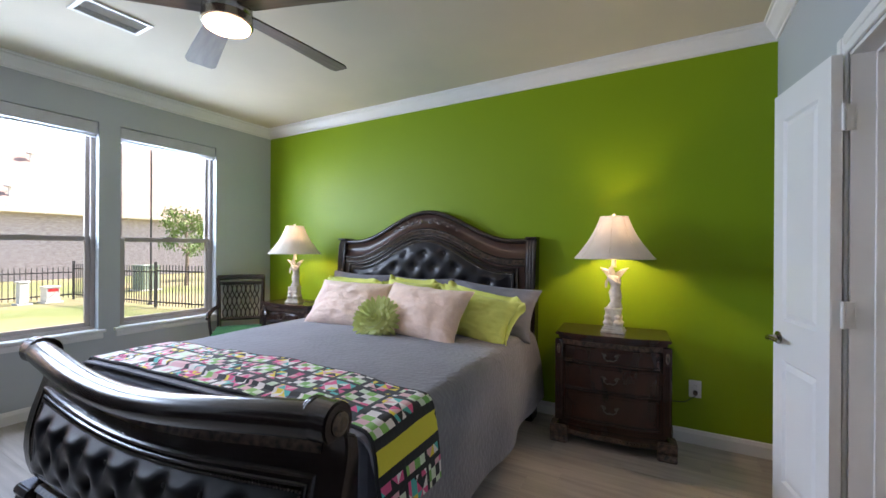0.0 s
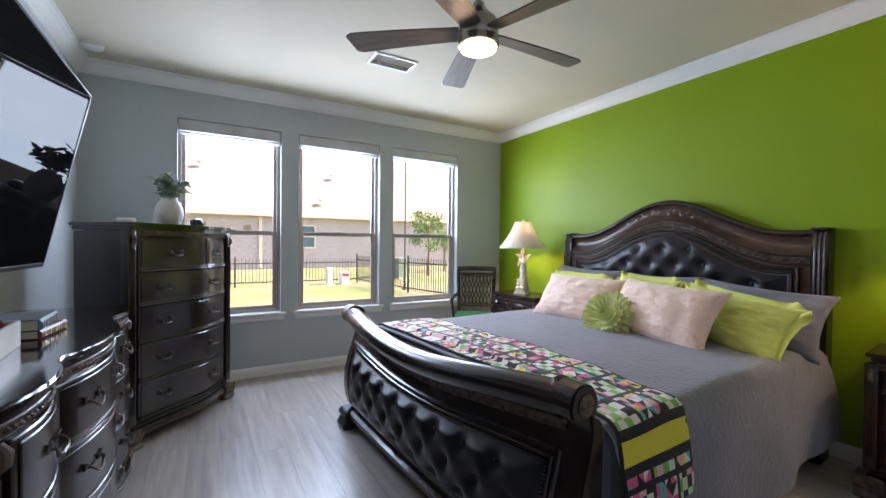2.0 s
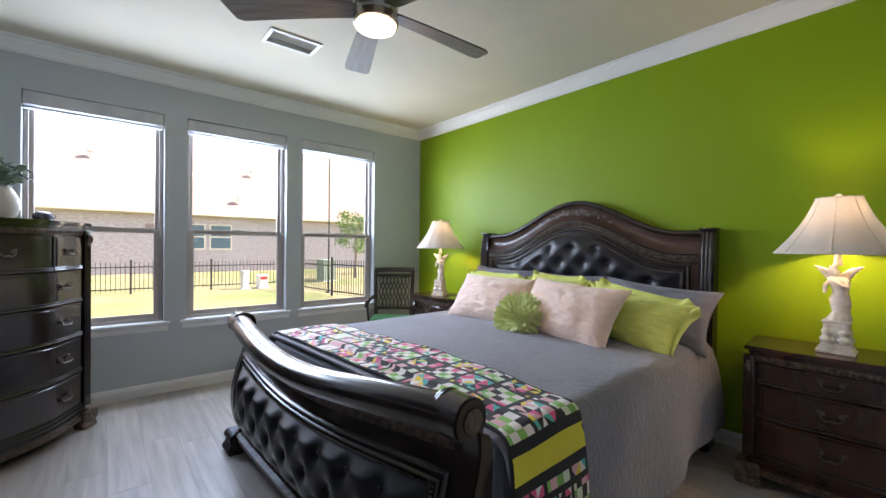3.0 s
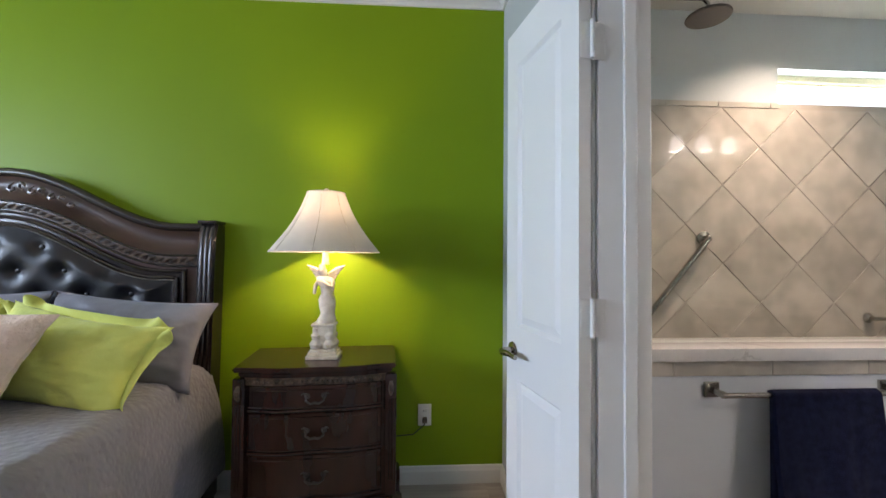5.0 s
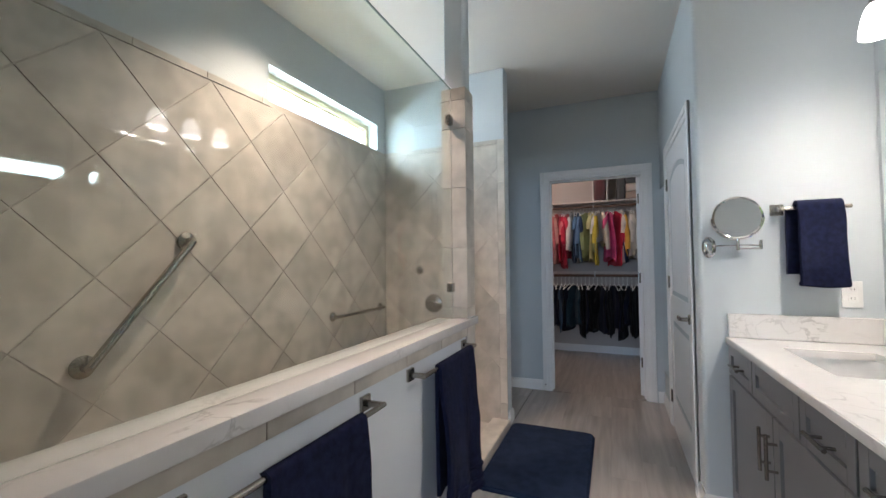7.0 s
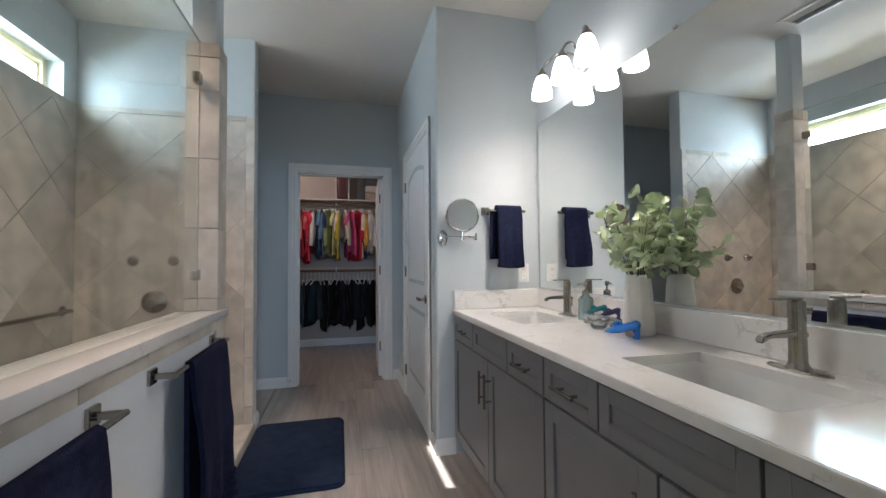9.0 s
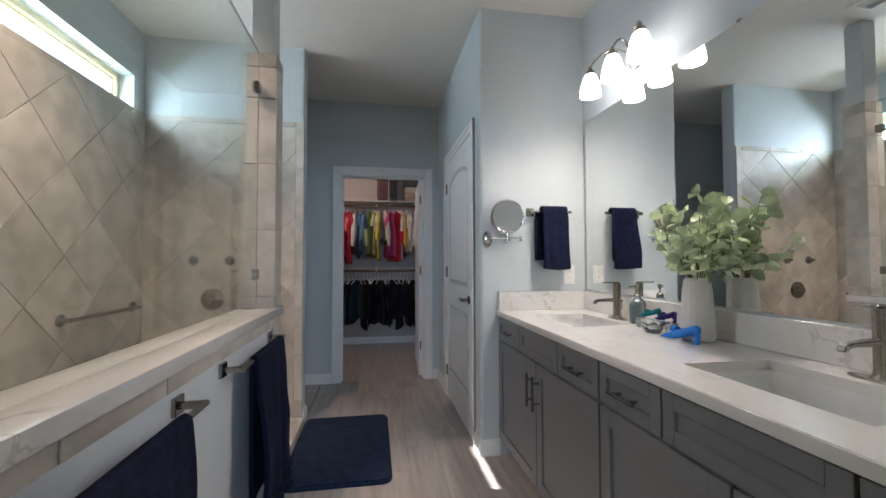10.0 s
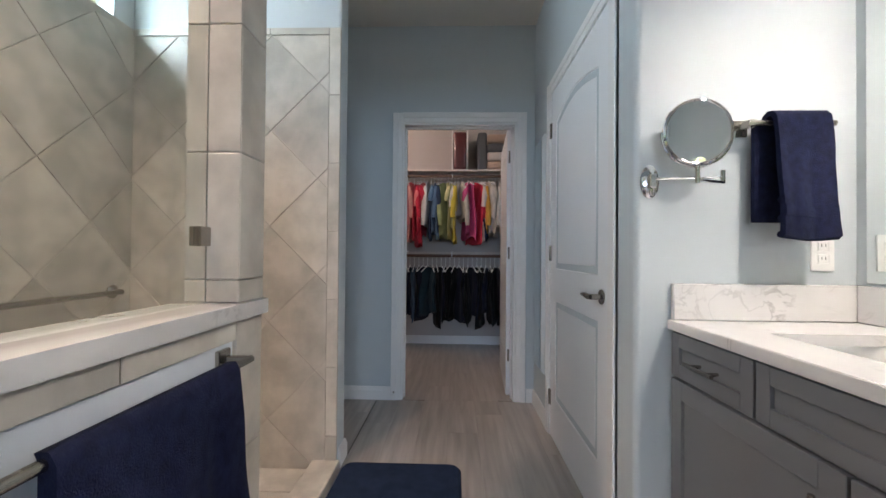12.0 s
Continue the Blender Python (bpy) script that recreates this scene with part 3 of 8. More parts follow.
door_hall = panel_door("door_2", 0.915, 2.02, "closed white two-panel interior door", pose(7.25, COR_S - 0.012, 0.008) @ Matrix.Translation((0, -0.0, 0)))
door_hall.matrix_world = pose(8.166, COR_S + 0.004, 0.008, 0, 0, 180)
lever(door_hall, 0.915 - 0.062, 0.90, -1, -1)
for hz in (0.22, 1.07, 1.80):
    part("hinge", lathe([(0.0, hz - 0.045), (0.007, hz - 0.045), (0.007, hz + 0.045), (0.0, hz + 0.045)], 12, cx=-0.003, cy=-0.004), M_NICKEL, door_hall, "brushed nickel hinge", True)
    part("hinge_plate", bx(0.0, -0.002, hz - 0.045, 0.02, 0.0, hz + 0.045), M_NICKEL, door_hall)

door_closet = panel_door("door_3", 0.80, 2.01, "white door standing open inside the closet", pose(CLO_X + 0.124, -1.883, 0.008, 0, 0, -3))
for hz in (0.30, 1.07, 1.80):
    part("hinge", lathe([(0.0, hz - 0.045), (0.007, hz - 0.045), (0.007, hz + 0.045), (0.0, hz + 0.045)], 12, cx=-0.006, cy=0.018), M_NICKEL, door_closet, "", True)


def sash_window(name, y0, y1):
    """Double-hung bronze window in the west wall, with sill, apron and a raised white blind."""
    ob = tagged(new(name), "tall double-hung bedroom window with bronze frame and raised blind", "window", "", "structure")
    xo = WEST - 0.145
    fw = 0.030

    def rect(name2, ya, yb, za, zb, w, xa, xb, mat, parent=ob, bottom=None):
        b = bottom or w
        fr = bmesh.new()
        for q in ((ya, ya + w, za, zb), (yb - w, yb, za, zb), (ya + w, yb - w, za, za + b), (ya + w, yb - w, zb - w, zb)):
            box(fr, xa, q[0], q[2], xb, q[1], q[3], bevel=0.002)
        return part(name2, fr, mat, parent)
    rect("window_frame", y0, y1, WZ0, WZ1, fw, xo, xo + 0.075, M_FRAME)
    mid = 1.375
    up = rect("sash", y0 + fw, y1 - fw, mid - 0.02, WZ1 - fw, 0.028, xo + 0.012, xo + 0.036, M_FRAME)
    lo = rect("sash", y0 + fw, y1 - fw, WZ0 + fw, mid + 0.022, 0.036, xo + 0.040, xo + 0.066, M_FRAME, bottom=0.034)
    for sash, za, zb, xa in ((up, mid, WZ1 - fw - 0.02, xo + 0.024), (lo, WZ0 + fw + 0.04, mid, xo + 0.053)):
        g = part("pane", bx(xa - 0.002, y0 + fw + 0.02, za, xa + 0.002, y1 - fw - 0.02, zb), M_GLASS, sash)
        g.visible_shadow = False
    part("latch", bx(xo + 0.05, (y0 + y1) / 2 - 0.03, mid + 0.022, xo + 0.075, (y0 + y1) / 2 + 0.03, mid + 0.034, bevel=0.004), M_FRAME, lo)
    part("window_sill", bx(WEST - 0.07, y0 - 0.045, WZ0 - 0.022, WEST + 0.035, y1 + 0.045, WZ0 + 0.002, bevel=0.006, seg=2), M_TRIM, ob, "white painted window sill")
    part("apron", prism([(WEST, 0.53), (WEST + 0.010, 0.53), (WEST + 0.016, 0.545), (WEST + 0.016, 0.575), (WEST, 0.5825)], "y", y0 - 0.03, y1 + 0.03), M_TRIM, ob, "white painted apron under the sill")
    head = part("blind", bx(WEST - 0.066, y0 + 0.006, WZ1 - 0.10, WEST - 0.012, y1 - 0.006, WZ1 - 0.004, bevel=0.004), M_BLIND, ob, "white blind drawn up under its valance")
    for k in range(5):
        part("slat", bx(WEST - 0.062, y0 + 0.012, WZ1 - 0.112 - 0.004 * k, WEST - 0.016, y1 - 0.012, WZ1 - 0.1095 - 0.004 * k), M_BLIND, head)
    part("tassel", lathe([(0.0, 0), (0.006, 0.003), (0.009, 0.012), (0.003, 0.028), (0.0, 0.03)], 10, cx=WEST - 0.006, cy=(y0 + y1) / 2 + 0.02), M_BLIND, head).location.z = WZ1 - 0.135
    return ob


for k, (a, b) in enumerate(WINDOWS):
    sash_window("window_%d" % (k + 1), a, b)

# strip window of the shower
win4 = tagged(new("window_4"), "high horizontal shower window with cream vinyl frame", "window", "", "structure")
fr = bmesh.new()
x0, x1, z0, z1 = SWIN
for q in ((x0, x0 + 0.04, z0, z1), (x1 - 0.04, x1, z0, z1), (x0 + 0.04, x1 - 0.04, z0, z0 + 0.04), (x0 + 0.04, x1 - 0.04, z1 - 0.04, z1)):
    box(fr, q[0], SH_N + 0.085, q[2], q[1], SH_N + 0.145, q[3], bevel=0.004)
part("window_frame", fr, M_CREAMVINYL, win4)
fr = bmesh.new()
for q in ((x0 + 0.04, x0 + 0.055, z0 + 0.04, z1 - 0.04), (x1 - 0.055, x1 - 0.04, z0 + 0.04, z1 - 0.04), (x0 + 0.055, x1 - 0.055, z0 + 0.04, z0 + 0.055), (x0 + 0.055, x1 - 0.055, z1 - 0.055, z1 - 0.04)):
    box(fr, q[0], SH_N + 0.105, q[2], q[1], SH_N + 0.125, q[3])
part("bead", fr, M_CREAMVINYL, win4)
g = part("pane", bx(x0 + 0.05, SH_N + 0.113, z0 + 0.05, x1 - 0.05, SH_N + 0.117, z1 - 0.05), M_GLASS, win4)
g.visible_shadow = False

# ---- shower: ledge, pillar, glass ----
struct("shower_ledge", bx(DOORX1, -0.935, 0.90, 6.865, -0.835, 0.942, bevel=0.006, seg=2), M_QUARTZ, "white veined quartz ledge on the low shower wall", "ledge", True)
struct("shower_ledge_inner", bx(DOORX1, -0.827, 0.90, 6.73, -0.745, 0.939, bevel=0.004, seg=2), M_QUARTZ, "white veined quartz ledge inside the glass", "ledge", True)
struct("trim_glass_channel", bx(DOORX1, -0.835, 0.90, 6.73, -0.827, 0.934), M_NICKEL, "dark metal channel under the shower glass", "channel")
struct("pillar_core", bx(6.742, -0.908, 0.942, 6.853, -0.787, 2.20), M_GROUT, "grouted core of the tiled shower pillar", "pillar")
struct("pillar_upper", bx(6.745, -0.905, 2.20, 6.85, -0.79, CEIL_BATH, bevel=0.008), M_BATH, "painted pillar above the tiles", "pillar")
struct("wall_half_end", bx(6.735, HALF_S, -0.05, 6.853, HALF_N, 0.90), M_GROUT, "tiled end of the low shower wall", "wall")
glass = thing("shower_glass", "clear frameless glass panel standing on the low shower wall", "glass panel")
g = part("pane", bx(DOORX1 + 0.004, -0.8345, 0.936, 6.738, -0.8275, 2.20, bevel=0.001), M_SHOWERGLASS, glass)
g.visible_shadow = False
part("edge", bx(DOORX1 + 0.004, -0.8350, 2.2005, 6.738, -0.8270, 2.2030), M_GLASSEDGE, glass, "polished grey-green glass edge")
part("edge", bx(6.7382, -0.8350, 0.936, 6.7402, -0.8270, 2.2030), M_GLASSEDGE, glass, "polished grey-green glass edge")
for cz in (1.108, 2.018):
    part("clip", bx(6.690, -0.846, cz - 0.024, 6.741, -0.816, cz + 0.024, bevel=0.002), M_NICKEL, glass, "brushed nickel glass clip")
part("clip", bx(DOORX1 + 0.002, -0.846, 2.0, DOORX1 + 0.05, -0.816, 2.045, bevel=0.002), M_NICKEL, glass, "brushed nickel glass clip")
struct("shower_floor", bx(DOORX1, HALF_N, -0.008, SH_E, SH_N, 0.004), M_GROUT, "grouted shower floor", "floor")
struct("shower_curb", bx(6.86, -0.90, -0.008, SH_E, -0.765, 0.052, bevel=0.006), M_TILE, "low beige stone shower curb", "curb")


def wall_post_bar(name, a, b, out, label, category, group, r=0.011, stand=0.065, plate=0.024, square=True, material=None):
    """Bar between two points on a wall, on posts that stand out along 'out'."""
    material = material or M_NICKEL
    a, b, out = Vector(a), Vector(b), Vector(out).normalized()
    ob = thing(name, label, category, group, Matrix.Translation(a))
    d = (b - a).normalized()
    up = d.cross(out)
    for p in (Vector(), b - a):
        bm = bmesh.new()
        rot = Matrix((d, up, out)).transposed().to_4x4()
        if square:
            box(bm, -plate, -plate, 0.0, plate, plate, 0.012, bevel=0.002)
            box(bm, -0.008, -0.009, 0.012, 0.008, 0.009, stand - 0.004, bevel=0.002)
        else:
            lathe([(0.0, 0), (plate * 1.3, 0), (plate * 1.35, 0.006), (plate * 0.9, 0.014), (r * 1.05, 0.020), (r, stand), (0.0, stand + r)], 18, bm)
        bm.transform(Matrix.Translation(p) @ rot)
        part("post", bm, material, ob, "", not square)
    e = d * (0.012 if square else 0.0)
    part("bar", tube([out * stand - e * 1.0, out * stand + (b - a) + e], r, 14), material, ob, "", True)
    return ob

# ---- bed ----
BCX, BHW = 2.192, 1.0
BED_TURN = Matrix.Translation((BCX, -0.10, 0)) @ Matrix.Rotation(radians(2.2), 4, "Z") @ Matrix.Translation((-BCX, 0.10, 0))


def hb_top(x):
    s = min(1.0, abs(x - BCX) / (BHW * 0.80))
    return 1.382 + 0.262 * (0.5 + 0.5 * math.cos(math.pi * s))


def curve_band(x0, x1, zlo, zhi, y0, y1, n=64):
    """Board that follows a height curve: from zlo(x) to zhi(x), between y0 (front) and y1."""
    bm = bmesh.new()
    rows = []
    for i in range(n + 1):
        x = x0 + (x1 - x0) * i / n
        a, b = zlo(x), zhi(x)
        rows.append([bm.verts.new((x, y0, a)), bm.verts.new((x, y0, b)), bm.verts.new((x, y1, b)), bm.verts.new((x, y1, a))])
    for p, q in zip(rows, rows[1:]):
        for k in range(4):
            bm.faces.new((p[k], p[(k + 1) % 4], q[(k + 1) % 4], q[k]))
    bm.faces.new(rows[0])
    bm.faces.new(list(reversed(rows[-1])))
    return bm


def bead_line(pts, r, step, bm=None):
    """Row of small half-round beads along points."""
    bm = bm or bmesh.new()
    carry = 0.0
    for a, b in zip(pts, pts[1:]):
        a, b = Vector(a), Vector(b)
        L = (b - a).length
        d = carry
        while d < L:
            c = a + (b - a) * d / L
            bmesh.ops.create_icosphere(bm, subdivisions=1, radius=r, matrix=Matrix.Translation(c))
            d += step
        carry = d - L
    return bm


def tuft(u, v, su, sv):
    """Height of buttoned upholstery (0 at a button, 1 between) on a staggered grid of su by sv."""
    best = 9.0
    j0 = math.floor(v / sv)
    for j in (j0 - 1, j0, j0 + 1, j0 + 2):
        off = 0.5 * su if j % 2 else 0.0
        i = round((u - off) / su)
        dx, dy = u - (i * su + off), v - j * sv
        best = min(best, math.hypot(dx, dy))
    return 1.0 - math.exp(-(best / (0.16 * su)) ** 1.6) * 0.85 - 0.15 * math.exp(-(best / (0.42 * su)) ** 2)


bed = thing("bed", "dark wooden king sleigh bed with buttoned black leather panels", "bed")
YF = -0.085
hb = part("headboard", curve_band(BCX - BHW + 0.03, BCX + BHW - 0.03, lambda x: 0.20, lambda x: hb_top(x) - 0.004, YF + 0.045, 0.025), M_WOOD, bed)
# rolled top rail: a round bead over a hollow band
pts = [(BCX - BHW + 0.03 + (2 * BHW - 0.06) * k / 70, -0.045, 0) for k in range(71)]
part("top_rail", tube([(x, y, hb_top(x) - 0.012) for x, y, _ in pts], 0.024, 10), M_WOOD, hb, "", True)
cove_x = lambda u: BCX - BHW + 0.05 + (2 * BHW - 0.10) * u
part("cove", grid_surface(70, 10, lambda u, v: (cove_x(u), YF - 0.002 + 0.034 * math.sin(math.pi * v) ** 0.8 + 0.020 * v, hb_top(cove_x(u)) - 0.152 + 0.135 * v), thick=0.010), M_BROWN, hb, "", True)
part("lower_face", curve_band(BCX - BHW + 0.05, BCX + BHW - 0.05, lambda x: 0.5, lambda x: hb_top(x) - 0.19, YF + 0.004, YF + 0.046), M_BROWN, hb)
part("carved_band", curve_band(BCX - BHW + 0.09, BCX + BHW - 0.09, lambda x: hb_top(x) - 0.205, lambda x: hb_top(x) - 0.160, YF - 0.002, YF + 0.046), M_CARVE, hb, "rope-carved band with worn bronze highlights")
bm = bmesh.new()
k = 0
x = BCX - BHW + 0.11
while x < BCX + BHW - 0.11:
    z = hb_top(x) - 0.1825
    sl = (hb_top(x + 0.01) - hb_top(x - 0.01)) / 0.02
    c = Vector((x, YF - 0.004, z))
    rot = Matrix.Rotation(-math.atan(sl), 4, "Y")
    w = tube([(-0.020, 0, -0.012), (-0.006, -0.004, -0.006), (0.006, -0.004, 0.006), (0.020, 0, 0.012)], [0.003, 0.0065, 0.0065, 0.003], 6)
    merge(bm, w, Matrix.Translation(c) @ rot)
    ring = tube([(0.010 * math.cos(t), 0, 0.010 * math.sin(t) - 0.004) for t in (2.2, 3.2, 4.2, 5.2, 6.0)], [0.002, 0.0035, 0.004, 0.0035, 0.002], 5)
    merge(bm, ring, Matrix.Translation(c + Vector((0.006, -0.001, 0))) @ rot)
    x += 0.036
part("rope_carving", bm, M_CARVE, hb, "", True)
for off in (0.156, 0.209):
    part("bead_moulding", tube([(BCX - BHW + 0.09 + (2 * BHW - 0.18) * i / 70, YF - 0.003, hb_top(BCX - BHW + 0.09 + (2 * BHW - 0.18) * i / 70) - off) for i in range(71)], 0.006, 8), M_WOOD, hb, "", True)


def lea_top(x):
    s = min(1.0, abs(x - BCX) / 0.755)
    return 1.105 + 0.262 * (0.5 + 0.5 * math.cos(math.pi * s / 0.97 if s < 0.97 else math.pi))


LX0, LX1, LZ0 = BCX - 0.81, BCX + 0.81, 0.62
part("inner_frame", curve_band(LX0 - 0.055, LX1 + 0.055, lambda x: LZ0 - 0.05, lambda x: lea_top(x) + 0.052, YF - 0.006, YF + 0.046), M_WOOD, hb)
part("frame_moulding", tube([(LX0 - 0.045, YF - 0.008, LZ0), (LX0 - 0.045, YF - 0.008, lea_top(LX0) + 0.04)] + [(LX0 - 0.045 + (LX1 - LX0 + 0.09) * i / 60, YF - 0.008, lea_top(LX0 + (LX1 - LX0) * i / 60) + 0.042) for i in range(1, 60)]
                            + [(LX1 + 0.045, YF - 0.008, lea_top(LX1) + 0.04), (LX1 + 0.045, YF - 0.008, LZ0)], 0.010, 8), M_WOOD, hb, "", True)
part("frame_moulding", tube([(LX0 - 0.012, YF - 0.012, LZ0), (LX0 - 0.012, YF - 0.012, lea_top(LX0) + 0.008)] + [(LX0 - 0.012 + (LX1 - LX0 + 0.024) * i / 60, YF - 0.012, lea_top(LX0 + (LX1 - LX0) * i / 60) + 0.010) for i in range(1, 60)]
                            + [(LX1 + 0.012, YF - 0.012, lea_top(LX1) + 0.008), (LX1 + 0.012, YF - 0.012, LZ0)], 0.009, 8), M_WOOD, hb, "", True)
nail = [(LX0, YF - 0.016, LZ0 + 0.1), (LX0, YF - 0.016, lea_top(LX0))] + [(LX0 + (LX1 - LX0) * i / 60, YF - 0.018, lea_top(LX0 + (LX1 - LX0) * i / 60)) for i in range(61)] + [(LX1, YF - 0.016, LZ0 + 0.1)]
part("nailhead_trim", bead_line(nail, 0.0052, 0.0135), M_PEWTER, hb, "row of dark nailheads", True)
SU, SV = 0.205, 0.115


def hb_leather(u, v):
    x = LX0 + (LX1 - LX0) * u
    top = lea_top(x)
    z = LZ0 + (top - LZ0) * v
    edge = min(1.0, min(u, 1 - u) * 14, (1 - v) * 9, v * 9)
    h = 0.008 + 0.032 * tuft(x - BCX, z - 1.262, SU, SV) * edge
    return (x, YF - 0.004 - h, z)


lea = part("leather_panel", grid_surface(130, 60, hb_leather), M_LEATHER, hb, "buttoned black leather panel", True, 80)
for j in range(-5, 1):
    for i in range(-5, 6):
        x, z = BCX + i * SU + (SU / 2 if j % 2 else 0), 1.262 + j * SV
        if LX0 + 0.05 < x < LX1 - 0.05 and LZ0 + 0.05 < z < lea_top(x) - 0.05:
            b = lathe([(0.0, -0.005), (0.012, -0.004), (0.013, 0.0), (0.010, 0.005), (0.0, 0.007)], 12)
            b.transform(Matrix.Translation((x, YF - 0.016, z)) @ Matrix.Rotation(radians(90), 4, "X"))
            part("button", b, M_LEATHER, lea, "", True)
# scrolling leaf carving at the crest
rc = random.Random(4)
for sgn in (-1, 1):
    bm = bmesh.new()
    for k in range(7):
        x0 = BCX + sgn * (0.03 + 0.045 * k)
        z0 = hb_top(x0) - 0.085
        turn = 1 if k % 2 else -1
        pts = [(x0 + sgn * (0.03 * math.cos(t) + 0.012 * t), YF - 0.002, z0 + turn * 0.022 * math.sin(t) * (1 - 0.08 * k)) for t in (0.2, 0.9, 1.6, 2.4, 3.2, 4.0)]
        tube(pts, [0.003, 0.008, 0.010, 0.008, 0.006, 0.003], 6, bm)
    part("crest_carving", bm, M_CARVE, hb, "carved acanthus scroll with worn highlights", True)


def sleigh_post(px, w, front, back, z0, name, label=""):
    """Upright end post with a side profile of (y, z) points, reeded on its front."""
    prof = front + list(reversed(back))
    return part(name, prism(prof, "x", px - w / 2, px + w / 2, bevel=0.006, seg=2), M_WOOD, bed, label, True, 30)


for sx in (-1, 1):
    px = BCX + sx * (BHW - 0.038)
    fr = [(-0.155, 0.0), (-0.150, 0.25), (-0.135, 0.60), (-0.118, 0.95), (-0.108, 1.20), (-0.095, 1.33), (-0.07, 1.392)]
    bk = [(-0.03, 0.0), (-0.02, 0.4), (-0.005, 0.9), (0.015, 1.25), (0.036, 1.34), (0.040, 1.385)]
    sleigh_post(px, 0.085, fr, bk, 0, "headboard_post")
    for dx in (-0.022, 0.0, 0.022):
        part("reed", tube([(px + dx, y - 0.001, z) for y, z in fr[1:]], 0.008, 6), M_WOOD, bed, "", True)
    part("cap", bx(px - 0.046, -0.102, 1.388, px + 0.046, 0.042, 1.405, bevel=0.006, seg=2), M_WOOD, bed, "", True)

# footboard: a double-curved sleigh panel with rolled top
FY = -2.235
FOOT_FRONT = [(-0.075, 0.125), (-0.110, 0.16), (-0.128, 0.22), (-0.138, 0.30), (-0.132, 0.38), (-0.112, 0.46), (-0.086, 0.53), (-0.064, 0.59), (-0.054, 0.64), (-0.060, 0.68), (-0.082, 0.71)]
FX0, FX1 = BCX - 0.977, BCX + 0.982


def foot_y(z):
    for (ya, za), (yb, zb) in zip(FOOT_FRONT, FOOT_FRONT[1:]):
        if za <= z <= zb:
            return ya + (yb - ya) * (z - za) / (zb - za)
    return FOOT_FRONT[0][0] if z < FOOT_FRONT[0][1] else FOOT_FRONT[-1][0]


def bow(x, z):
    u = (x - (FX0 + FX1) / 2) / ((FX1 - FX0) / 2)
    return -0.095 * max(0.0, 1 - u * u) * min(1.0, z / 0.6) + 0.025 * (x - FX0 - (FX1 - FX0) / 2)


def rise(x, z):
    """Height on the footboard: its top sweeps down from both posts to the middle."""
    u = min(1.0, abs(2 * (x - FX0) / (FX1 - FX0) - 1))
    return z * (1.0 + 0.085 * (0.5 - 0.5 * math.cos(math.pi * u)) * max(0.0, min(1.0, (z - 0.14) / 0.5)))


def sweep_section(section, x0, x1, n=40, extra=0.0):
    """Closed (y, z) section carried along x with the footboard's bow."""
    bm = bmesh.new()
    rows = [[bm.verts.new((x0 + (x1 - x0) * i / n, FY + y + bow(x0 + (x1 - x0) * i / n, z), rise(x0 + (x1 - x0) * i / n, z))) for y, z in section] for i in range(n + 1)]
    m = len(section)
    for a, b in zip(rows, rows[1:]):
        for k in range(m):
            bm.faces.new((a[k], a[(k + 1) % m], b[(k + 1) % m], b[k]))
    bm.faces.new(rows[0])
    bm.faces.new(list(reversed(rows[-1])))
    return bm


roll = [(-0.098 + 0.058 * math.cos(t), 0.722 + 0.055 * math.sin(t)) for t in [math.pi * (1.25 - 1.55 * k / 12) for k in range(13)]]
section = FOOT_FRONT[:-1] + roll + [(-0.020, 0.66), (-0.018, 0.60), (-0.040, 0.50), (-0.070, 0.35), (-0.055, 0.20), (-0.035, 0.125)]
fb = part("footboard", sweep_section(section, FX0 + 0.06, FX1 - 0.06), M_WOOD, bed, "", True, 35)


def band_on_foot(z0, z1, proud, x0, x1, mat, name, label="", nz=6):
    f = lambda u, v: (x0 + (x1 - x0) * u, FY + foot_y(z0 + (z1 - z0) * v) - proud + bow(x0 + (x1 - x0) * u, z0 + (z1 - z0) * v), rise(x0 + (x1 - x0) * u, z0 + (z1 - z0) * v))
    return part(name, grid_surface(50, nz, f, thick=0.014), mat, fb, label, True)


band_on_foot(0.615, 0.645, 0.004, FX0 + 0.09, FX1 - 0.09, M_CARVE, "carved_band", "leaf-carved band along the footboard")
PX0, PX1, PZ0, PZ1 = FX0 + 0.14, FX1 - 0.14, 0.215, 0.515


def on_foot(x, z, out=0.0):
    return (x, FY + foot_y(z) + bow(x, z) - out, rise(x, z))


def foot_path(x0, x1, z0, z1, out):
    a = [on_foot(x0, z0 + (z1 - z0) * k / 10, out) for k in range(11)]
    b = [on_foot(x0 + (x1 - x0) * k / 40, z1, out) for k in range(1, 41)]
    c = [on_foot(x1, z1 - (z1 - z0) * k / 10, out) for k in range(1, 11)]
    d = [on_foot(x1 - (x1 - x0) * k / 40, z0, out) for k in range(1, 40)]
    return a + b + c + d


part("panel_moulding", tube(foot_path(PX0 - 0.045, PX1 + 0.045, PZ0 - 0.03, PZ1 + 0.045, 0.004), 0.012, 8, closed=True), M_WOOD, fb, "", True)
part("panel_moulding", tube(foot_path(PX0 - 0.02, PX1 + 0.02, PZ0 - 0.012, PZ1 + 0.02, 0.003), 0.008, 8, closed=True), M_WOOD, fb, "", True)
part("nailhead_trim", bead_line(foot_path(PX0 - 0.006, PX1 + 0.006, PZ0 - 0.003, PZ1 + 0.006, 0.010), 0.0052, 0.014), M_PEWTER, fb, "row of dark nailheads", True)


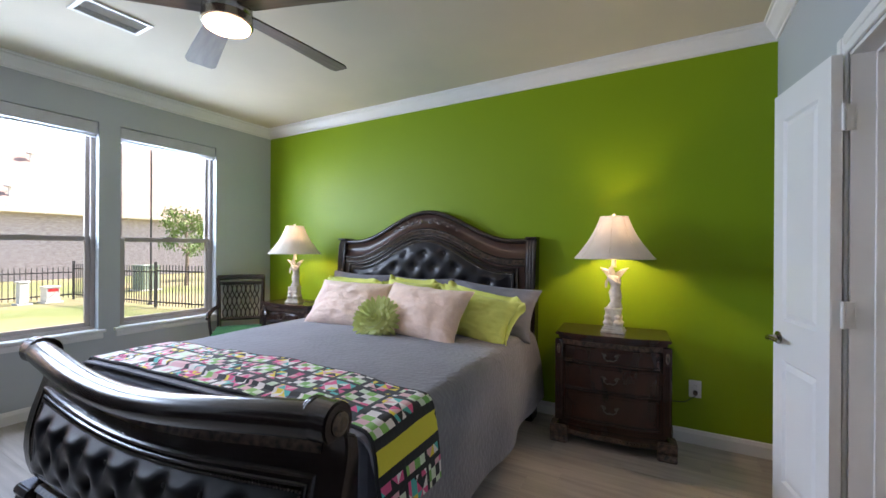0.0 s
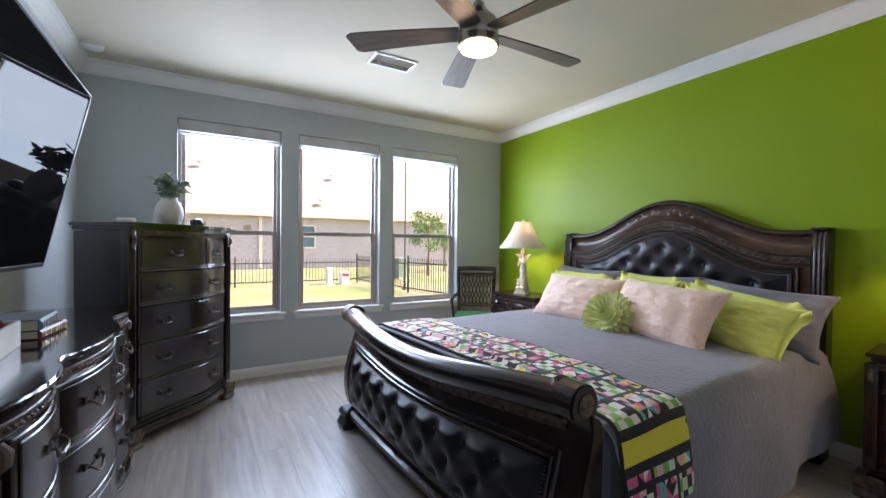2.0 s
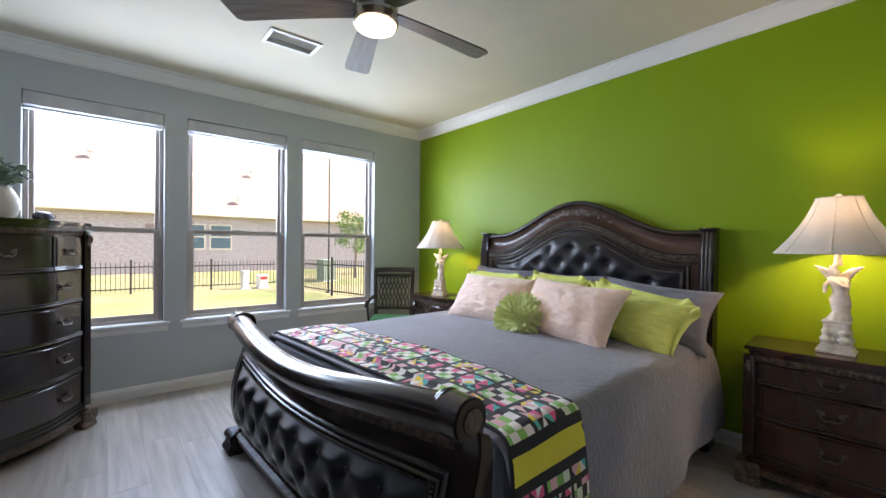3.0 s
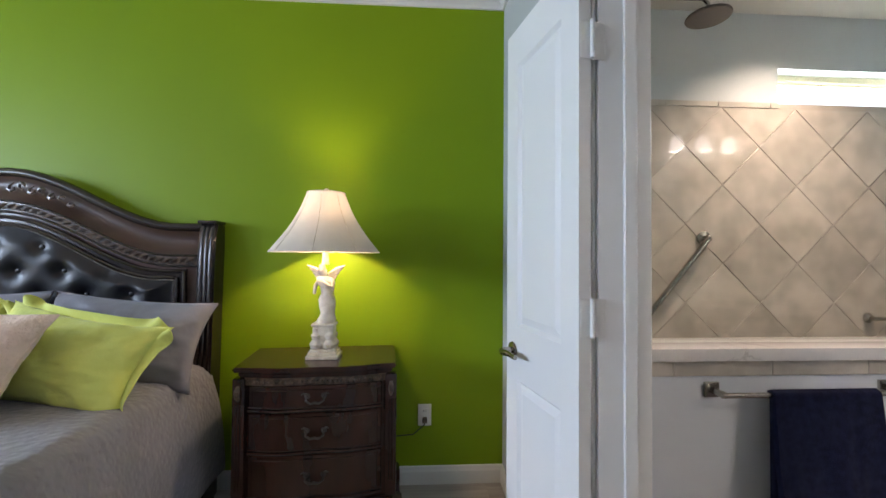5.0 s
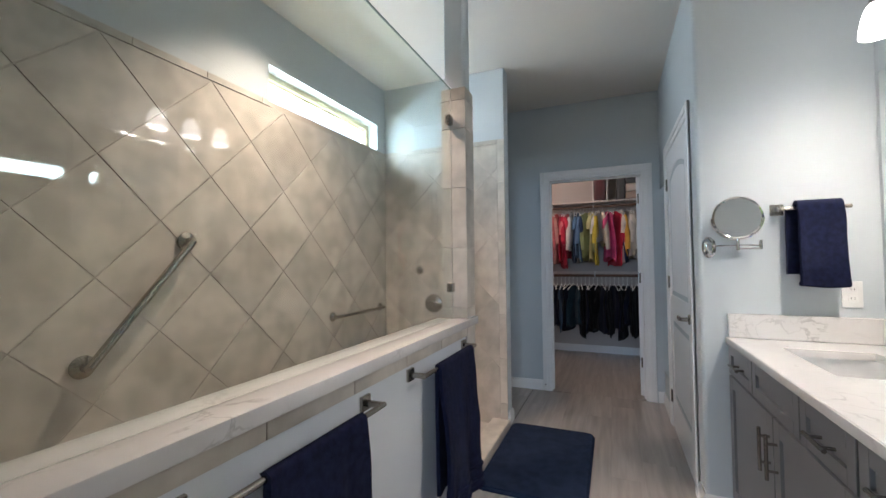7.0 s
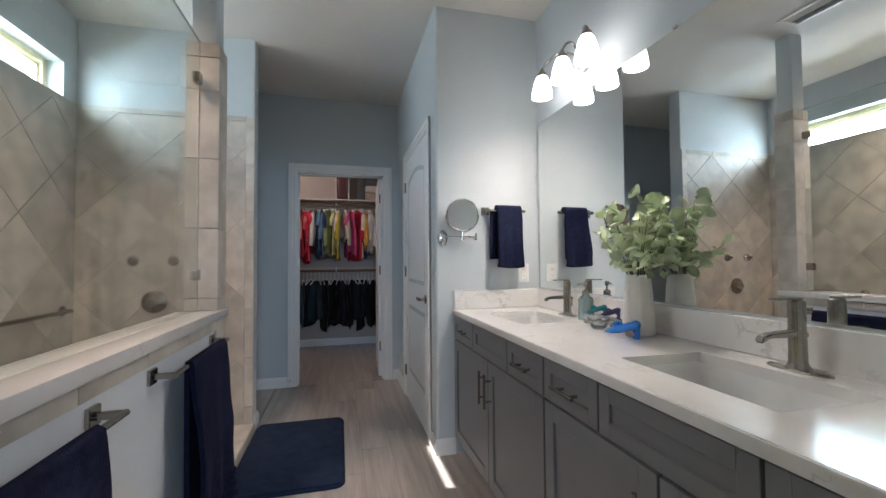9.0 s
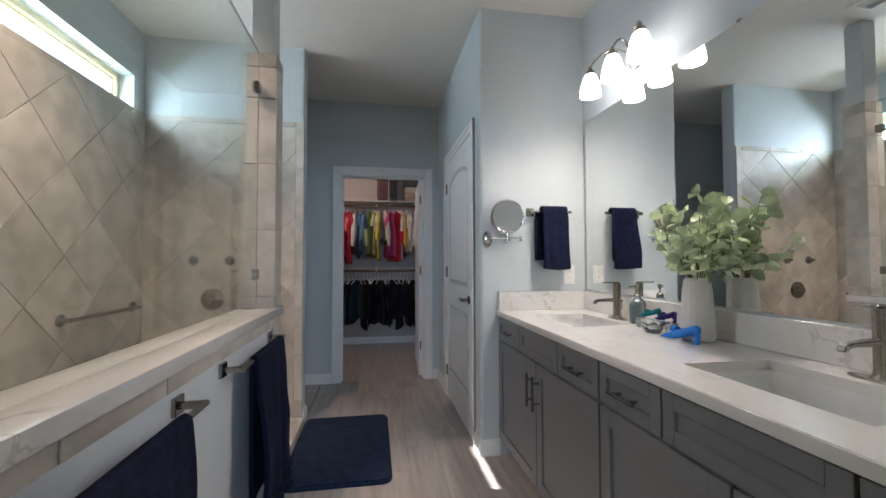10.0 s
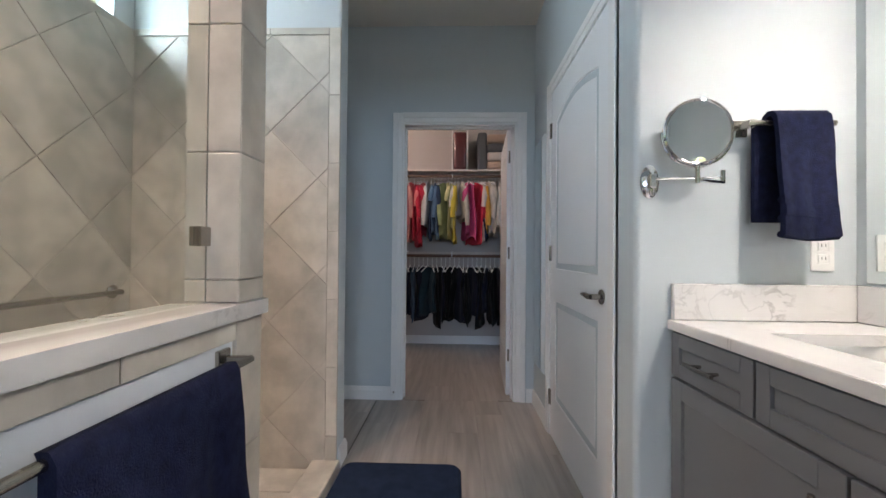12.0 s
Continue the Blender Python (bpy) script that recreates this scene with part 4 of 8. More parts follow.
def fb_leather(u, v):
    x, z = PX0 + (PX1 - PX0) * u, PZ0 + (PZ1 - PZ0) * v
    edge = min(1.0, min(u, 1 - u) * 16, min(v, 1 - v) * 7)
    return on_foot(x, z, 0.006 + 0.040 * tuft(x - BCX, z - 0.365, 0.185, 0.095) * edge)


lea2 = part("leather_panel", grid_surface(150, 36, fb_leather), M_LEATHER, fb, "buttoned black leather panel", True, 80)
for j in (-1, 0, 1):
    for i in range(-6, 7):
        x, z = BCX + i * 0.185 + (0.0925 if j % 2 else 0), 0.365 + j * 0.095
        if PX0 + 0.04 < x < PX1 - 0.04:
            b = lathe([(0.0, -0.005), (0.010, -0.004), (0.011, 0.0), (0.008, 0.005), (0.0, 0.006)], 10)
            b.transform(Matrix.Translation(on_foot(x, z, 0.014)) @ Matrix.Rotation(radians(90), 4, "X"))
            part("button", b, M_LEATHER, lea2, "", True)
for sx, px in ((-1, FX0 + 0.04), (1, FX1 - 0.04)):
    shift = 0.025 * (px - (FX0 + FX1) / 2)
    front = [(y - 0.012 + FY, z) for y, z in FOOT_FRONT[:-1]]
    scroll = [(FY - 0.102 + 0.066 * math.cos(t), 0.722 + 0.062 * math.sin(t)) for t in [math.pi * (1.25 - 1.5 * k / 14) for k in range(15)]]
    prof = front + scroll + [(FY - 0.012, 0.66), (FY - 0.004, 0.60), (FY - 0.012, 0.40), (FY + 0.0, 0.125)]
    prof = [(y + shift, rise(px, z)) for y, z in prof]
    p = part("footboard_post", prism(prof, "x", px - 0.045, px + 0.045, bevel=0.007, seg=2), M_WOOD, bed, "", True, 30)
    for rx in (-0.062, -0.052):
        t = tube([(px - sx * -rx if sx < 0 else px + rx, FY + shift - 0.1 + 0.064 * math.cos(a), rise(px, 0.722) + 0.062 * math.sin(a)) for a in [math.pi * (1.3 - 1.5 * k / 14) for k in range(15)]], 0.006, 6)
        part("ring", t, M_WOOD, p, "", True)
    ros = lathe([(0.0, 0.0), (0.034, 0.0), (0.036, 0.004), (0.026, 0.006), (0.022, 0.010), (0.010, 0.008), (0.0, 0.012)], 14)
    ros.transform(Matrix.Translation((px + sx * 0.045, FY + shift - 0.098, rise(px, 0.722))) @ Matrix.Rotation(radians(90 * sx), 4, "Y"))
    part("rosette", ros, M_CARVE, p, "carved rosette with worn bronze", True)
    # carved bracket foot
    f = prism([(FY - 0.205, 0.0), (FY - 0.215, 0.03), (FY - 0.19, 0.06), (FY - 0.205, 0.10), (FY - 0.185, 0.125), (FY - 0.02, 0.125), (FY - 0.02, 0.0)], "x", px - 0.07, px + 0.07, bevel=0.006, seg=2)
    part("foot", f, M_WOOD, bed, "carved bracket foot", True, 30)
base_sec = [(-0.120, 0.06), (-0.135, 0.075), (-0.130, 0.10), (-0.142, 0.115), (-0.120, 0.128), (-0.03, 0.128), (-0.03, 0.06)]
part("base_rail", sweep_section(base_sec, FX0 + 0.10, FX1 - 0.10), M_CARVE, bed, "carved base rail", True, 30)
for sx in (-1, 1):
    rx = BCX + sx * 0.955
    part("side_rail", prism([(rx - 0.02, 0.06), (rx - 0.02, 0.30), (rx + 0.015, 0.30), (rx + 0.02, 0.12), (rx + 0.032, 0.10), (rx + 0.036, 0.07), (rx + 0.03, 0.06)], "y", -2.20, -0.10, bevel=0.004), M_WOOD, bed, "", True, 30)
    part("rope_moulding", bead_line([(rx + sx * 0.034, -2.2, 0.085), (rx + sx * 0.034, -0.2, 0.085)], 0.011, 0.016), M_CARVE, bed, "carved rope moulding", True)
    part("foot", prism([(-0.22, 0.0), (-0.24, 0.05), (-0.20, 0.10), (-0.08, 0.10), (-0.08, 0.0)], "x", rx - 0.03, rx + 0.06, bevel=0.008, seg=2), M_WOOD, bed, "", True, 30)
part("mattress", bx(BCX - 0.96, -2.16, 0.30, BCX + 0.96, -0.12, 0.655, bevel=0.05, seg=3), M_GREYPIL, bed)
bed.matrix_world = BED_TURN

# coverlet draped over the mattress
CVX0, CVX1, CVY0, CVY1, CVZ = BCX - 1.00, BCX + 1.00, -2.175, -0.11, 0.672


def drape_x(s, flare=0.0):
    """Run of cloth across the bed: s metres from the middle, over a rounded edge, then down."""
    r, half = 0.07, 1.0
    a, sg = abs(s), (1 if s >= 0 else -1)
    if a < half - r:
        return s, 0.0
    a -= half - r
    if a < r * math.pi / 2:
        t = a / r
        return sg * (half - r + r * math.sin(t)), -(r - r * math.cos(t))
    a -= r * math.pi / 2
    return sg * (half + flare * (1 - math.exp(-a / 0.22))), -r - 0.95 * a


def cover(u, v):
    s = -1.50 + 3.00 * u
    y = CVY0 + (CVY1 - CVY0) * v
    dx, dz = drape_x(s, 0.08)
    wave = 0.0
    if dz < -0.08:
        wave = (-dz - 0.08) * 0.05 * math.sin(y * 5.2 + 1.0) + (-dz - 0.08) * 0.03 * math.sin(y * 11)
    crown = 0.03 * (1 - min(1, abs(dx) / 1.0) ** 2) + 0.006 * noise.noise(Vector((s * 3, y * 3, 0)))
    fade = 1.0 if y > -2.05 else 0.4
    return (BCX + dx + (wave if dx > 0 else -wave), y, CVZ + dz + crown * fade)


M_BLACKCLOTH = shader("black_cotton", (0.012, 0.012, 0.014), 0.9, bump=0.4, bump_scale=300)
M_QUILTED = shader("quilted_grey_cotton", (0.205, 0.20, 0.235), 0.9, color2=(0.18, 0.175, 0.205), scale=5, sheen=0.2)
nt = M_QUILTED.node_tree
cn = nt.nodes.new("ShaderNodeTexCoord")
cm = nt.nodes.new("ShaderNodeMapping")
cm.inputs["Scale"].default_value = (1.5, 2.0, 1.7)
nt.links.new(cn.outputs["Object"], cm.inputs["Vector"])
crinkle, weave = nt.nodes.new("ShaderNodeTexVoronoi"), nt.nodes.new("ShaderNodeTexNoise")
crinkle.feature = "SMOOTH_F1"
crinkle.inputs["Scale"].default_value = 26.0
weave.inputs["Scale"].default_value, weave.inputs["Detail"].default_value = 26.0, 5.0
for n_ in (crinkle, weave):
    nt.links.new(cm.outputs[0], n_.inputs["Vector"])
both = nt.nodes.new("ShaderNodeMath")
both.operation = "MULTIPLY_ADD"
both.inputs[1].default_value = 0.6
nt.links.new(weave.outputs["Fac"], both.inputs[0])
nt.links.new(crinkle.outputs["Distance"], both.inputs[2])
bp = nt.nodes.new("ShaderNodeBump")
bp.inputs["Strength"].default_value, bp.inputs["Distance"].default_value = 0.5, 0.012
nt.links.new(both.outputs[0], bp.inputs["Height"])
nt.links.new(bp.outputs["Normal"], nt.nodes["Principled BSDF"].inputs["Normal"])
coverlet = single("coverlet", grid_surface(150, 110, cover, thick=-0.010), M_QUILTED, "grey quilted cotton coverlet draped over the bed", "coverlet", smooth=True, angle=80)
coverlet.matrix_world = BED_TURN
for u in (0.0, 1.0):
    part("hem", tube([cover(u, k / 60) for k in range(61)], 0.006, 6), M_COVER, coverlet, "stitched hem of the coverlet", True)

# patchwork quilt laid across the foot of the bed
QY0, QY1 = -2.14, -1.745


def patchwork():
    m = shader("patchwork_cotton", (0.5, 0.5, 0.5), 0.9, sheen=0.15)
    nt = m.node_tree
    b = nt.nodes["Principled BSDF"]
    for l in list(b.inputs["Base Color"].links):
        nt.links.remove(l)
    uv = nt.nodes.new("ShaderNodeUVMap")
    uv.uv_map = "cloth"
    sep = nt.nodes.new("ShaderNodeSeparateXYZ")
    nt.links.new(uv.outputs[0], sep.inputs[0])

    def mth(op, a, bb=None, c=None):
        n = nt.nodes.new("ShaderNodeMath")
        n.operation = op
        for k, val in enumerate((a, bb, c)):
            if val is None:
                continue
            if isinstance(val, (int, float)):
                n.inputs[k].default_value = val
            else:
                nt.links.new(val, n.inputs[k])
        return n.outputs[0]
    x, y = sep.outputs["X"], sep.outputs["Y"]
    cell = 0.042
    cx, cy = mth("FLOOR", mth("DIVIDE", x, cell)), mth("FLOOR", mth("DIVIDE", y, cell))
    fx, fy = mth("FRACT", mth("DIVIDE", x, cell)), mth("FRACT", mth("DIVIDE", y, cell))
    # triangle half of the patch, its diagonal turned by turns
    par = mth("MODULO", mth("ADD", cx, cy), 2.0)
    d1, d2 = mth("GREATER_THAN", fx, fy), mth("GREATER_THAN", mth("ADD", fx, fy), 1.0)
    tri = mth("ADD", mth("MULTIPLY", d1, par), mth("MULTIPLY", d2, mth("SUBTRACT", 1.0, par)))
    block = 0.168
    bxn, byn = mth("FLOOR", mth("DIVIDE", x, block)), mth("FLOOR", mth("DIVIDE", y, block))
    star = mth("MODULO", mth("ADD", mth("ABSOLUTE", bxn), mth("ABSOLUTE", byn)), 2.0)
    comb = nt.nodes.new("ShaderNodeCombineXYZ")
    nt.links.new(cx, comb.inputs[0])
    nt.links.new(cy, comb.inputs[1])
    nt.links.new(mth("MULTIPLY", tri, star), comb.inputs[2])
    wn2 = nt.nodes.new("ShaderNodeTexWhiteNoise")
    nt.links.new(comb.outputs[0], wn2.inputs["Vector"])

    def ramp_of(colors):
        r = nt.nodes.new("ShaderNodeValToRGB")
        r.color_ramp.interpolation = "CONSTANT"
        e = r.color_ramp.elements
        while len(e) < len(colors):
            e.new(0.5)
        for k, c in enumerate(colors):
            e[k].position, e[k].color = k / len(colors), (*c, 1)
        nt.links.new(wn2.outputs["Value"], r.inputs["Fac"])
        return r.outputs["Color"]
    pink, white, black, teal, yellow, green, rose = (0.75, 0.10, 0.25), (0.78, 0.74, 0.72), (0.012, 0.012, 0.014), (0.05, 0.45, 0.42), (0.80, 0.62, 0.06), (0.22, 0.50, 0.12), (0.72, 0.42, 0.45)
    stars = ramp_of([pink, white, black, teal, yellow, rose, black, white, pink, black])
    # checks of green and pale
    pale = ramp_of([(0.62, 0.72, 0.55), white, rose, white])
    grn = ramp_of([green, black, (0.16, 0.42, 0.10), black, pink])
    chk = nt.nodes.new("ShaderNodeMix")
    chk.data_type = "RGBA"
    nt.links.new(par, chk.inputs["Factor"])
    nt.links.new(pale, chk.inputs["A"])
    nt.links.new(grn, chk.inputs["B"])
    pick = nt.nodes.new("ShaderNodeMix")
    pick.data_type = "RGBA"
    nt.links.new(star, pick.inputs["Factor"])
    nt.links.new(chk.outputs["Result"], pick.inputs["A"])
    nt.links.new(stars, pick.inputs["B"])
    # black sashing between blocks
    gx, gy = mth("FRACT", mth("DIVIDE", x, block)), mth("FRACT", mth("DIVIDE", y, block))
    sash = mth("MAXIMUM", mth("LESS_THAN", gx, 0.13), mth("LESS_THAN", gy, 0.13))
    out = nt.nodes.new("ShaderNodeMix")
    out.data_type = "RGBA"
    nt.links.new(sash, out.inputs["Factor"])
    nt.links.new(pick.outputs["Result"], out.inputs["A"])
    out.inputs["B"].default_value = (*black, 1)
    # yellow band and black border on the drop
    band = mth("MULTIPLY", mth("GREATER_THAN", x, 1.20), mth("LESS_THAN", x, 1.275))
    edge = mth("MULTIPLY", mth("GREATER_THAN", x, 1.165), mth("LESS_THAN", x, 1.31))
    o1, o2 = nt.nodes.new("ShaderNodeMix"), nt.nodes.new("ShaderNodeMix")
    o1.data_type = o2.data_type = "RGBA"
    nt.links.new(edge, o1.inputs["Factor"])
    nt.links.new(out.outputs["Result"], o1.inputs["A"])
    o1.inputs["B"].default_value = (*black, 1)
    nt.links.new(band, o2.inputs["Factor"])
    nt.links.new(o1.outputs["Result"], o2.inputs["A"])
    o2.inputs["B"].default_value = (0.72, 0.62, 0.05, 1)
    nt.links.new(o2.outputs["Result"], b.inputs["Base Color"])
    # quilting puckers
    vor = nt.nodes.new("ShaderNodeTexNoise")
    vor.inputs["Scale"].default_value = 45
    nt.links.new(uv.outputs[0], vor.inputs["Vector"])
    bp = nt.nodes.new("ShaderNodeBump")
    bp.inputs["Strength"].default_value, bp.inputs["Distance"].default_value = 0.5, 0.004
    nt.links.new(vor.outputs["Fac"], bp.inputs["Height"])
    nt.links.new(bp.outputs["Normal"], b.inputs["Normal"])
    return m


def quilt_point(u, v):
    s = -1.02 + 2.27 * u
    y0 = QY0 - 0.05 * min(1.0, max(0.0, s - 0.9) / 0.2)
    y1 = QY1 + 0.012 * math.sin(s * 5.1) - 0.33 * max(0.0, s - 0.97)
    y = y0 + (y1 - y0) * v
    dx, dz = drape_x(s, 0.08)
    crown = 0.03 * (1 - min(1, abs(dx) / 1.0) ** 2) * (1.0 if y > -2.05 else 0.4)
    ripple = 0.006 * noise.noise(Vector((s * 4, y * 5, 3))) + 0.004 * math.sin(s * 15 + y * 4)
    out = 0.018 + ripple
    if dz < -0.07:
        a = -dz - 0.07
        return (BCX + dx + 0.018 + a * 0.05 * math.sin(y * 9), y, CVZ + dz + 0.016 + 0.02 * math.sin(v * 5) * a)
    return (BCX + dx + (0.012 if s > 0.9 else 0), y, CVZ + dz + crown + out)


bm = bmesh.new()
NU, NV = 150, 40
lay = bm.loops.layers.uv.new("cloth")
vs = [[bm.verts.new(quilt_point(i / (NU - 1), j / (NV - 1))) for j in range(NV)] for i in range(NU)]
for i in range(NU - 1):
    for j in range(NV - 1):
        f = bm.faces.new((vs[i][j], vs[i + 1][j], vs[i + 1][j + 1], vs[i][j + 1]))
        for lp_, (a, b) in zip(f.loops, ((i, j), (i + 1, j), (i + 1, j + 1), (i, j + 1))):
            lp_[lay].uv = (-1.02 + 2.47 * a / (NU - 1), 0.46 * b / (NV - 1) + 0.02)
bm.normal_update()
bmesh.ops.solidify(bm, geom=bm.faces[:], thickness=-0.009)
quilt = single("patchwork_quilt", bm, patchwork(), "bright patchwork quilt with black sashing folded over the bed's foot", "quilt", smooth=True, angle=80)
quilt.matrix_world = BED_TURN
edge = [quilt_point(k / 90, 0.0) for k in range(91)], [quilt_point(1.0, k / 20) for k in range(21)], [quilt_point(k / 90, 1.0) for k in range(91)]
for run in edge:
    part("binding", tube([Vector(p) + Vector((0, 0, 0.003)) for p in run], 0.0075, 6), M_BLACKCLOTH, quilt, "black cloth binding", True)


def pillow_mesh(w, h, d, pinch=0.30, flange=0.0, seed=0, n=46):
    """Stuffed pillow standing in the xz plane, centre at the origin, puffed along y."""
    bm = bmesh.new()
    rr = Vector((seed * 3.1, seed * 1.7, 0))

    def pt(u, v, side):
        a, b = 2 * u - 1, 2 * v - 1
        x = a * w / 2 * (1 - pinch * 0.5 * (1 - abs(a)) * 0 - pinch * (1 - b * b) * 0.35 * abs(a))
        z = b * h / 2 * (1 - pinch * (1 - a * a) * 0.35 * abs(b))
        puff = (max(0.0, 1 - abs(a) ** 2.6) ** 0.55) * (max(0.0, 1 - abs(b) ** 2.6) ** 0.55)
        wr = 0.16 * noise.noise(Vector((a * 2.2, b * 2.2, side)) + rr) + 0.10 * noise.noise(Vector((a * 5, b * 7, side)) + rr) + 0.04 * noise.noise(Vector((a * 13, b * 13, side)) + rr)
        y = side * d / 2 * puff * (1 + wr) + 0.012 * noise.noise(Vector((a * 3, b * 3, 9)) + rr)
        return (x, y, z)
    for side in (-1, 1):
        vs = [[bm.verts.new(pt(i / (n - 1), j / (n - 1), side)) for j in range(n)] for i in range(n)]
        for i in range(n - 1):
            for j in range(n - 1):
                bm.faces.new((vs[i][j], vs[i + 1][j], vs[i + 1][j + 1], vs[i][j + 1]))
    bmesh.ops.remove_doubles(bm, verts=bm.verts, dist=0.0006)
    return bm


def pillow(name, w, h, d, mat, label, place, lean, turn=0.0, spin=0.0, seed=0, group="bed pillows", flange=0.0):
    m = Matrix.Translation(place) @ Matrix.Rotation(radians(turn), 4, "Z") @ Matrix.Rotation(radians(-lean), 4, "X") @ Matrix.Rotation(radians(spin), 4, "Y")
    ob = thing(name, label, "pillow", group, m)
    part("cushion", pillow_mesh(w, h, d, 0.46 if flange else 0.30, seed=seed), mat, ob, "", True, 80)
    if flange:
        def fl(u, v):
            t = 2 * math.pi * u
            sx, sz = math.copysign(abs(math.cos(t)) ** 0.35, math.cos(t)), math.copysign(abs(math.sin(t)) ** 0.35, math.sin(t))
            k = 0.97 + v * (flange + 0.016 * math.sin(t * 5 + seed)) / (w / 2)
            k2 = 0.97 + v * (flange + 0.012 * math.sin(t * 7 + seed)) / (h / 2)
            k *= 1 - 0.14 * (1 - min(1.0, sz * sz))
            k2 *= 1 - 0.14 * (1 - min(1.0, sx * sx))
            return (sx * w / 2 * k, 0.022 * v * math.sin(t * 11 + seed) + 0.03 * v * noise.noise(Vector((sx * 3, sz * 3, seed))), sz * h / 2 * k2)
        part("ruffle", grid_surface(100, 5, fl, thick=0.004), mat, ob, "", True, 80)
    else:
        edge = [(0.985 * w / 2 * a * (1 - 0.10 * (1 - b * b)), 0.0, 0.985 * h / 2 * b * (1 - 0.10 * (1 - a * a))) for a, b in
                [(-1 + 2 * k / 12, -1) for k in range(12)] + [(1, -1 + 2 * k / 12) for k in range(12)] + [(1 - 2 * k / 12, 1) for k in range(12)] + [(-1, 1 - 2 * k / 12) for k in range(12)]]
        part("piping", tube(edge, 0.005, 6, closed=True), mat, ob, "", True)
    return ob


PCX = 2.142
PZ = 0.70
pillow("pillow", 0.72, 0.42, 0.18, M_GREYPIL, "grey sateen bed pillow against the headboard", (PCX - 0.60, -0.235, PZ + 0.175), 18, 3, 2, 1)
pillow("pillow", 0.66, 0.40, 0.17, M_GREYPIL, "grey sateen bed pillow against the headboard", (PCX + 0.06, -0.225, PZ + 0.165), 16, -2, 0, 2)
pillow("pillow", 0.78, 0.40, 0.18, M_GREYPIL, "grey sateen bed pillow against the headboard", (PCX + 0.75, -0.27, PZ + 0.145), 22, -4, 4, 3)
pillow("ruffled_pillow", 0.64, 0.38, 0.18, M_LIME, "lime green pillow with a ruffled edge", (PCX - 0.50, -0.47, PZ + 0.155), 24, 4, 2, 4, flange=0.04)
pillow("ruffled_pillow", 0.52, 0.40, 0.18, M_LIME, "lime green pillow with a ruffled edge", (PCX + 0.11, -0.45, PZ + 0.165), 24, 0, 3, 5, flange=0.04)
pillow("ruffled_pillow", 0.70, 0.38, 0.18, M_LIME, "lime green pillow with a ruffled edge", (PCX + 0.74, -0.55, PZ + 0.128), 30, -4, 9, 6, flange=0.045)
pillow("throw_pillow", 0.73, 0.43, 0.22, M_BLUSH, "blush pink plush throw pillow", (PCX - 0.32, -0.68, PZ + 0.150), 35, 4, 1, 7)
pillow("throw_pillow", 0.74, 0.44, 0.22, M_BLUSH, "blush pink plush throw pillow", (PCX + 0.42, -0.74, PZ + 0.148), 35, -3, 3, 8)
fl = thing("flower_pillow", "round green felt flower cushion with layered petals", "pillow", "bed pillows", Matrix.Translation((PCX + 0.165, -0.91, PZ + 0.098)) @ Matrix.Rotation(radians(14), 4, "Z") @ Matrix.Rotation(radians(64), 4, "X") @ Matrix.Diagonal((0.99, 0.99, 0.95, 1)))
part("core", lathe([(0.0, -0.05), (0.08, -0.045), (0.125, -0.01), (0.12, 0.03), (0.06, 0.065), (0.0, 0.07)], 24), M_FELT, fl, "", True)
rr = random.Random(11)
rings = [(0.012, 6, 0.035, 78), (0.032, 10, 0.04, 66), (0.055, 15, 0.05, 52), (0.08, 20, 0.055, 38), (0.10, 24, 0.06, 24), (0.115, 26, 0.062, 8), (0.118, 26, 0.06, -12)]
pm = None
for r0, cnt, ln, tilt in rings:
    for k in range(cnt):
        if pm is None:
            pb = grid_surface(6, 5, lambda u, v: (u, (v - 0.5) * 0.42 * math.sin(math.pi * (0.12 + 0.80 * u)) ** 0.7, 0.10 * (v - 0.5) ** 2 * 4 * (1 - u) + 0.12 * u * u), thick=0.03)
            o = part("petal", pb, M_FELT, fl, "", True, 80)
            pm = o.data
        else:
            o = new("petal", pm)
            o.parent = fl
        a = 2 * math.pi * (k + rr.uniform(-0.2, 0.2)) / cnt
        zc = 0.07 - 0.55 * r0 * r0 / 0.118
        o.matrix_basis = Matrix.Rotation(a, 4, "Z") @ Matrix.Translation((r0, 0, zc)) @ Matrix.Rotation(radians(-tilt + rr.uniform(-7, 7)), 4, "Y") @ Matrix.Diagonal((ln * 1.1, ln * 1.1, ln * 0.8, 1))

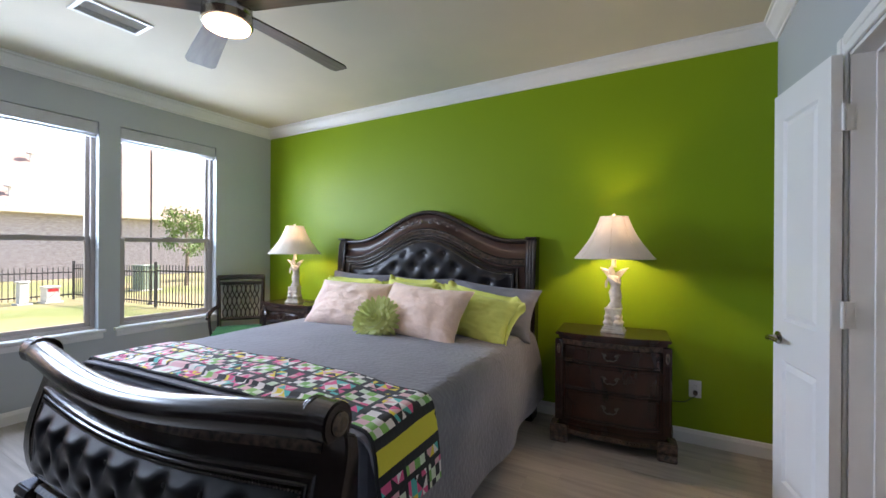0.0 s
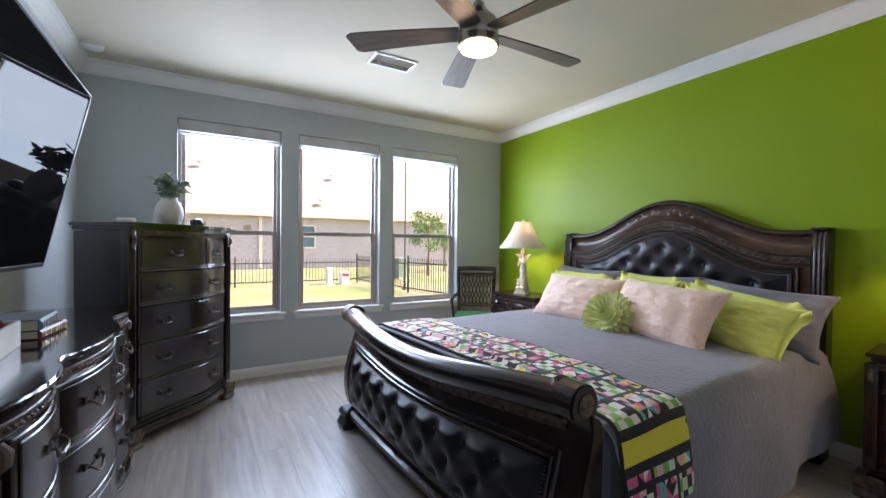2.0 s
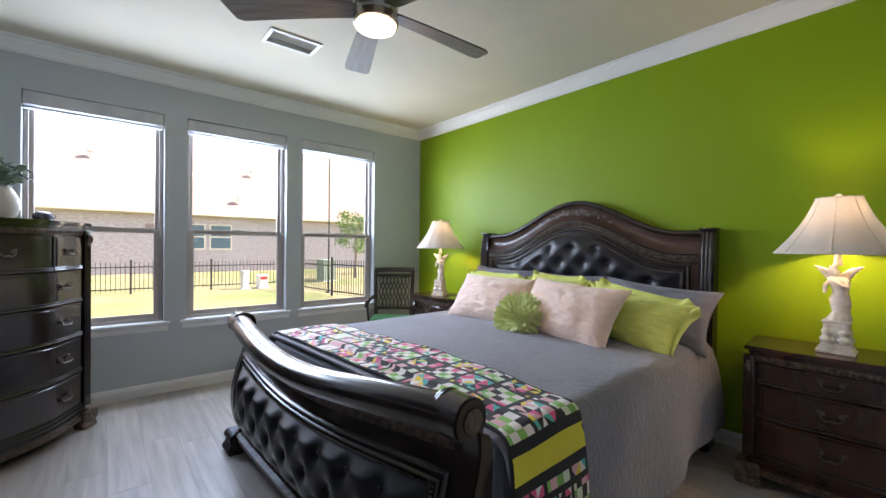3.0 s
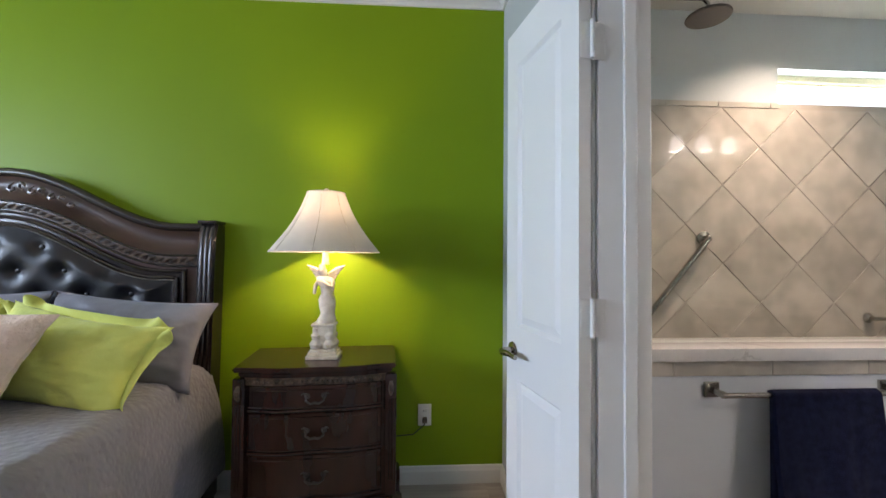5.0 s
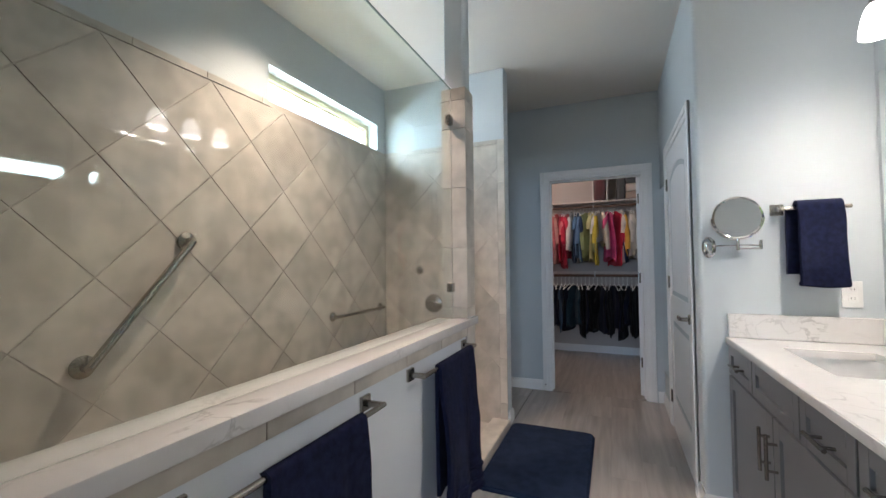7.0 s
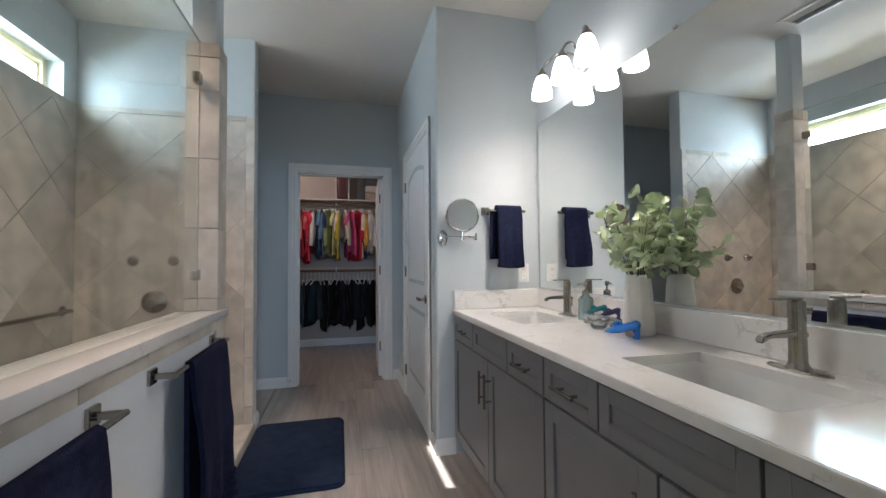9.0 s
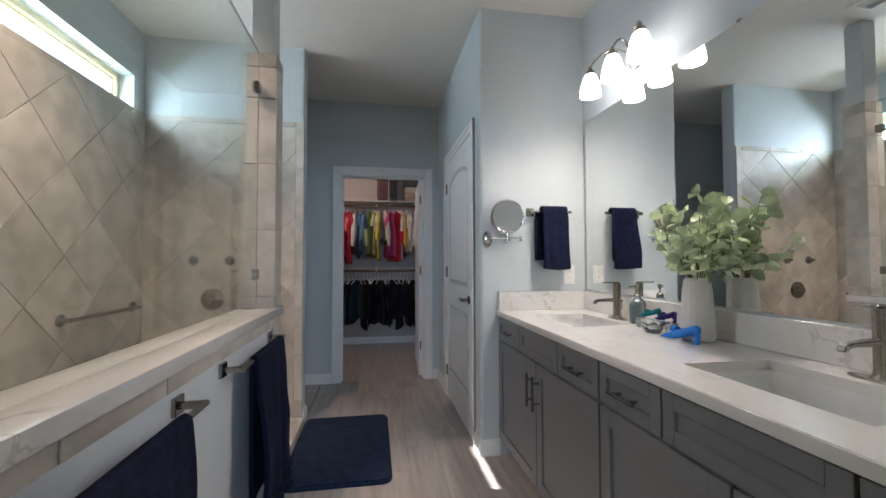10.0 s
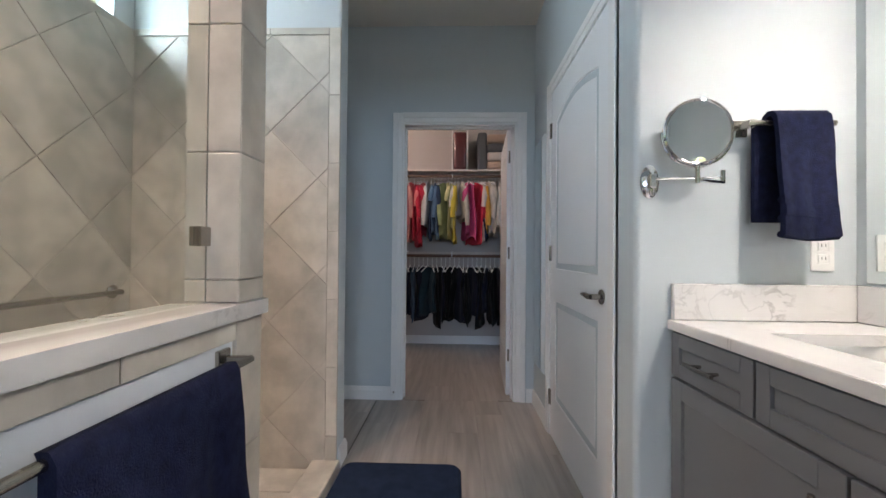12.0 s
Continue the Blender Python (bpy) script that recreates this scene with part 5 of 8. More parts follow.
# ---- bedroom furniture ----
def case_piece(name, label, category, w, d, h, rows, front, m, body_mat, front_mat, group="", foot=0.10, pull=1.0):
    """Carved chest with a serpentine front. Local x across, back at y = 0, front to -y. rows: (z0, z1, (u splits))."""
    ob = thing(name, label, category, group, m)

    def fy(x, o=0.0):
        return -d - front(2 * x / w) - o

    def strip(x0, x1, z0, z1, o0, o1, n=20, bevel=0.004):
        xs = [x0 + (x1 - x0) * k / n for k in range(n + 1)]
        return prism([(x, fy(x, o1)) for x in xs] + [(x, fy(x, o0)) for x in reversed(xs)], "z", z0, z1, bevel=bevel)

    def line(x0, x1, z, o, r, n=24):
        return tube([(x0 + (x1 - x0) * k / n, fy(x0 + (x1 - x0) * k / n, o), z) for k in range(n + 1)], r, 8)

    def slab(over, z0, z1, bevel=0.006, back=0.0, n=28):
        xs = [-(w / 2 + over) + (w + 2 * over) * k / n for k in range(n + 1)]
        return prism([(x, fy(max(-w / 2, min(w / 2, x)), over)) for x in xs] + [(w / 2 + over, back), (-w / 2 - over, back)], "z", z0, z1, bevel=bevel, seg=2)
    part("body", slab(-0.025, foot, h - 0.05, 0.003), body_mat, ob, "", True, 30)
    part("top", slab(0.012, h - 0.022, h, 0.007), M_POLISH if body_mat is M_WOOD else body_mat, ob, "polished dark top with a moulded edge", True, 30)
    part("top_moulding", slab(-0.006, h - 0.048, h - 0.0222, 0.008), body_mat, ob, "", True, 30)
    fz = h - 0.066
    part("frieze", strip(-w / 2 + 0.03, w / 2 - 0.03, fz - 0.016, h - 0.0485, -0.025, -0.012), M_CARVE, ob, "carved frieze under the top", True, 30)
    part("beaded_moulding", bead_line([(x, fy(x, -0.010), fz) for x in [-w / 2 + 0.05 + (w - 0.10) * k / 24 for k in range(25)]], 0.009, 0.021), M_CARVE, ob, "", True)
    for z0, z1, splits in rows:
        for a, b in zip(splits, splits[1:]):
            x0, x1 = a * w / 2 + 0.006, b * w / 2 - 0.006
            dr = part("drawer", strip(x0, x1, z0 + 0.004, z1 - 0.004, -0.026, -0.008), front_mat, ob, "", True, 30)
            part("drawer_panel", strip(x0 + 0.018, x1 - 0.018, z0 + 0.024, z1 - 0.020, -0.009, -0.003), front_mat, dr, "", True, 30)
            part("edge_moulding", line(x0, x1, z0 + 0.008, -0.006, 0.0075), body_mat, dr, "", True)
            part("edge_moulding", line(x0, x1, z0 + 0.022, -0.007, 0.005), body_mat, dr, "", True)
            wide = x1 - x0 > 0.62
            for px in ([x0 + (x1 - x0) * 0.23, x0 + (x1 - x0) * 0.77] if wide else [(x0 + x1) / 2]):
                zc, g = (z0 + z1) / 2 + 0.012, 0.036 * pull
                bm = bmesh.new()
                for s in (-1, 1):
                    q = px + s * g
                    rosette = lathe([(0.0, 0.0), (0.013, 0.0), (0.012, 0.004), (0.006, 0.006), (0.005, 0.016), (0.0, 0.018)], 10)
                    merge(bm, rosette, Matrix.Translation((q, fy(q, -0.004), zc)) @ Matrix.Rotation(radians(90), 4, "X"))
                    leaf = tube([(q, fy(q, 0.0), zc + 0.006), (q + s * 0.012, fy(q, 0.003), zc + 0.014), (q + s * 0.022, fy(q, 0.0), zc + 0.008)], [0.006, 0.005, 0.002], 6)
                    merge(bm, leaf)
                tube([(px - g, fy(px - g, 0.012), zc), (px - g * 1.05, fy(px, 0.018), zc - 0.014), (px - g * 0.5, fy(px, 0.022), zc - 0.026), (px, fy(px, 0.023), zc - 0.021),
                      (px + g * 0.5, fy(px, 0.022), zc - 0.026), (px + g * 1.05, fy(px, 0.018), zc - 0.014), (px + g, fy(px + g, 0.012), zc)], [0.0035, 0.004, 0.005, 0.006, 0.005, 0.004, 0.0035], 8, bm)
                part("handle", bm, M_PEWTER, dr, "antique pewter bail pull", True)
    for s in (-1, 1):
        cx = s * (w / 2 - 0.012)
        cy = fy(s * w / 2, -0.010)
        po = part("corner_post", bx(cx - 0.026, cy - 0.012, foot + 0.05, cx + 0.026, cy + 0.045, h - 0.05, bevel=0.008, seg=2), body_mat, ob, "", True, 30)
        for k in (-0.012, 0.0, 0.012):
            part("reed", tube([(cx + k, cy - 0.012, foot + 0.12), (cx + k, cy - 0.012, h - 0.16)], 0.0055, 6), body_mat, po, "", True)
        part("scroll", tube([(cx, cy - 0.008, h - 0.145), (cx, cy - 0.028, h - 0.125), (cx, cy - 0.030, h - 0.10), (cx, cy - 0.018, h - 0.08)], [0.006, 0.011, 0.012, 0.007], 8), M_CARVE, po, "carved scroll bracket", True)
        for yy, dep in ((cy - 0.03, 0.11), (-0.10, 0.09)):
            zf = foot + 0.02
            prof = [(yy, 0.0), (yy - 0.008, 0.018), (yy + 0.008, 0.04), (yy - 0.012, 0.07), (yy - 0.006, zf), (yy + dep, zf), (yy + dep * 0.75, 0.05), (yy + dep * 0.6, 0.0)]
            part("foot", prism(prof, "x", cx - 0.055, cx + 0.055, bevel=0.006, seg=2), M_CARVE if yy == cy - 0.03 else body_mat, ob, "carved bracket foot", True, 30)
    part("base_moulding", slab(0.006, foot, foot + 0.024, 0.006), body_mat, ob, "", True, 30)
    part("base_moulding", slab(-0.008, foot + 0.0242, foot + 0.05, 0.008), body_mat, ob, "", True, 30)
    part("apron", strip(-w / 2 + 0.05, w / 2 - 0.05, foot - 0.035, foot - 0.0002, -0.03, 0.0), M_CARVE, ob, "carved scalloped apron", True, 30)
    part("beaded_moulding", bead_line([(x, fy(x, 0.004), foot - 0.016) for x in [-w / 2 + 0.10 + (w - 0.20) * k / 24 for k in range(25)]], 0.009, 0.020), M_CARVE, ob, "", True)
    return ob


serp = lambda u: 0.030 * (0.5 + 0.5 * math.cos(math.pi * u)) - 0.008 * math.cos(2 * math.pi * u)
ns_rows = [(0.17, 0.37, (-0.86, 0.86)), (0.37, 0.55, (-0.86, 0.86)), (0.55, 0.668, (-0.86, 0.86))]
case_piece("nightstand", "dark cherry nightstand with three bowed drawers and carved feet", "nightstand", 0.675, 0.385, 0.747, ns_rows, serp,
           pose(3.745, 0.03, 0, 0, 0, 5), M_CHERRY, M_CHERRY, "nightstands")
case_piece("nightstand", "dark nightstand with bowed drawers beside the armchair", "nightstand", 0.675, 0.385, 0.747, ns_rows, serp,
           pose(0.735, -0.045, 0, 0, 0, 0), M_CHERRY, M_CHERRY, "nightstands")
fall = (-0.88, 0.88)
case_piece("chest_of_drawers", "tall dark chest of six drawers standing across the corner", "chest", 0.90, 0.46, 1.40,
           [(0.165, 0.405, fall), (0.405, 0.645, fall), (0.645, 0.875, fall), (0.875, 1.09, fall), (1.09, 1.31, (-0.88, 0.28, 0.88))],
           lambda u: 0.028 * math.cos(math.pi * u) + 0.010 * math.sin(math.pi * u * 1.5), pose(0.431, -3.731, 0, 0, 0, 140.3), M_WOOD, M_WOOD, foot=0.10)


def dresser_front(u):
    a = abs(u)
    if a < 0.43:
        return 0.075 * math.cos(a / 0.43 * math.pi / 2) ** 0.8
    if a < 0.50:
        return 0.0
    return 0.040 * math.sin((a - 0.50) / 0.50 * math.pi) ** 0.8


case_piece("dresser", "wide dark dresser with bowed drawers and a glossy top", "dresser", 1.62, 0.455, 0.933,
           [(0.165, 0.40, (-0.93, -0.46, 0.46, 0.93)), (0.40, 0.63, (-0.93, -0.46, 0.46, 0.93)), (0.63, 0.845, (-0.93, -0.46, 0.46, 0.93))],
           dresser_front, pose(2.12, -4.125, 0, 0, 0, 180), M_WOOD, M_WOOD, pull=1.15)

# television tilted on its wall arm
tv = thing("television", "large flat black television tilted down on the wall", "television", "", pose(2.32, -3.93, 1.165, 12, 0, 180))
TW, TH = 1.44, 0.825
part("screen", bx(-TW / 2 + 0.008, -0.0, 0.018, TW / 2 - 0.008, 0.004, TH - 0.008), M_SCREEN, tv, "glossy black screen")
part("back", prism([(0.0042, 0.004), (0.0042, TH - 0.004), (0.03, TH - 0.02), (0.06, TH * 0.6), (0.06, 0.05), (0.02, 0.004)], "x", -TW / 2 + 0.004, TW / 2 - 0.004, bevel=0.004), M_BLACK, tv)
fr = bmesh.new()
for q in ((-TW / 2, -TW / 2 + 0.008, 0, TH), (TW / 2 - 0.008, TW / 2, 0, TH), (-TW / 2 + 0.008, TW / 2 - 0.008, TH - 0.008, TH), (-TW / 2 + 0.008, TW / 2 - 0.008, 0, 0.018)):
    box(fr, q[0], -0.003, q[2], q[1], 0.006, q[3], bevel=0.001)
part("bezel", fr, M_BLACK, tv)
part("mount", tube([(0, 0.05, 0.45), (0, 0.13, 0.40), (0, 0.26, 0.34)], 0.025, 8), M_BLACK, tv, "", True)


# table lamps with carved figures
def table_lamp(x, y, z, turn, label):
    ob = thing("table_lamp", label, "table lamp", "table lamps", pose(x, y, z, 0, 0, turn))
    bm = bmesh.new()
    for w, z0, z1 in ((0.074, 0.0, 0.018), (0.066, 0.018, 0.034), (0.058, 0.034, 0.046), (0.048, 0.046, 0.150), (0.054, 0.150, 0.164)):
        box(bm, -w, -w * 0.85, z0, w, w * 0.85, z1, bevel=0.006, seg=2)
    part("pedestal", bm, M_IVORY, ob, "ivory stepped pedestal with relief figures", True, 30)
    for k in range(4):
        a = math.pi / 2 * k + math.pi / 4
        f = lathe([(0.0, 0.044), (0.028, 0.05), (0.033, 0.068), (0.020, 0.088), (0.027, 0.108), (0.014, 0.124), (0.019, 0.140), (0.0, 0.156)], 10)
        f.transform(Matrix.Translation((0.044 * math.cos(a), 0.038 * math.sin(a), 0)))
        part("relief_figure", f, M_IVORY, ob, "", True)
    # plain standing figure with folded wings, one mesh
    bm = bmesh.new()
    prof = [(0.042, 0.164), (0.043, 0.18), (0.030, 0.21), (0.036, 0.24), (0.040, 0.27), (0.028, 0.30), (0.032, 0.33), (0.040, 0.355), (0.036, 0.375), (0.016, 0.385), (0.020, 0.40), (0.022, 0.412), (0.016, 0.428), (0.012, 0.44)]
    n = 16
    rows = []
    for r, zz in prof:
        sway = 0.015 * math.sin((zz - 0.16) * 16)
        rows.append([bm.verts.new((sway + r * math.cos(2 * math.pi * k / n) * (1 + 0.20 * math.sin(3 * 2 * math.pi * k / n + zz * 40)), 0.82 * r * math.sin(2 * math.pi * k / n), zz)) for k in range(n)])
    for p, q in zip(rows, rows[1:]):
        for k in range(n):
            bm.faces.new((p[k], p[(k + 1) % n], q[(k + 1) % n], q[k]))
    bm.faces.new(list(reversed(rows[0])))
    bm.faces.new(rows[-1])
    tube([(0.028, -0.01, 0.36), (0.040, -0.028, 0.33), (0.018, -0.036, 0.345), (-0.004, -0.03, 0.36)], [0.011, 0.010, 0.009, 0.007], 8, bm)
    tube([(-0.028, -0.01, 0.36), (-0.044, -0.01, 0.34), (-0.046, -0.016, 0.30)], [0.011, 0.010, 0.007], 8, bm)
    for s in (-1, 1):
        for k in range(5):
            tube([(s * 0.012, 0.016, 0.392 - 0.007 * k), (s * (0.05 - 0.004 * k), 0.020, 0.418 - 0.013 * k), (s * (0.090 - 0.013 * k), 0.014, 0.436 - 0.016 * k)], [0.009, 0.011, 0.004], 6, bm)
    part("figure", bm, M_IVORY, ob, "ivory winged figure column", True, 60)
    part("stem", lathe([(0.0, 0.44), (0.020, 0.44), (0.017, 0.455), (0.014, 0.50), (0.010, 0.52), (0.006, 0.53), (0.0045, 0.745), (0.0, 0.745)], 14), M_IVORY, ob, "", True)
    z0, z1, r0, r1, n = 0.500, 0.782, 0.255, 0.088, 48
    sh = bmesh.new()
    rows = []
    for j in range(9):
        t = j / 8
        rad = r0 + (r1 - r0) * t - 0.020 * math.sin(math.pi * t)
        rows.append([sh.verts.new((rad * (1 + 0.016 * (abs(math.sin(4 * 2 * math.pi * k / n)) - 0.5)) * math.cos(2 * math.pi * k / n), rad * (1 + 0.016 * (abs(math.sin(4 * 2 * math.pi * k / n)) - 0.5)) * math.sin(2 * math.pi * k / n), z0 + (z1 - z0) * t)) for k in range(n)])
    for p, q in zip(rows, rows[1:]):
        for k in range(n):
            sh.faces.new((p[k], p[(k + 1) % n], q[(k + 1) % n], q[k]))
    shade = part("shade", sh, M_SHADE, ob, "pale bell-shaped fabric shade with ribs", True, 60)
    for k in range(8):
        a = 2 * math.pi * (k + 0.0) / 8
        part("rib", tube([((r0 + (r1 - r0) * t - 0.020 * math.sin(math.pi * t) - 0.001) * math.cos(a), (r0 + (r1 - r0) * t - 0.020 * math.sin(math.pi * t) - 0.001) * math.sin(a), z0 + (z1 - z0) * t) for t in [j / 8 for j in range(9)]], 0.0022, 6), M_IVORY, shade, "", True)
    for rad, zz in ((r0 - 0.001, z0), (r1, z1)):
        part("rim", tube([(rad * math.cos(2 * math.pi * k / 40), rad * math.sin(2 * math.pi * k / 40), zz) for k in range(40)], 0.003, 6, closed=True), M_IVORY, shade, "", True)
    part("harp", tube([(0.0, 0.0, 0.53), (0.05, 0, 0.58), (0.055, 0, 0.66), (0.03, 0, 0.74), (0, 0, 0.775), (-0.03, 0, 0.74), (-0.055, 0, 0.66), (-0.05, 0, 0.58), (0.0, 0, 0.53)], 0.002, 6), M_NICKEL, ob, "", True)
    part("finial", lathe([(0.0, 0.775), (0.006, 0.777), (0.013, 0.786), (0.014, 0.796), (0.008, 0.804), (0.0, 0.806)], 12), M_IVORY, ob, "", True)
    return ob


table_lamp(3.777, -0.203, 0.7475, 0, "lit table lamp with ivory figure base and bell shade")
table_lamp(0.75, -0.305, 0.7475, 20, "lit table lamp with ivory figure base by the armchair")
single("power_cable", tube([(4.262, 0.040, 0.36), (4.262, 0.015, 0.33), (4.20, 0.0, 0.285), (4.08, 0.0, 0.275), (3.98, 0.01, 0.29), (3.93, 0.015, 0.32)], 0.003, 6), M_BLACK, "thin dark lamp cord running to the outlet", "cable", smooth=True)
single("power_cable", tube([(0.78, -0.24, 0.752), (0.84, -0.20, 0.752), (0.90, -0.19, 0.754), (0.93, -0.16, 0.752), (0.90, -0.10, 0.752)], 0.003, 6), M_BLACK, "thin dark lamp cord on the nightstand", "cable", smooth=True)


def outlet(name, m, label):
    """Duplex outlet plate in the local xz plane, front to -y."""
    ob = thing(name, label, "outlet", "", m)
    part("plate", bx(-0.036, -0.006, -0.058, 0.036, 0.0, 0.058, bevel=0.003, seg=2), M_PLASTIC, ob, "", True, 30)
    for s in (-1, 1):
        f = part("socket", bx(-0.017, -0.0085, s * 0.020 - 0.015, 0.017, -0.0062, s * 0.020 + 0.015, bevel=0.002), M_PLASTIC, ob)
        for sx in (-0.006, 0.006):
            part("slot", bx(sx - 0.001, -0.0092, s * 0.020 - 0.002, sx + 0.001, -0.0086, s * 0.020 + 0.007), M_BLACK, f)
    return ob


wo = outlet("wall_outlet", pose(4.262, NORTH, 0.37), "white wall outlet with a plug in it")
part("plug", bx(-0.013, -0.034, -0.036, 0.013, -0.0095, -0.008, bevel=0.004), M_CARVE, wo, "brown lamp plug")

# armchair in the corner
ch = thing("armchair", "dark wooden armchair with lattice back and green seat", "chair", "", pose(0.275, -0.60, 0, 0, 0, 52) @ Matrix.Diagonal((0.84, 0.9, 1.03, 1)))
M_SEAT = shader("green_seat_cloth", (0.03, 0.17, 0.06), 0.9, bump=0.4, bump_scale=300)


def leanback(z):
    return 0.24 + (z - 0.45) * 0.16


part("seat", bx(-0.27, -0.27, 0.40, 0.27, 0.22, 0.47, bevel=0.03, seg=3), M_SEAT, ch, "green upholstered seat", True)
part("seat_rail", bx(-0.28, -0.28, 0.345, 0.28, 0.235, 0.40, bevel=0.008), M_WOOD, ch)
for s in (-1, 1):
    part("stile", tube([(s * 0.235, leanback(0.0) - 0.02, 0.0), (s * 0.240, 0.225, 0.40), (s * 0.25, leanback(0.7), 0.70), (s * 0.262, leanback(0.95), 0.955)], [0.022, 0.026, 0.024, 0.022], 8), M_WOOD, ch, "", True)
    part("front_leg", lathe([(0.0, 0.0), (0.018, 0.0), (0.016, 0.05), (0.024, 0.22), (0.030, 0.33), (0.030, 0.345), (0.0, 0.345)], 10, cx=s * 0.25, cy=-0.24), M_WOOD, ch, "", True)
    part("arm", tube([(s * 0.255, leanback(0.66), 0.665), (s * 0.275, 0.12, 0.665), (s * 0.29, -0.08, 0.655), (s * 0.30, -0.20, 0.635), (s * 0.305, -0.24, 0.61)], [0.018, 0.020, 0.022, 0.026, 0.018], 8), M_WOOD, ch, "curved arm with scrolled end", True)
    part("arm_post", tube([(s * 0.295, -0.17, 0.635), (s * 0.285, -0.20, 0.54), (s * 0.27, -0.15, 0.42)], [0.016, 0.014, 0.018], 8), M_WOOD, ch, "", True)
part("top_rail", tube([(-0.275, leanback(0.95), 0.955), (-0.14, leanback(0.96) + 0.02, 0.958), (0, leanback(0.96) + 0.028, 0.960), (0.14, leanback(0.96) + 0.02, 0.958), (0.275, leanback(0.95), 0.955)], 0.026, 8), M_WOOD, ch, "", True)
for zz in (0.895, 0.53):
    part("cross_rail", tube([(-0.25, leanback(zz), zz), (0, leanback(zz) + 0.02, zz), (0.25, leanback(zz), zz)], 0.016, 8), M_WOOD, ch, "", True)
for k in range(-4, 4):
    for s in (-1, 1):
        x0 = (k + 0.5) * 0.052
        pts = [(x0 + s * 0.026 * math.sin(2 * math.pi * t * 1.5), leanback(0.53 + 0.365 * t) + 0.016, 0.53 + 0.365 * t) for t in [j / 14 for j in range(15)]]
        part("lattice_slat", tube(pts, 0.007, 6), M_WOOD, ch, "", True)

# ceiling fan
fan = thing("ceiling_fan", "five-bladed grey-brown ceiling fan with a lit round lamp", "ceiling fan", "", pose(2.37, -2.062, CEIL_BED, 0, 0, 15.5))
part("canopy", lathe([(0.0, 0.0), (0.072, 0.0), (0.070, -0.018), (0.052, -0.052), (0.020, -0.062), (0.0, -0.062)], 28), M_NICKEL, fan, "brushed nickel canopy", True)
part("downrod", lathe([(0.0, -0.06), (0.0125, -0.06), (0.0125, -0.175), (0.030, -0.178), (0.034, -0.215), (0.0, -0.215)], 16), M_NICKEL, fan, "", True)
part("motor", lathe([(0.0, -0.20), (0.040, -0.205), (0.060, -0.235), (0.092, -0.262), (0.104, -0.285), (0.104, -0.345), (0.096, -0.362), (0.0, -0.362)], 32), M_NICKEL, fan, "brushed nickel motor housing", True)
part("lamp_ring", lathe([(0.0, -0.362), (0.105, -0.364), (0.107, -0.398), (0.098, -0.402), (0.0, -0.402)], 32), M_NICKEL, fan, "", True)
part("lamp_glass", lathe([(0.0, -0.403), (0.096, -0.404), (0.092, -0.416), (0.060, -0.428), (0.0, -0.432)], 32), M_FANLIGHT, fan, "glowing round lamp glass", True)
bm0 = None
for k in range(5):
    def blade(u, v):
        r = 0.10 + 0.59 * u
        half = (0.050 + 0.028 * u) * (1.0 if u < 0.93 else 1 - 0.25 * ((u - 0.93) / 0.07) ** 2)
        yy = (2 * v - 1) * half
        return (r + (0.012 * (2 * v - 1) if u > 0.9 else 0), yy, -0.326 + 0.18 * yy - 0.012 * u * u)
    o = part("blade", grid_surface(20, 6, blade, thick=0.008), M_BLADE, fan, "", True, 60)
    o.matrix_basis = Matrix.Rotation(2 * math.pi * k / 5, 4, "Z")
    o = part("blade_bracket", bx(0.08, -0.022, -0.326, 0.17, 0.022, -0.314, bevel=0.003), M_NICKEL, fan)
    o.matrix_basis = Matrix.Rotation(2 * math.pi * k / 5, 4, "Z")

# ceiling vent and smoke alarm
vent = thing("ceiling_vent", "white metal ceiling air vent with slats", "vent", "ceiling vents", pose(1.14, -2.02, CEIL_BED))


def vent_parts(v, w, l):
    fr = bmesh.new()
    for q in ((-w, -w + 0.025, -l, l), (w - 0.025, w, -l, l), (-w + 0.025, w - 0.025, -l, -l + 0.025), (-w + 0.025, w - 0.025, l - 0.025, l)):
        box(fr, q[0], q[2], -0.010, q[1], q[3], -0.0005, bevel=0.002)
    part("frame", fr, M_PLASTIC, v)
    part("backing", bx(-w + 0.02, -l + 0.02, -0.003, w - 0.02, l - 0.02, -0.0008), M_VENTDARK, v)
    n = int((2 * w - 0.05) / 0.016)
    for k in range(n):
        s = bx(-0.006, -l + 0.025, -0.0008, 0.006, l - 0.025, 0.0008)
        s.transform(Matrix.Translation((-w + 0.033 + k * 0.016, 0, -0.009)) @ Matrix.Rotation(radians(38 if k < n / 2 else -38), 4, "Y"))
        part("slat", s, M_PLASTIC, v)


vent_parts(vent, 0.11, 0.18)
sm = thing("smoke_alarm", "round white smoke alarm on the ceiling", "smoke alarm", "", pose(0.26, -4.0, CEIL_BED))
part("base", lathe([(0.0, 0), (0.068, 0), (0.068, -0.012), (0.0, -0.012)], 28), M_PLASTIC, sm, "", True)
part("cover", lathe([(0.0, -0.0125), (0.062, -0.0125), (0.062, -0.026), (0.046, -0.036), (0.0, -0.038)], 28), M_PLASTIC, sm, "", True)

# things on the chest
CH = pose(0.431, -3.731, 1.4005, 0, 0, 140.3)
M_CREAM = shader("cream_ceramic", (0.70, 0.66, 0.60), 0.55, color2=(0.62, 0.57, 0.51), scale=14, bump=0.2, bump_scale=60)
M_SAGE = shader("sage_leaf", (0.20, 0.28, 0.20), 0.7, color2=(0.30, 0.38, 0.32), scale=20, per_object=0.15)


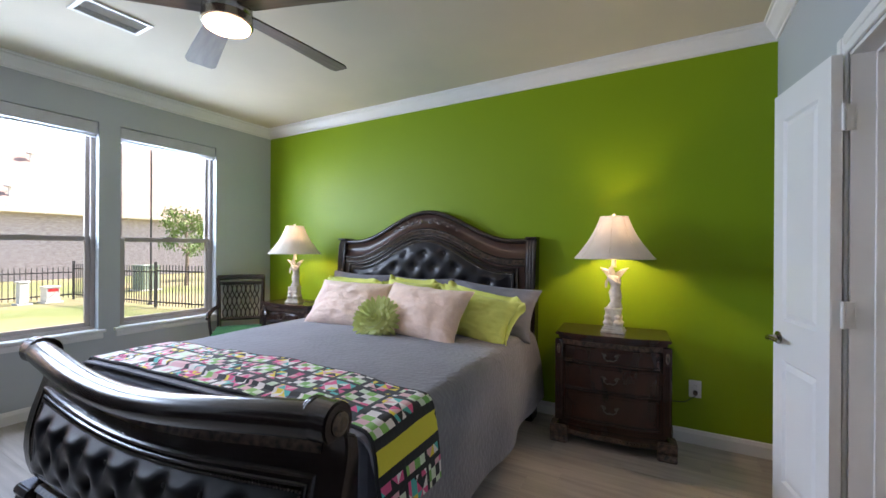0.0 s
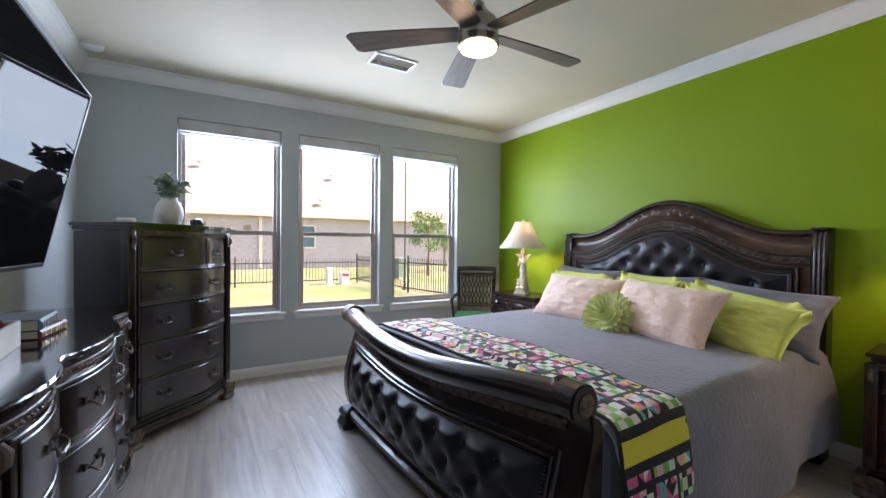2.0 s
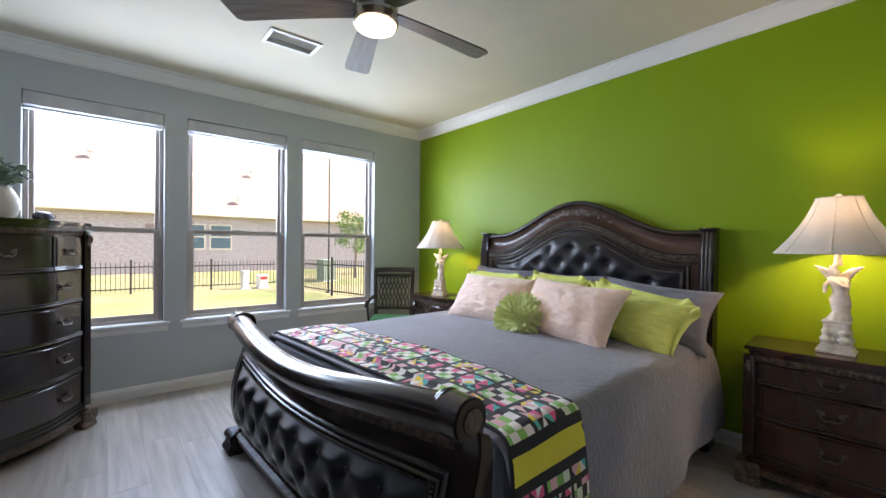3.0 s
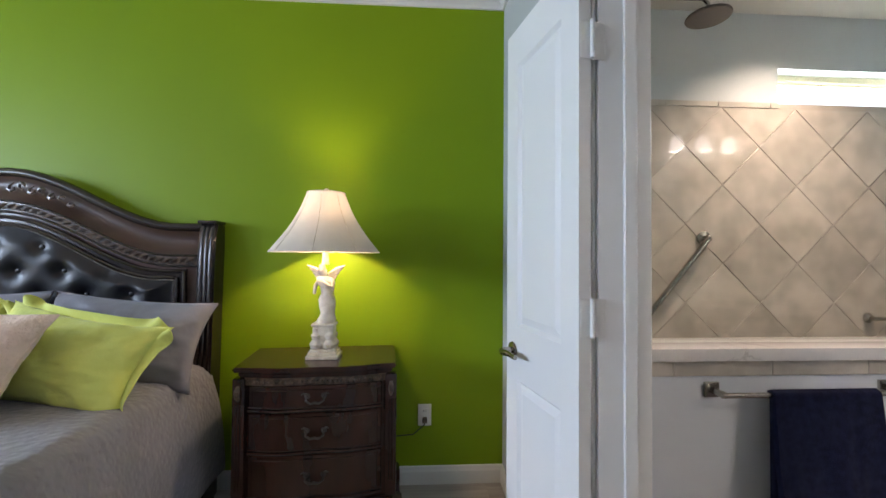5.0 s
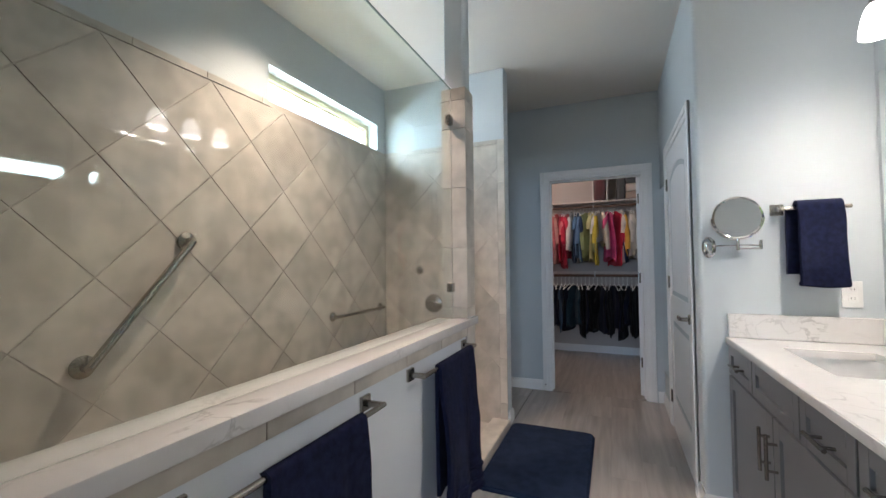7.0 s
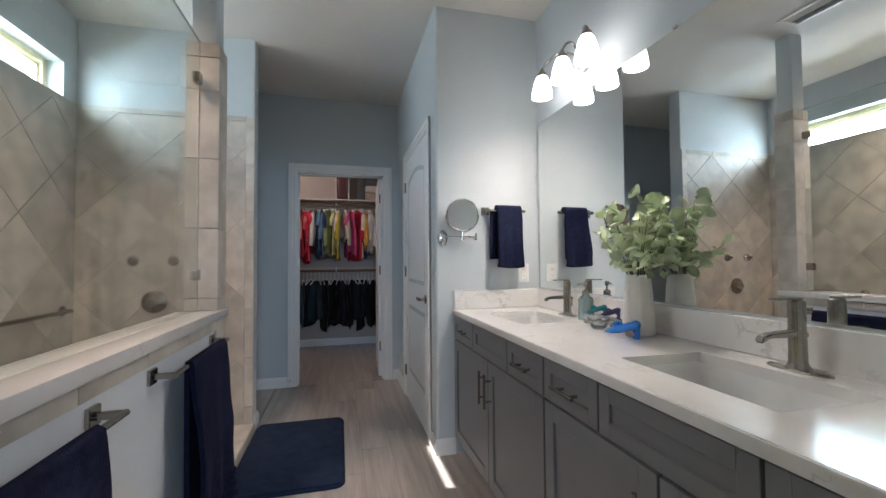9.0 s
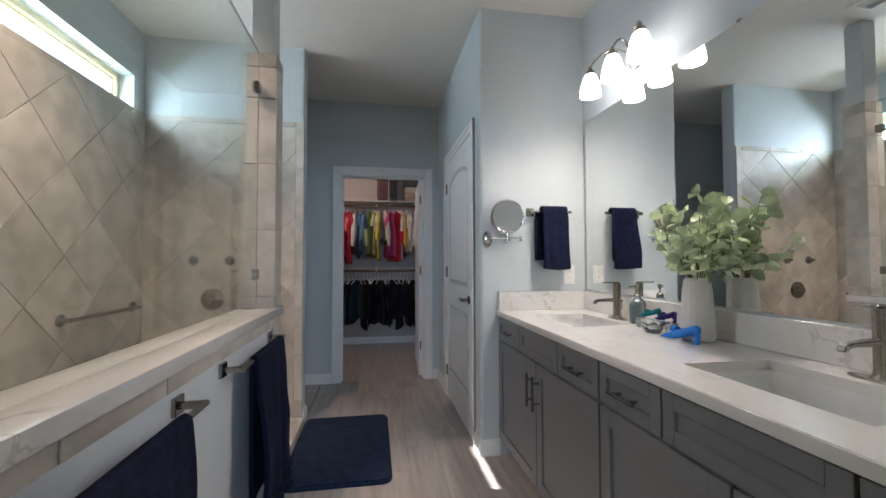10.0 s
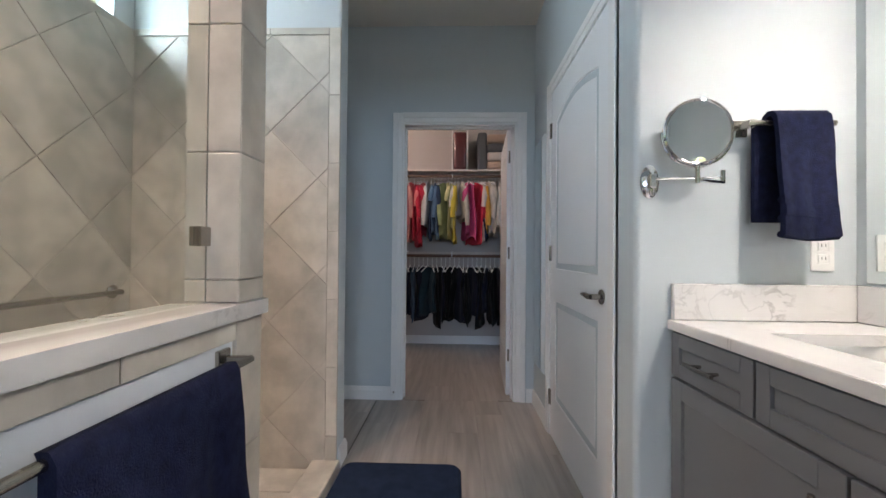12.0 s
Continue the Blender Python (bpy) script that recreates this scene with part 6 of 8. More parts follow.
def leaf_mesh(ln, wd, cup=0.12, n=7):
    return grid_surface(n, 4, lambda u, v: (ln * u, (v - 0.5) * wd * math.sin(math.pi * (0.06 + 0.90 * u)) ** 0.6, cup * ln * (u * u) * -0.6 + cup * wd * abs(2 * v - 1)), thick=0.0008)


va = thing("potted_plant", "cream ceramic vase of soft grey-green leaves on the chest", "plant", "", CH @ Matrix.Translation((0.015, -0.27, 0)) @ Matrix.Scale(1.22, 4))
part("vase", lathe([(0.0, 0), (0.045, 0), (0.062, 0.02), (0.074, 0.06), (0.070, 0.10), (0.052, 0.135), (0.042, 0.150), (0.046, 0.158), (0.040, 0.158), (0.036, 0.15), (0.0, 0.14)], 24), M_CREAM, va, "cream ceramic vase", True)
rr = random.Random(21)
lm = None
for k in range(16):
    a, tilt = rr.uniform(0, 6.28), rr.uniform(0.1, 0.9)
    tip = Vector((math.cos(a) * math.sin(tilt), math.sin(a) * math.sin(tilt), math.cos(tilt) * 0.9)) * rr.uniform(0.11, 0.17) + Vector((0, 0, 0.15))
    part("stem", tube([(0, 0, 0.12), tuple(tip * 0.5 + Vector((0, 0, 0.09))), tuple(tip)], 0.002, 5), M_SAGE, va, "", True)
    for j in range(7):
        if lm is None:
            o = part("leaf", leaf_mesh(0.055, 0.036), M_SAGE, va, "", True, 80)
            lm = o.data
        else:
            o = new("leaf", lm)
            o.parent = va
        o.matrix_basis = Matrix.Translation(Vector((0, 0, 0.13)) + (tip - Vector((0, 0, 0.13))) * (0.35 + 0.1 * j)) @ Euler((rr.uniform(-0.5, 0.5), rr.uniform(-0.9, 0.4), rr.uniform(0, 6.28))).to_matrix().to_4x4() @ Matrix.Scale(rr.uniform(0.8, 1.25), 4)
sp = thing("speaker", "small black oval speaker on the chest", "speaker", "", CH @ Matrix.Translation((0.28, -0.27, 0)))
part("body", grid_surface(28, 14, lambda u, v: (0.062 * math.cos(2 * math.pi * u) * math.sin(math.pi * v) ** 0.6, 0.040 * math.sin(2 * math.pi * u) * math.sin(math.pi * v) ** 0.6, 0.032 - 0.032 * math.cos(math.pi * v))), M_BLACK, sp, "", True, 80)
part("ring", tube([(0.050 * math.cos(2 * math.pi * k / 24), -0.030, 0.034 + 0.022 * math.sin(2 * math.pi * k / 24)) for k in range(24)], 0.003, 6, closed=True), M_PEWTER, sp, "", True)
wd = thing("white_disc_device", "small round white plastic device on the chest", "device", "", CH @ Matrix.Translation((-0.22, -0.16, 0)))
part("body", lathe([(0.0, 0), (0.050, 0.0), (0.054, 0.006), (0.054, 0.030), (0.048, 0.036), (0.0, 0.037)], 28), M_PLASTIC, wd, "", True)
part("grille", lathe([(0.0, 0.0372), (0.044, 0.0372), (0.042, 0.039), (0.0, 0.039)], 28), M_CREAM, wd, "", True)

# things on the dresser
M_BOOKBLUE = shader("blue_grey_book_cloth", (0.10, 0.14, 0.16), 0.5)
M_BOOKRED = shader("red_brown_leather_book", (0.16, 0.035, 0.02), 0.4, bump=0.3)
M_PAPER = shader("page_edges", (0.70, 0.64, 0.50), 0.9, bump=0.4, bump_scale=400)
M_GOLD = shader("worn_gilt", (0.55, 0.38, 0.16), 0.35, 1.0)
M_SILVER = shader("silver_foil", (0.60, 0.62, 0.62), 0.3, 1.0)


def book(z, w, d, h, mat, foil, turn, label, x, y):
    """Book lying flat, spine to +y."""
    b = thing("book", label, "book", "books", pose(x, y, z, 0, 0, turn))
    part("cover", bx(-w / 2, -d / 2, 0, w / 2, d / 2, 0.004, bevel=0.001), mat, b)
    part("cover", bx(-w / 2, -d / 2, h - 0.004, w / 2, d / 2, h, bevel=0.001), mat, b)
    part("spine", prism([(d / 2, 0.0), (d / 2 + 0.008, h * 0.25), (d / 2 + 0.009, h * 0.5), (d / 2 + 0.008, h * 0.75), (d / 2, h), (d / 2 - 0.004, h), (d / 2 - 0.004, 0)], "x", -w / 2, w / 2), mat, b)
    part("page_block", bx(-w / 2 + 0.004, -d / 2 + 0.004, 0.0042, w / 2 - 0.004, d / 2 - 0.005, h - 0.0042), M_PAPER, b)
    for k in range(5):
        part("foil_band", bx(-w / 2 + 0.02 + k * (w - 0.05) / 4, d / 2 + 0.0086, h * 0.2, -w / 2 + 0.032 + k * (w - 0.05) / 4, d / 2 + 0.0105, h * 0.8), foil, b)
    return b


book(0.934, 0.235, 0.17, 0.032, M_BOOKRED, M_GOLD, -4, "red-brown leather book with gilt spine lying flat", 2.05, -3.87)
book(0.9665, 0.235, 0.17, 0.040, M_BOOKBLUE, M_SILVER, 3, "blue-grey book with silver spine lying on another", 2.075, -3.88)
pn = single("pen", tube([(1.93, -3.80, 0.938), (1.80, -3.83, 0.938)], [0.004, 0.003], 8), M_NICKEL, "slim metal pen on the dresser", "pen", smooth=True)
pb = thing("planter_box", "white box planter of small red and green succulents", "planter", "", pose(2.42, -3.86, 0.934, 0, 0, 4))
bm = bmesh.new()
for q in ((-0.16, -0.055, 0.16, -0.047), (-0.16, 0.047, 0.16, 0.055), (-0.16, -0.047, -0.152, 0.047), (0.152, -0.047, 0.16, 0.047)):
    box(bm, q[0], q[1], 0, q[2], q[3], 0.085)
box(bm, -0.152, -0.047, 0, 0.152, 0.047, 0.06)
part("box", bm, M_PLASTIC, pb)
M_SUCC = (M_LEAF_S := shader("succulent_green", (0.16, 0.28, 0.08), 0.6, per_object=0.3), shader("succulent_red", (0.42, 0.06, 0.08), 0.6, per_object=0.2))
for k in range(9):
    mat = M_SUCC[k % 2]
    bm = bmesh.new()
    for j in range(12):
        lf = grid_surface(5, 4, lambda u, v: (0.034 * u, (v - 0.5) * 0.016 * math.sin(math.pi * (0.1 + 0.85 * u)), 0.0), thick=0.003)
        merge(bm, lf, Matrix.Rotation(j * 2.4, 4, "Z") @ Matrix.Rotation(radians(-70 + j * 5), 4, "Y"))
    o = part("succulent", bm, mat, pb, "", True)
    o.location = (-0.13 + 0.033 * k, 0.015 * math.sin(k * 2.1), 0.066)

# ---- bathroom fittings ----
VF = -2.165
CT = 0.868


def bar_pull(parent, c, length, vertical):
    """Slim bar pull on two posts, standing off the front towards +y."""
    x, y, z = c
    e = Vector((0, 0, 1)) if vertical else Vector((1, 0, 0))
    a, b = Vector(c) - e * length / 2, Vector(c) + e * length / 2
    h = part("handle", tube([a + Vector((0, 0.032, 0)), b + Vector((0, 0.032, 0))], 0.006, 10), M_NICKEL, parent, "brushed nickel bar pull", True)
    for p in (a + e * length * 0.2, b - e * length * 0.2):
        part("post", tube([p, p + Vector((0, 0.032, 0))], 0.005, 8), M_NICKEL, h, "", True)


def shaker(parent, name, x0, x1, z0, z1, rail=0.055):
    fr = part(name, bx(x0 + rail - 0.002, VF + 0.002, z0 + rail - 0.002, x1 - rail + 0.002, VF + 0.010, z1 - rail + 0.002), M_CAB, parent)
    for q in ((x0, x0 + rail, z0, z1), (x1 - rail, x1, z0, z1), (x0 + rail, x1 - rail, z0, z0 + rail), (x0 + rail, x1 - rail, z1 - rail, z1)):
        part("rail", bx(q[0], VF + 0.002, q[2], q[1], VF + 0.020, q[3], bevel=0.0012), M_CAB, fr)
    return fr


def vanity_unit(x0, x1, d1, d2, split, label):
    ob = thing("vanity_cabinet", label, "cabinet", "vanity cabinets")
    part("body", bx(x0, VAN_S + 0.02, 0.10, x1, VF, 0.685), M_CAB, ob)
    part("face_rail", bx(x0, VF - 0.02, 0.6852, x1, VF, CT - 0.0305), M_CAB, ob)
    part("toe_kick", bx(x0, VAN_S + 0.02, 0.0, x1, VF - 0.065, 0.0995), M_CAB, ob, "recessed dark toe kick")
    g = 0.004
    for a, b, pull in ((d1, x1, True), (d2, d1, False), (x0, d2, True)):
        dr = shaker(ob, "drawer" if pull else "false_front", a + g, b - g, 0.699, 0.832, 0.042)
        if pull:
            bar_pull(dr, ((a + b) / 2, VF + 0.012, 0.758), 0.125, False)
    for a, b, side in ((split, x1, -1), (x0, split, 1)):
        dr = shaker(ob, "door", a + g, b - g, 0.108, 0.689)
        bar_pull(dr, ((split + g + 0.032) if side < 0 else (split - g - 0.032), VF + 0.020, 0.56), 0.155, True)
    return ob


vanity_unit(5.916, 7.035, 6.678, 6.228, 6.457, "dark grey shaker vanity cabinet with two doors and drawers")
vanity_unit(4.872, 5.913, 5.612, 5.172, 5.402, "dark grey shaker vanity cabinet under the second basin")

# countertop with two basin openings
S1, S2 = (6.372, 6.822, -2.585, -2.290), (5.245, 5.705, -2.585, -2.290)
ct = bmesh.new()
z0, z1, yb, yf = CT - 0.030, CT, VAN_S + 0.001, -2.142
for a, b in ((4.832, S2[0]), (S2[1], S1[0]), (S1[1], 7.039)):
    box(ct, a, yb, z0, b, yf, z1)
for s in (S1, S2):
    box(ct, s[0], yb, z0, s[1], s[2], z1)
    box(ct, s[0], s[3], z0, s[1], yf, z1)
bmesh.ops.remove_doubles(ct, verts=ct.verts, dist=0.0005)
counter = single("vanity_countertop", ct, M_QUARTZ, "white veined quartz vanity countertop", "countertop")
part("front_edge", bx(4.832, yf, z0, 7.039, yf + 0.006, z1 - 0.0005, bevel=0.0025, seg=2), M_QUARTZ, counter, "eased quartz front edge", True)
single("backsplash", bx(4.832, VAN_S + 0.001, CT + 0.0005, 7.019, VAN_S + 0.021, CT + 0.115, bevel=0.003), M_QUARTZ, "white veined quartz backsplash behind the vanity", "backsplash", smooth=True)
single("backsplash", bx(7.0195, VAN_S + 0.001, CT + 0.0005, 7.0395, -2.146, CT + 0.115, bevel=0.003), M_QUARTZ, "white veined quartz splash on the side wall", "backsplash", smooth=True)


def basin(s):
    ob = thing("sink_basin", "white undermount porcelain basin in the countertop", "sink", "sinks", pose((s[0] + s[1]) / 2, (s[2] + s[3]) / 2, CT - 0.031))
    w, d = (s[1] - s[0]) / 2 + 0.012, (s[3] - s[2]) / 2 + 0.012

    def bowl(u, v):
        t = 2 * math.pi * u
        p = 0.28
        k = 1.0 if v < 0.12 else 1 - 0.55 * ((v - 0.12) / 0.88) ** 3.0
        sx, sy = math.copysign(abs(math.cos(t)) ** p, math.cos(t)), math.copysign(abs(math.sin(t)) ** p, math.sin(t))
        if v > 0.93:
            k *= (1 - v) / 0.07
        return (sx * w * k, sy * d * k, -0.135 * (1 - (1 - min(1, v)) ** 2.2))
    part("bowl", grid_surface(72, 22, bowl), M_PORCELAIN, ob, "", True, 80)
    part("drain", lathe([(0.0, -0.134), (0.022, -0.134), (0.024, -0.130), (0.018, -0.128), (0.0, -0.127)], 20), M_NICKEL, ob, "", True)
    return ob


basin(S1)
basin(S2)


def faucet(x, y, label):
    ob = thing("faucet", label, "faucet", "faucets", pose(x, y, CT + 0.0005))
    part("base_plate", lathe([(0.0, 0.0), (0.080, 0.0), (0.080, 0.004), (0.074, 0.007), (0.0, 0.007)], 32, squash=0.36), M_NICKEL, ob, "", True)
    part("body", lathe([(0.0, 0.007), (0.030, 0.007), (0.024, 0.014), (0.0205, 0.024), (0.0195, 0.150), (0.0, 0.150)], 24), M_NICKEL, ob, "", True)
    part("neck_ring", lathe([(0.0, 0.1505), (0.0205, 0.1505), (0.0205, 0.156), (0.0, 0.156)], 24), M_NICKEL, ob, "", True)
    part("cap", lathe([(0.0, 0.1565), (0.0195, 0.1565), (0.0195, 0.182), (0.016, 0.185), (0.0, 0.185)], 24), M_NICKEL, ob, "", True)
    part("lever", bx(-0.011, -0.012, 0.1855, 0.011, 0.082, 0.192, bevel=0.003, seg=2), M_NICKEL, ob, "", True)
    sp = prism([(0.012, 0.108), (0.10, 0.104), (0.125, 0.098), (0.134, 0.080), (0.124, 0.078), (0.114, 0.088), (0.095, 0.091), (0.012, 0.088)], "x", -0.0125, 0.0125, bevel=0.004, seg=2)
    part("spout", sp, M_NICKEL, ob, "", True, 30)
    part("lift_rod", lathe([(0.0, 0.05), (0.003, 0.05), (0.003, 0.085), (0.007, 0.088), (0.007, 0.098), (0.0, 0.10)], 10, cx=0.0, cy=-0.028), M_NICKEL, ob, "", True)
    return ob


faucet(6.585, -2.648, "brushed nickel single-lever faucet at the basin")
faucet(5.455, -2.640, "brushed nickel single-lever faucet at the second basin")

mir = thing("vanity_mirror", "large frameless wall mirror above the vanity", "mirror")
part("glass", bx(4.90, VAN_S + 0.001, 0.992, 7.003, VAN_S + 0.007, 2.047, bevel=0.001), M_MIRROR, mir)
for cx in (5.9, 6.55):
    part("clip", bx(cx - 0.008, VAN_S + 0.0005, 2.0475, cx + 0.008, VAN_S + 0.010, 2.058), M_CHROME, mir)

# three-light vanity fixture
vl = thing("vanity_light", "nickel three-light bath fixture with lit opal glass bells", "wall light")
part("back_plate", lathe([(0.0, 0.0), (0.062, 0.0), (0.060, 0.012), (0.045, 0.022), (0.0, 0.024)], 28), M_NICKEL, vl, "", True).matrix_basis = Matrix.Translation((6.485, VAN_S, 2.215)) @ Matrix.Rotation(radians(-90), 4, "X")
for k, vx in enumerate((6.70, 6.485, 6.27)):
    pts = [(6.485, VAN_S + 0.022, 2.215)]
    for t in [j / 10 for j in range(1, 11)]:
        pts.append((6.485 + (vx - 6.485) * t, VAN_S + 0.03 + 0.11 * t, 2.215 + 0.075 * math.sin(math.pi * min(1, t * 0.92)) + 0.012 * t))
    pts.append((vx, VAN_S + 0.14, 2.205))
    part("arm", tube(pts, 0.0065, 8), M_NICKEL, vl, "", True)
    part("socket_cup", lathe([(0.0, 2.255), (0.008, 2.25), (0.012, 2.235), (0.024, 2.222), (0.026, 2.196), (0.0, 2.196)], 18, cx=vx, cy=-2.58), M_NICKEL, vl, "", True)
    sh = bmesh.new()
    n = 28
    prof = [(0.026, 2.205), (0.036, 2.190), (0.047, 2.155), (0.055, 2.115), (0.057, 2.085), (0.054, 2.085), (0.052, 2.115), (0.044, 2.155), (0.033, 2.188), (0.022, 2.2)]
    rows = [[sh.verts.new((vx + r * math.cos(2 * math.pi * j / n), -2.58 + r * math.sin(2 * math.pi * j / n), z)) for j in range(n)] for r, z in prof]
    for p, q in zip(rows, rows[1:]):
        for j in range(n):
            sh.faces.new((p[j], p[(j + 1) % n], q[(j + 1) % n], q[j]))
    part("glass_shade", sh, M_BULBGLASS, vl, "glowing opal glass bell", True, 60)

# recessed shower light and bath vent
rl = thing("recessed_light", "round recessed ceiling light in the shower", "ceiling light", "", pose(6.385, -0.27, CEIL_BATH))
part("trim_ring", lathe([(0.058, -0.0005), (0.082, -0.0005), (0.080, -0.006), (0.060, -0.004)], 28), M_PLASTIC, rl, "", True)
part("lens", lathe([(0.0, -0.0006), (0.058, -0.0006), (0.058, -0.003), (0.0, -0.004)], 28), M_BULBGLASS, rl, "glowing lens", True)
bv = thing("ceiling_vent", "white metal ceiling air vent in the bathroom", "vent", "ceiling vents", pose(6.5, -1.05, CEIL_BATH, 0, 0, 90))
vent_parts(bv, 0.09, 0.16)

# towel bars on the low wall, with towels
TB = 0.806
b1 = wall_post_bar("towel_bar", (5.169, HALF_S, TB), (5.773, HALF_S, TB), (0, -1, 0), "brushed nickel towel bar with square plates", "towel bar", "towel bars", r=0.0085, stand=0.068)
b2 = wall_post_bar("towel_bar", (6.081, HALF_S, TB + 0.008), (6.680, HALF_S, TB + 0.008), (0, -1, 0), "brushed nickel towel bar with square plates", "towel bar", "towel bars", r=0.0085, stand=0.068)


def hung_towel(name, label, along, a0, a1, off, z, front, back, outward, seed, group, slip=0.012):
    """Towel folded over a bar. along: 'x' or 'y'; off: the bar's place on the other axis; outward: sign to the room."""
    L = front + back + 0.05

    def f(u, v):
        s = u * L
        t = a0 + (a1 - a0) * v
        w = 0.020 * noise.noise(Vector((t * 9, s * 1.5, seed))) + 0.009 * math.sin(t * 31 + seed + 1.5 * noise.noise(Vector((s * 3, t * 4, seed)))) + 0.006 * noise.noise(Vector((t * 22, s * 6, seed)))
        if s < back:
            o, zz = -0.018, z - (back - s)
            o += w * (back - s) * 0.6
            t += slip
        elif s < back + 0.05:
            q = (s - back) / 0.05 * math.pi
            o, zz = -0.018 * math.cos(q), z + 0.018 * math.sin(q)
        else:
            d = s - back - 0.05
            o, zz = 0.018 + 0.022 * min(1, d * 3) + w * min(1.0, d * 4), z - d - 0.012 * noise.noise(Vector((t * 7, seed, 2))) * min(1.0, d * 3)
            t += (0.03 * d) * (2 * v - 1) + 0.008 * noise.noise(Vector((d * 7, v * 3, seed)))
        if along == "x":
            return (t, off + outward * o, zz)
        return (off + outward * o, t, zz)
    ob = thing(name, label, "towel", group)
    part("cloth", grid_surface(70, 40, f, thick=0.016), M_NAVY, ob, "", True, 80)
    zb = z - front + 0.07
    bands = lambda u, v: f((back + 0.05 + (front - 0.09 + 0.03 * u)) / L, v)
    sh = grid_surface(4, 40, bands, thick=0.019)
    part("woven_band", sh, M_NAVY, ob, "flat woven band across the towel", True, 80)
    for d in (front - 0.004, front - 0.050, front - 0.104):
        part("ridge", tube([f((back + 0.05 + d) / L, 0.01 + 0.98 * k / 24) for k in range(25)], 0.0105 if d > front - 0.01 else 0.0095, 8), M_NAVY, ob, "", True)
    return ob


hung_towel("bath_towel", "navy blue bath towel hanging over a nickel bar", "x", 5.315, 5.665, HALF_S - 0.068, TB, 0.62, 0.50, -1, 1.0, "navy towels")
hung_towel("bath_towel", "navy blue bath towel hanging over a nickel bar", "x", 6.200, 6.610, HALF_S - 0.068, TB + 0.008, 0.66, 0.52, -1, 4.0, "navy towels")

# hand towel, make-up mirror and outlet on the side wall
htb = thing("hand_towel_bar", "brushed nickel open-ended hand towel bar", "towel bar", "", pose(SIDE_X, -2.352, 1.472))
part("plate", bx(-0.012, -0.026, -0.026, 0.0, 0.026, 0.026, bevel=0.002), M_NICKEL, htb)
part("post", bx(-0.072, -0.010, -0.010, -0.0122, 0.010, 0.010, bevel=0.002), M_NICKEL, htb)
part("bar", tube([(-0.064, 0.012, 0), (-0.064, -0.245, 0)], 0.009, 12), M_NICKEL, htb, "", True)
hung_towel("hand_towel", "folded navy blue hand towel on a nickel bar", "y", -2.560, -2.402, SIDE_X - 0.064, 1.474, 0.345, 0.30, -1, 7.0, "navy towels", 0.028)
mm = thing("makeup_mirror", "round chrome make-up mirror on a folding wall arm", "mirror", "", pose(SIDE_X, -2.078, 1.304))
pl = lathe([(0.0, 0.0), (0.030, 0.0), (0.030, 0.004), (0.022, 0.009), (0.0, 0.010)], 24)
pl.transform(Matrix.Rotation(radians(-90), 4, "Y") @ Matrix.Diagonal((1.75, 1, 1, 1)))
part("wall_plate", pl, M_CHROME, mm, "", True)
part("bracket", bx(-0.030, -0.010, -0.022, -0.009, 0.010, 0.022, bevel=0.003), M_CHROME, mm)
part("arm", tube([(-0.025, -0.004, 0.006), (-0.048, -0.195, 0.006)], 0.0045, 8), M_CHROME, mm, "", True)
part("arm", tube([(-0.056, -0.197, -0.010), (-0.088, -0.100, -0.010)], 0.0045, 8), M_CHROME, mm, "", True)
part("joint", lathe([(0.0, -0.012), (0.007, -0.012), (0.007, 0.028), (0.0, 0.028)], 12, cx=-0.052, cy=-0.197), M_CHROME, mm, "", True)
part("neck", tube([(-0.088, -0.100, -0.018), (-0.088, -0.100, 0.034)], 0.007, 10), M_CHROME, mm, "", True)
tilt = Matrix.Translation((-0.088, -0.100, 0.134)) @ Matrix.Rotation(radians(-5), 4, "Z") @ Matrix.Rotation(radians(-94), 4, "Y")
d = lathe([(0.0, -0.006), (0.090, -0.006), (0.090, 0.006), (0.0, 0.006)], 40)
d.transform(tilt)
part("mirror_disc", d, M_MIRROR, mm, "", True)
rg = tube([(0.093 * math.cos(2 * math.pi * k / 48), 0.093 * math.sin(2 * math.pi * k / 48), 0.0) for k in range(48)], 0.0075, 8, closed=True)
rg.transform(tilt)
part("rim", rg, M_CHROME, mm, "", True)
yk = tube([(0.102 * math.cos(t), 0.102 * math.sin(t), 0.0) for t in [math.pi / 2 + math.pi * k / 24 for k in range(25)]], 0.0035, 6)
yk.transform(tilt)
part("yoke", yk, M_CHROME, mm, "", True)
outlet("wall_outlet", pose(SIDE_X, -2.612, 1.084, 0, 0, -90), "white duplex wall outlet beside the vanity mirror")

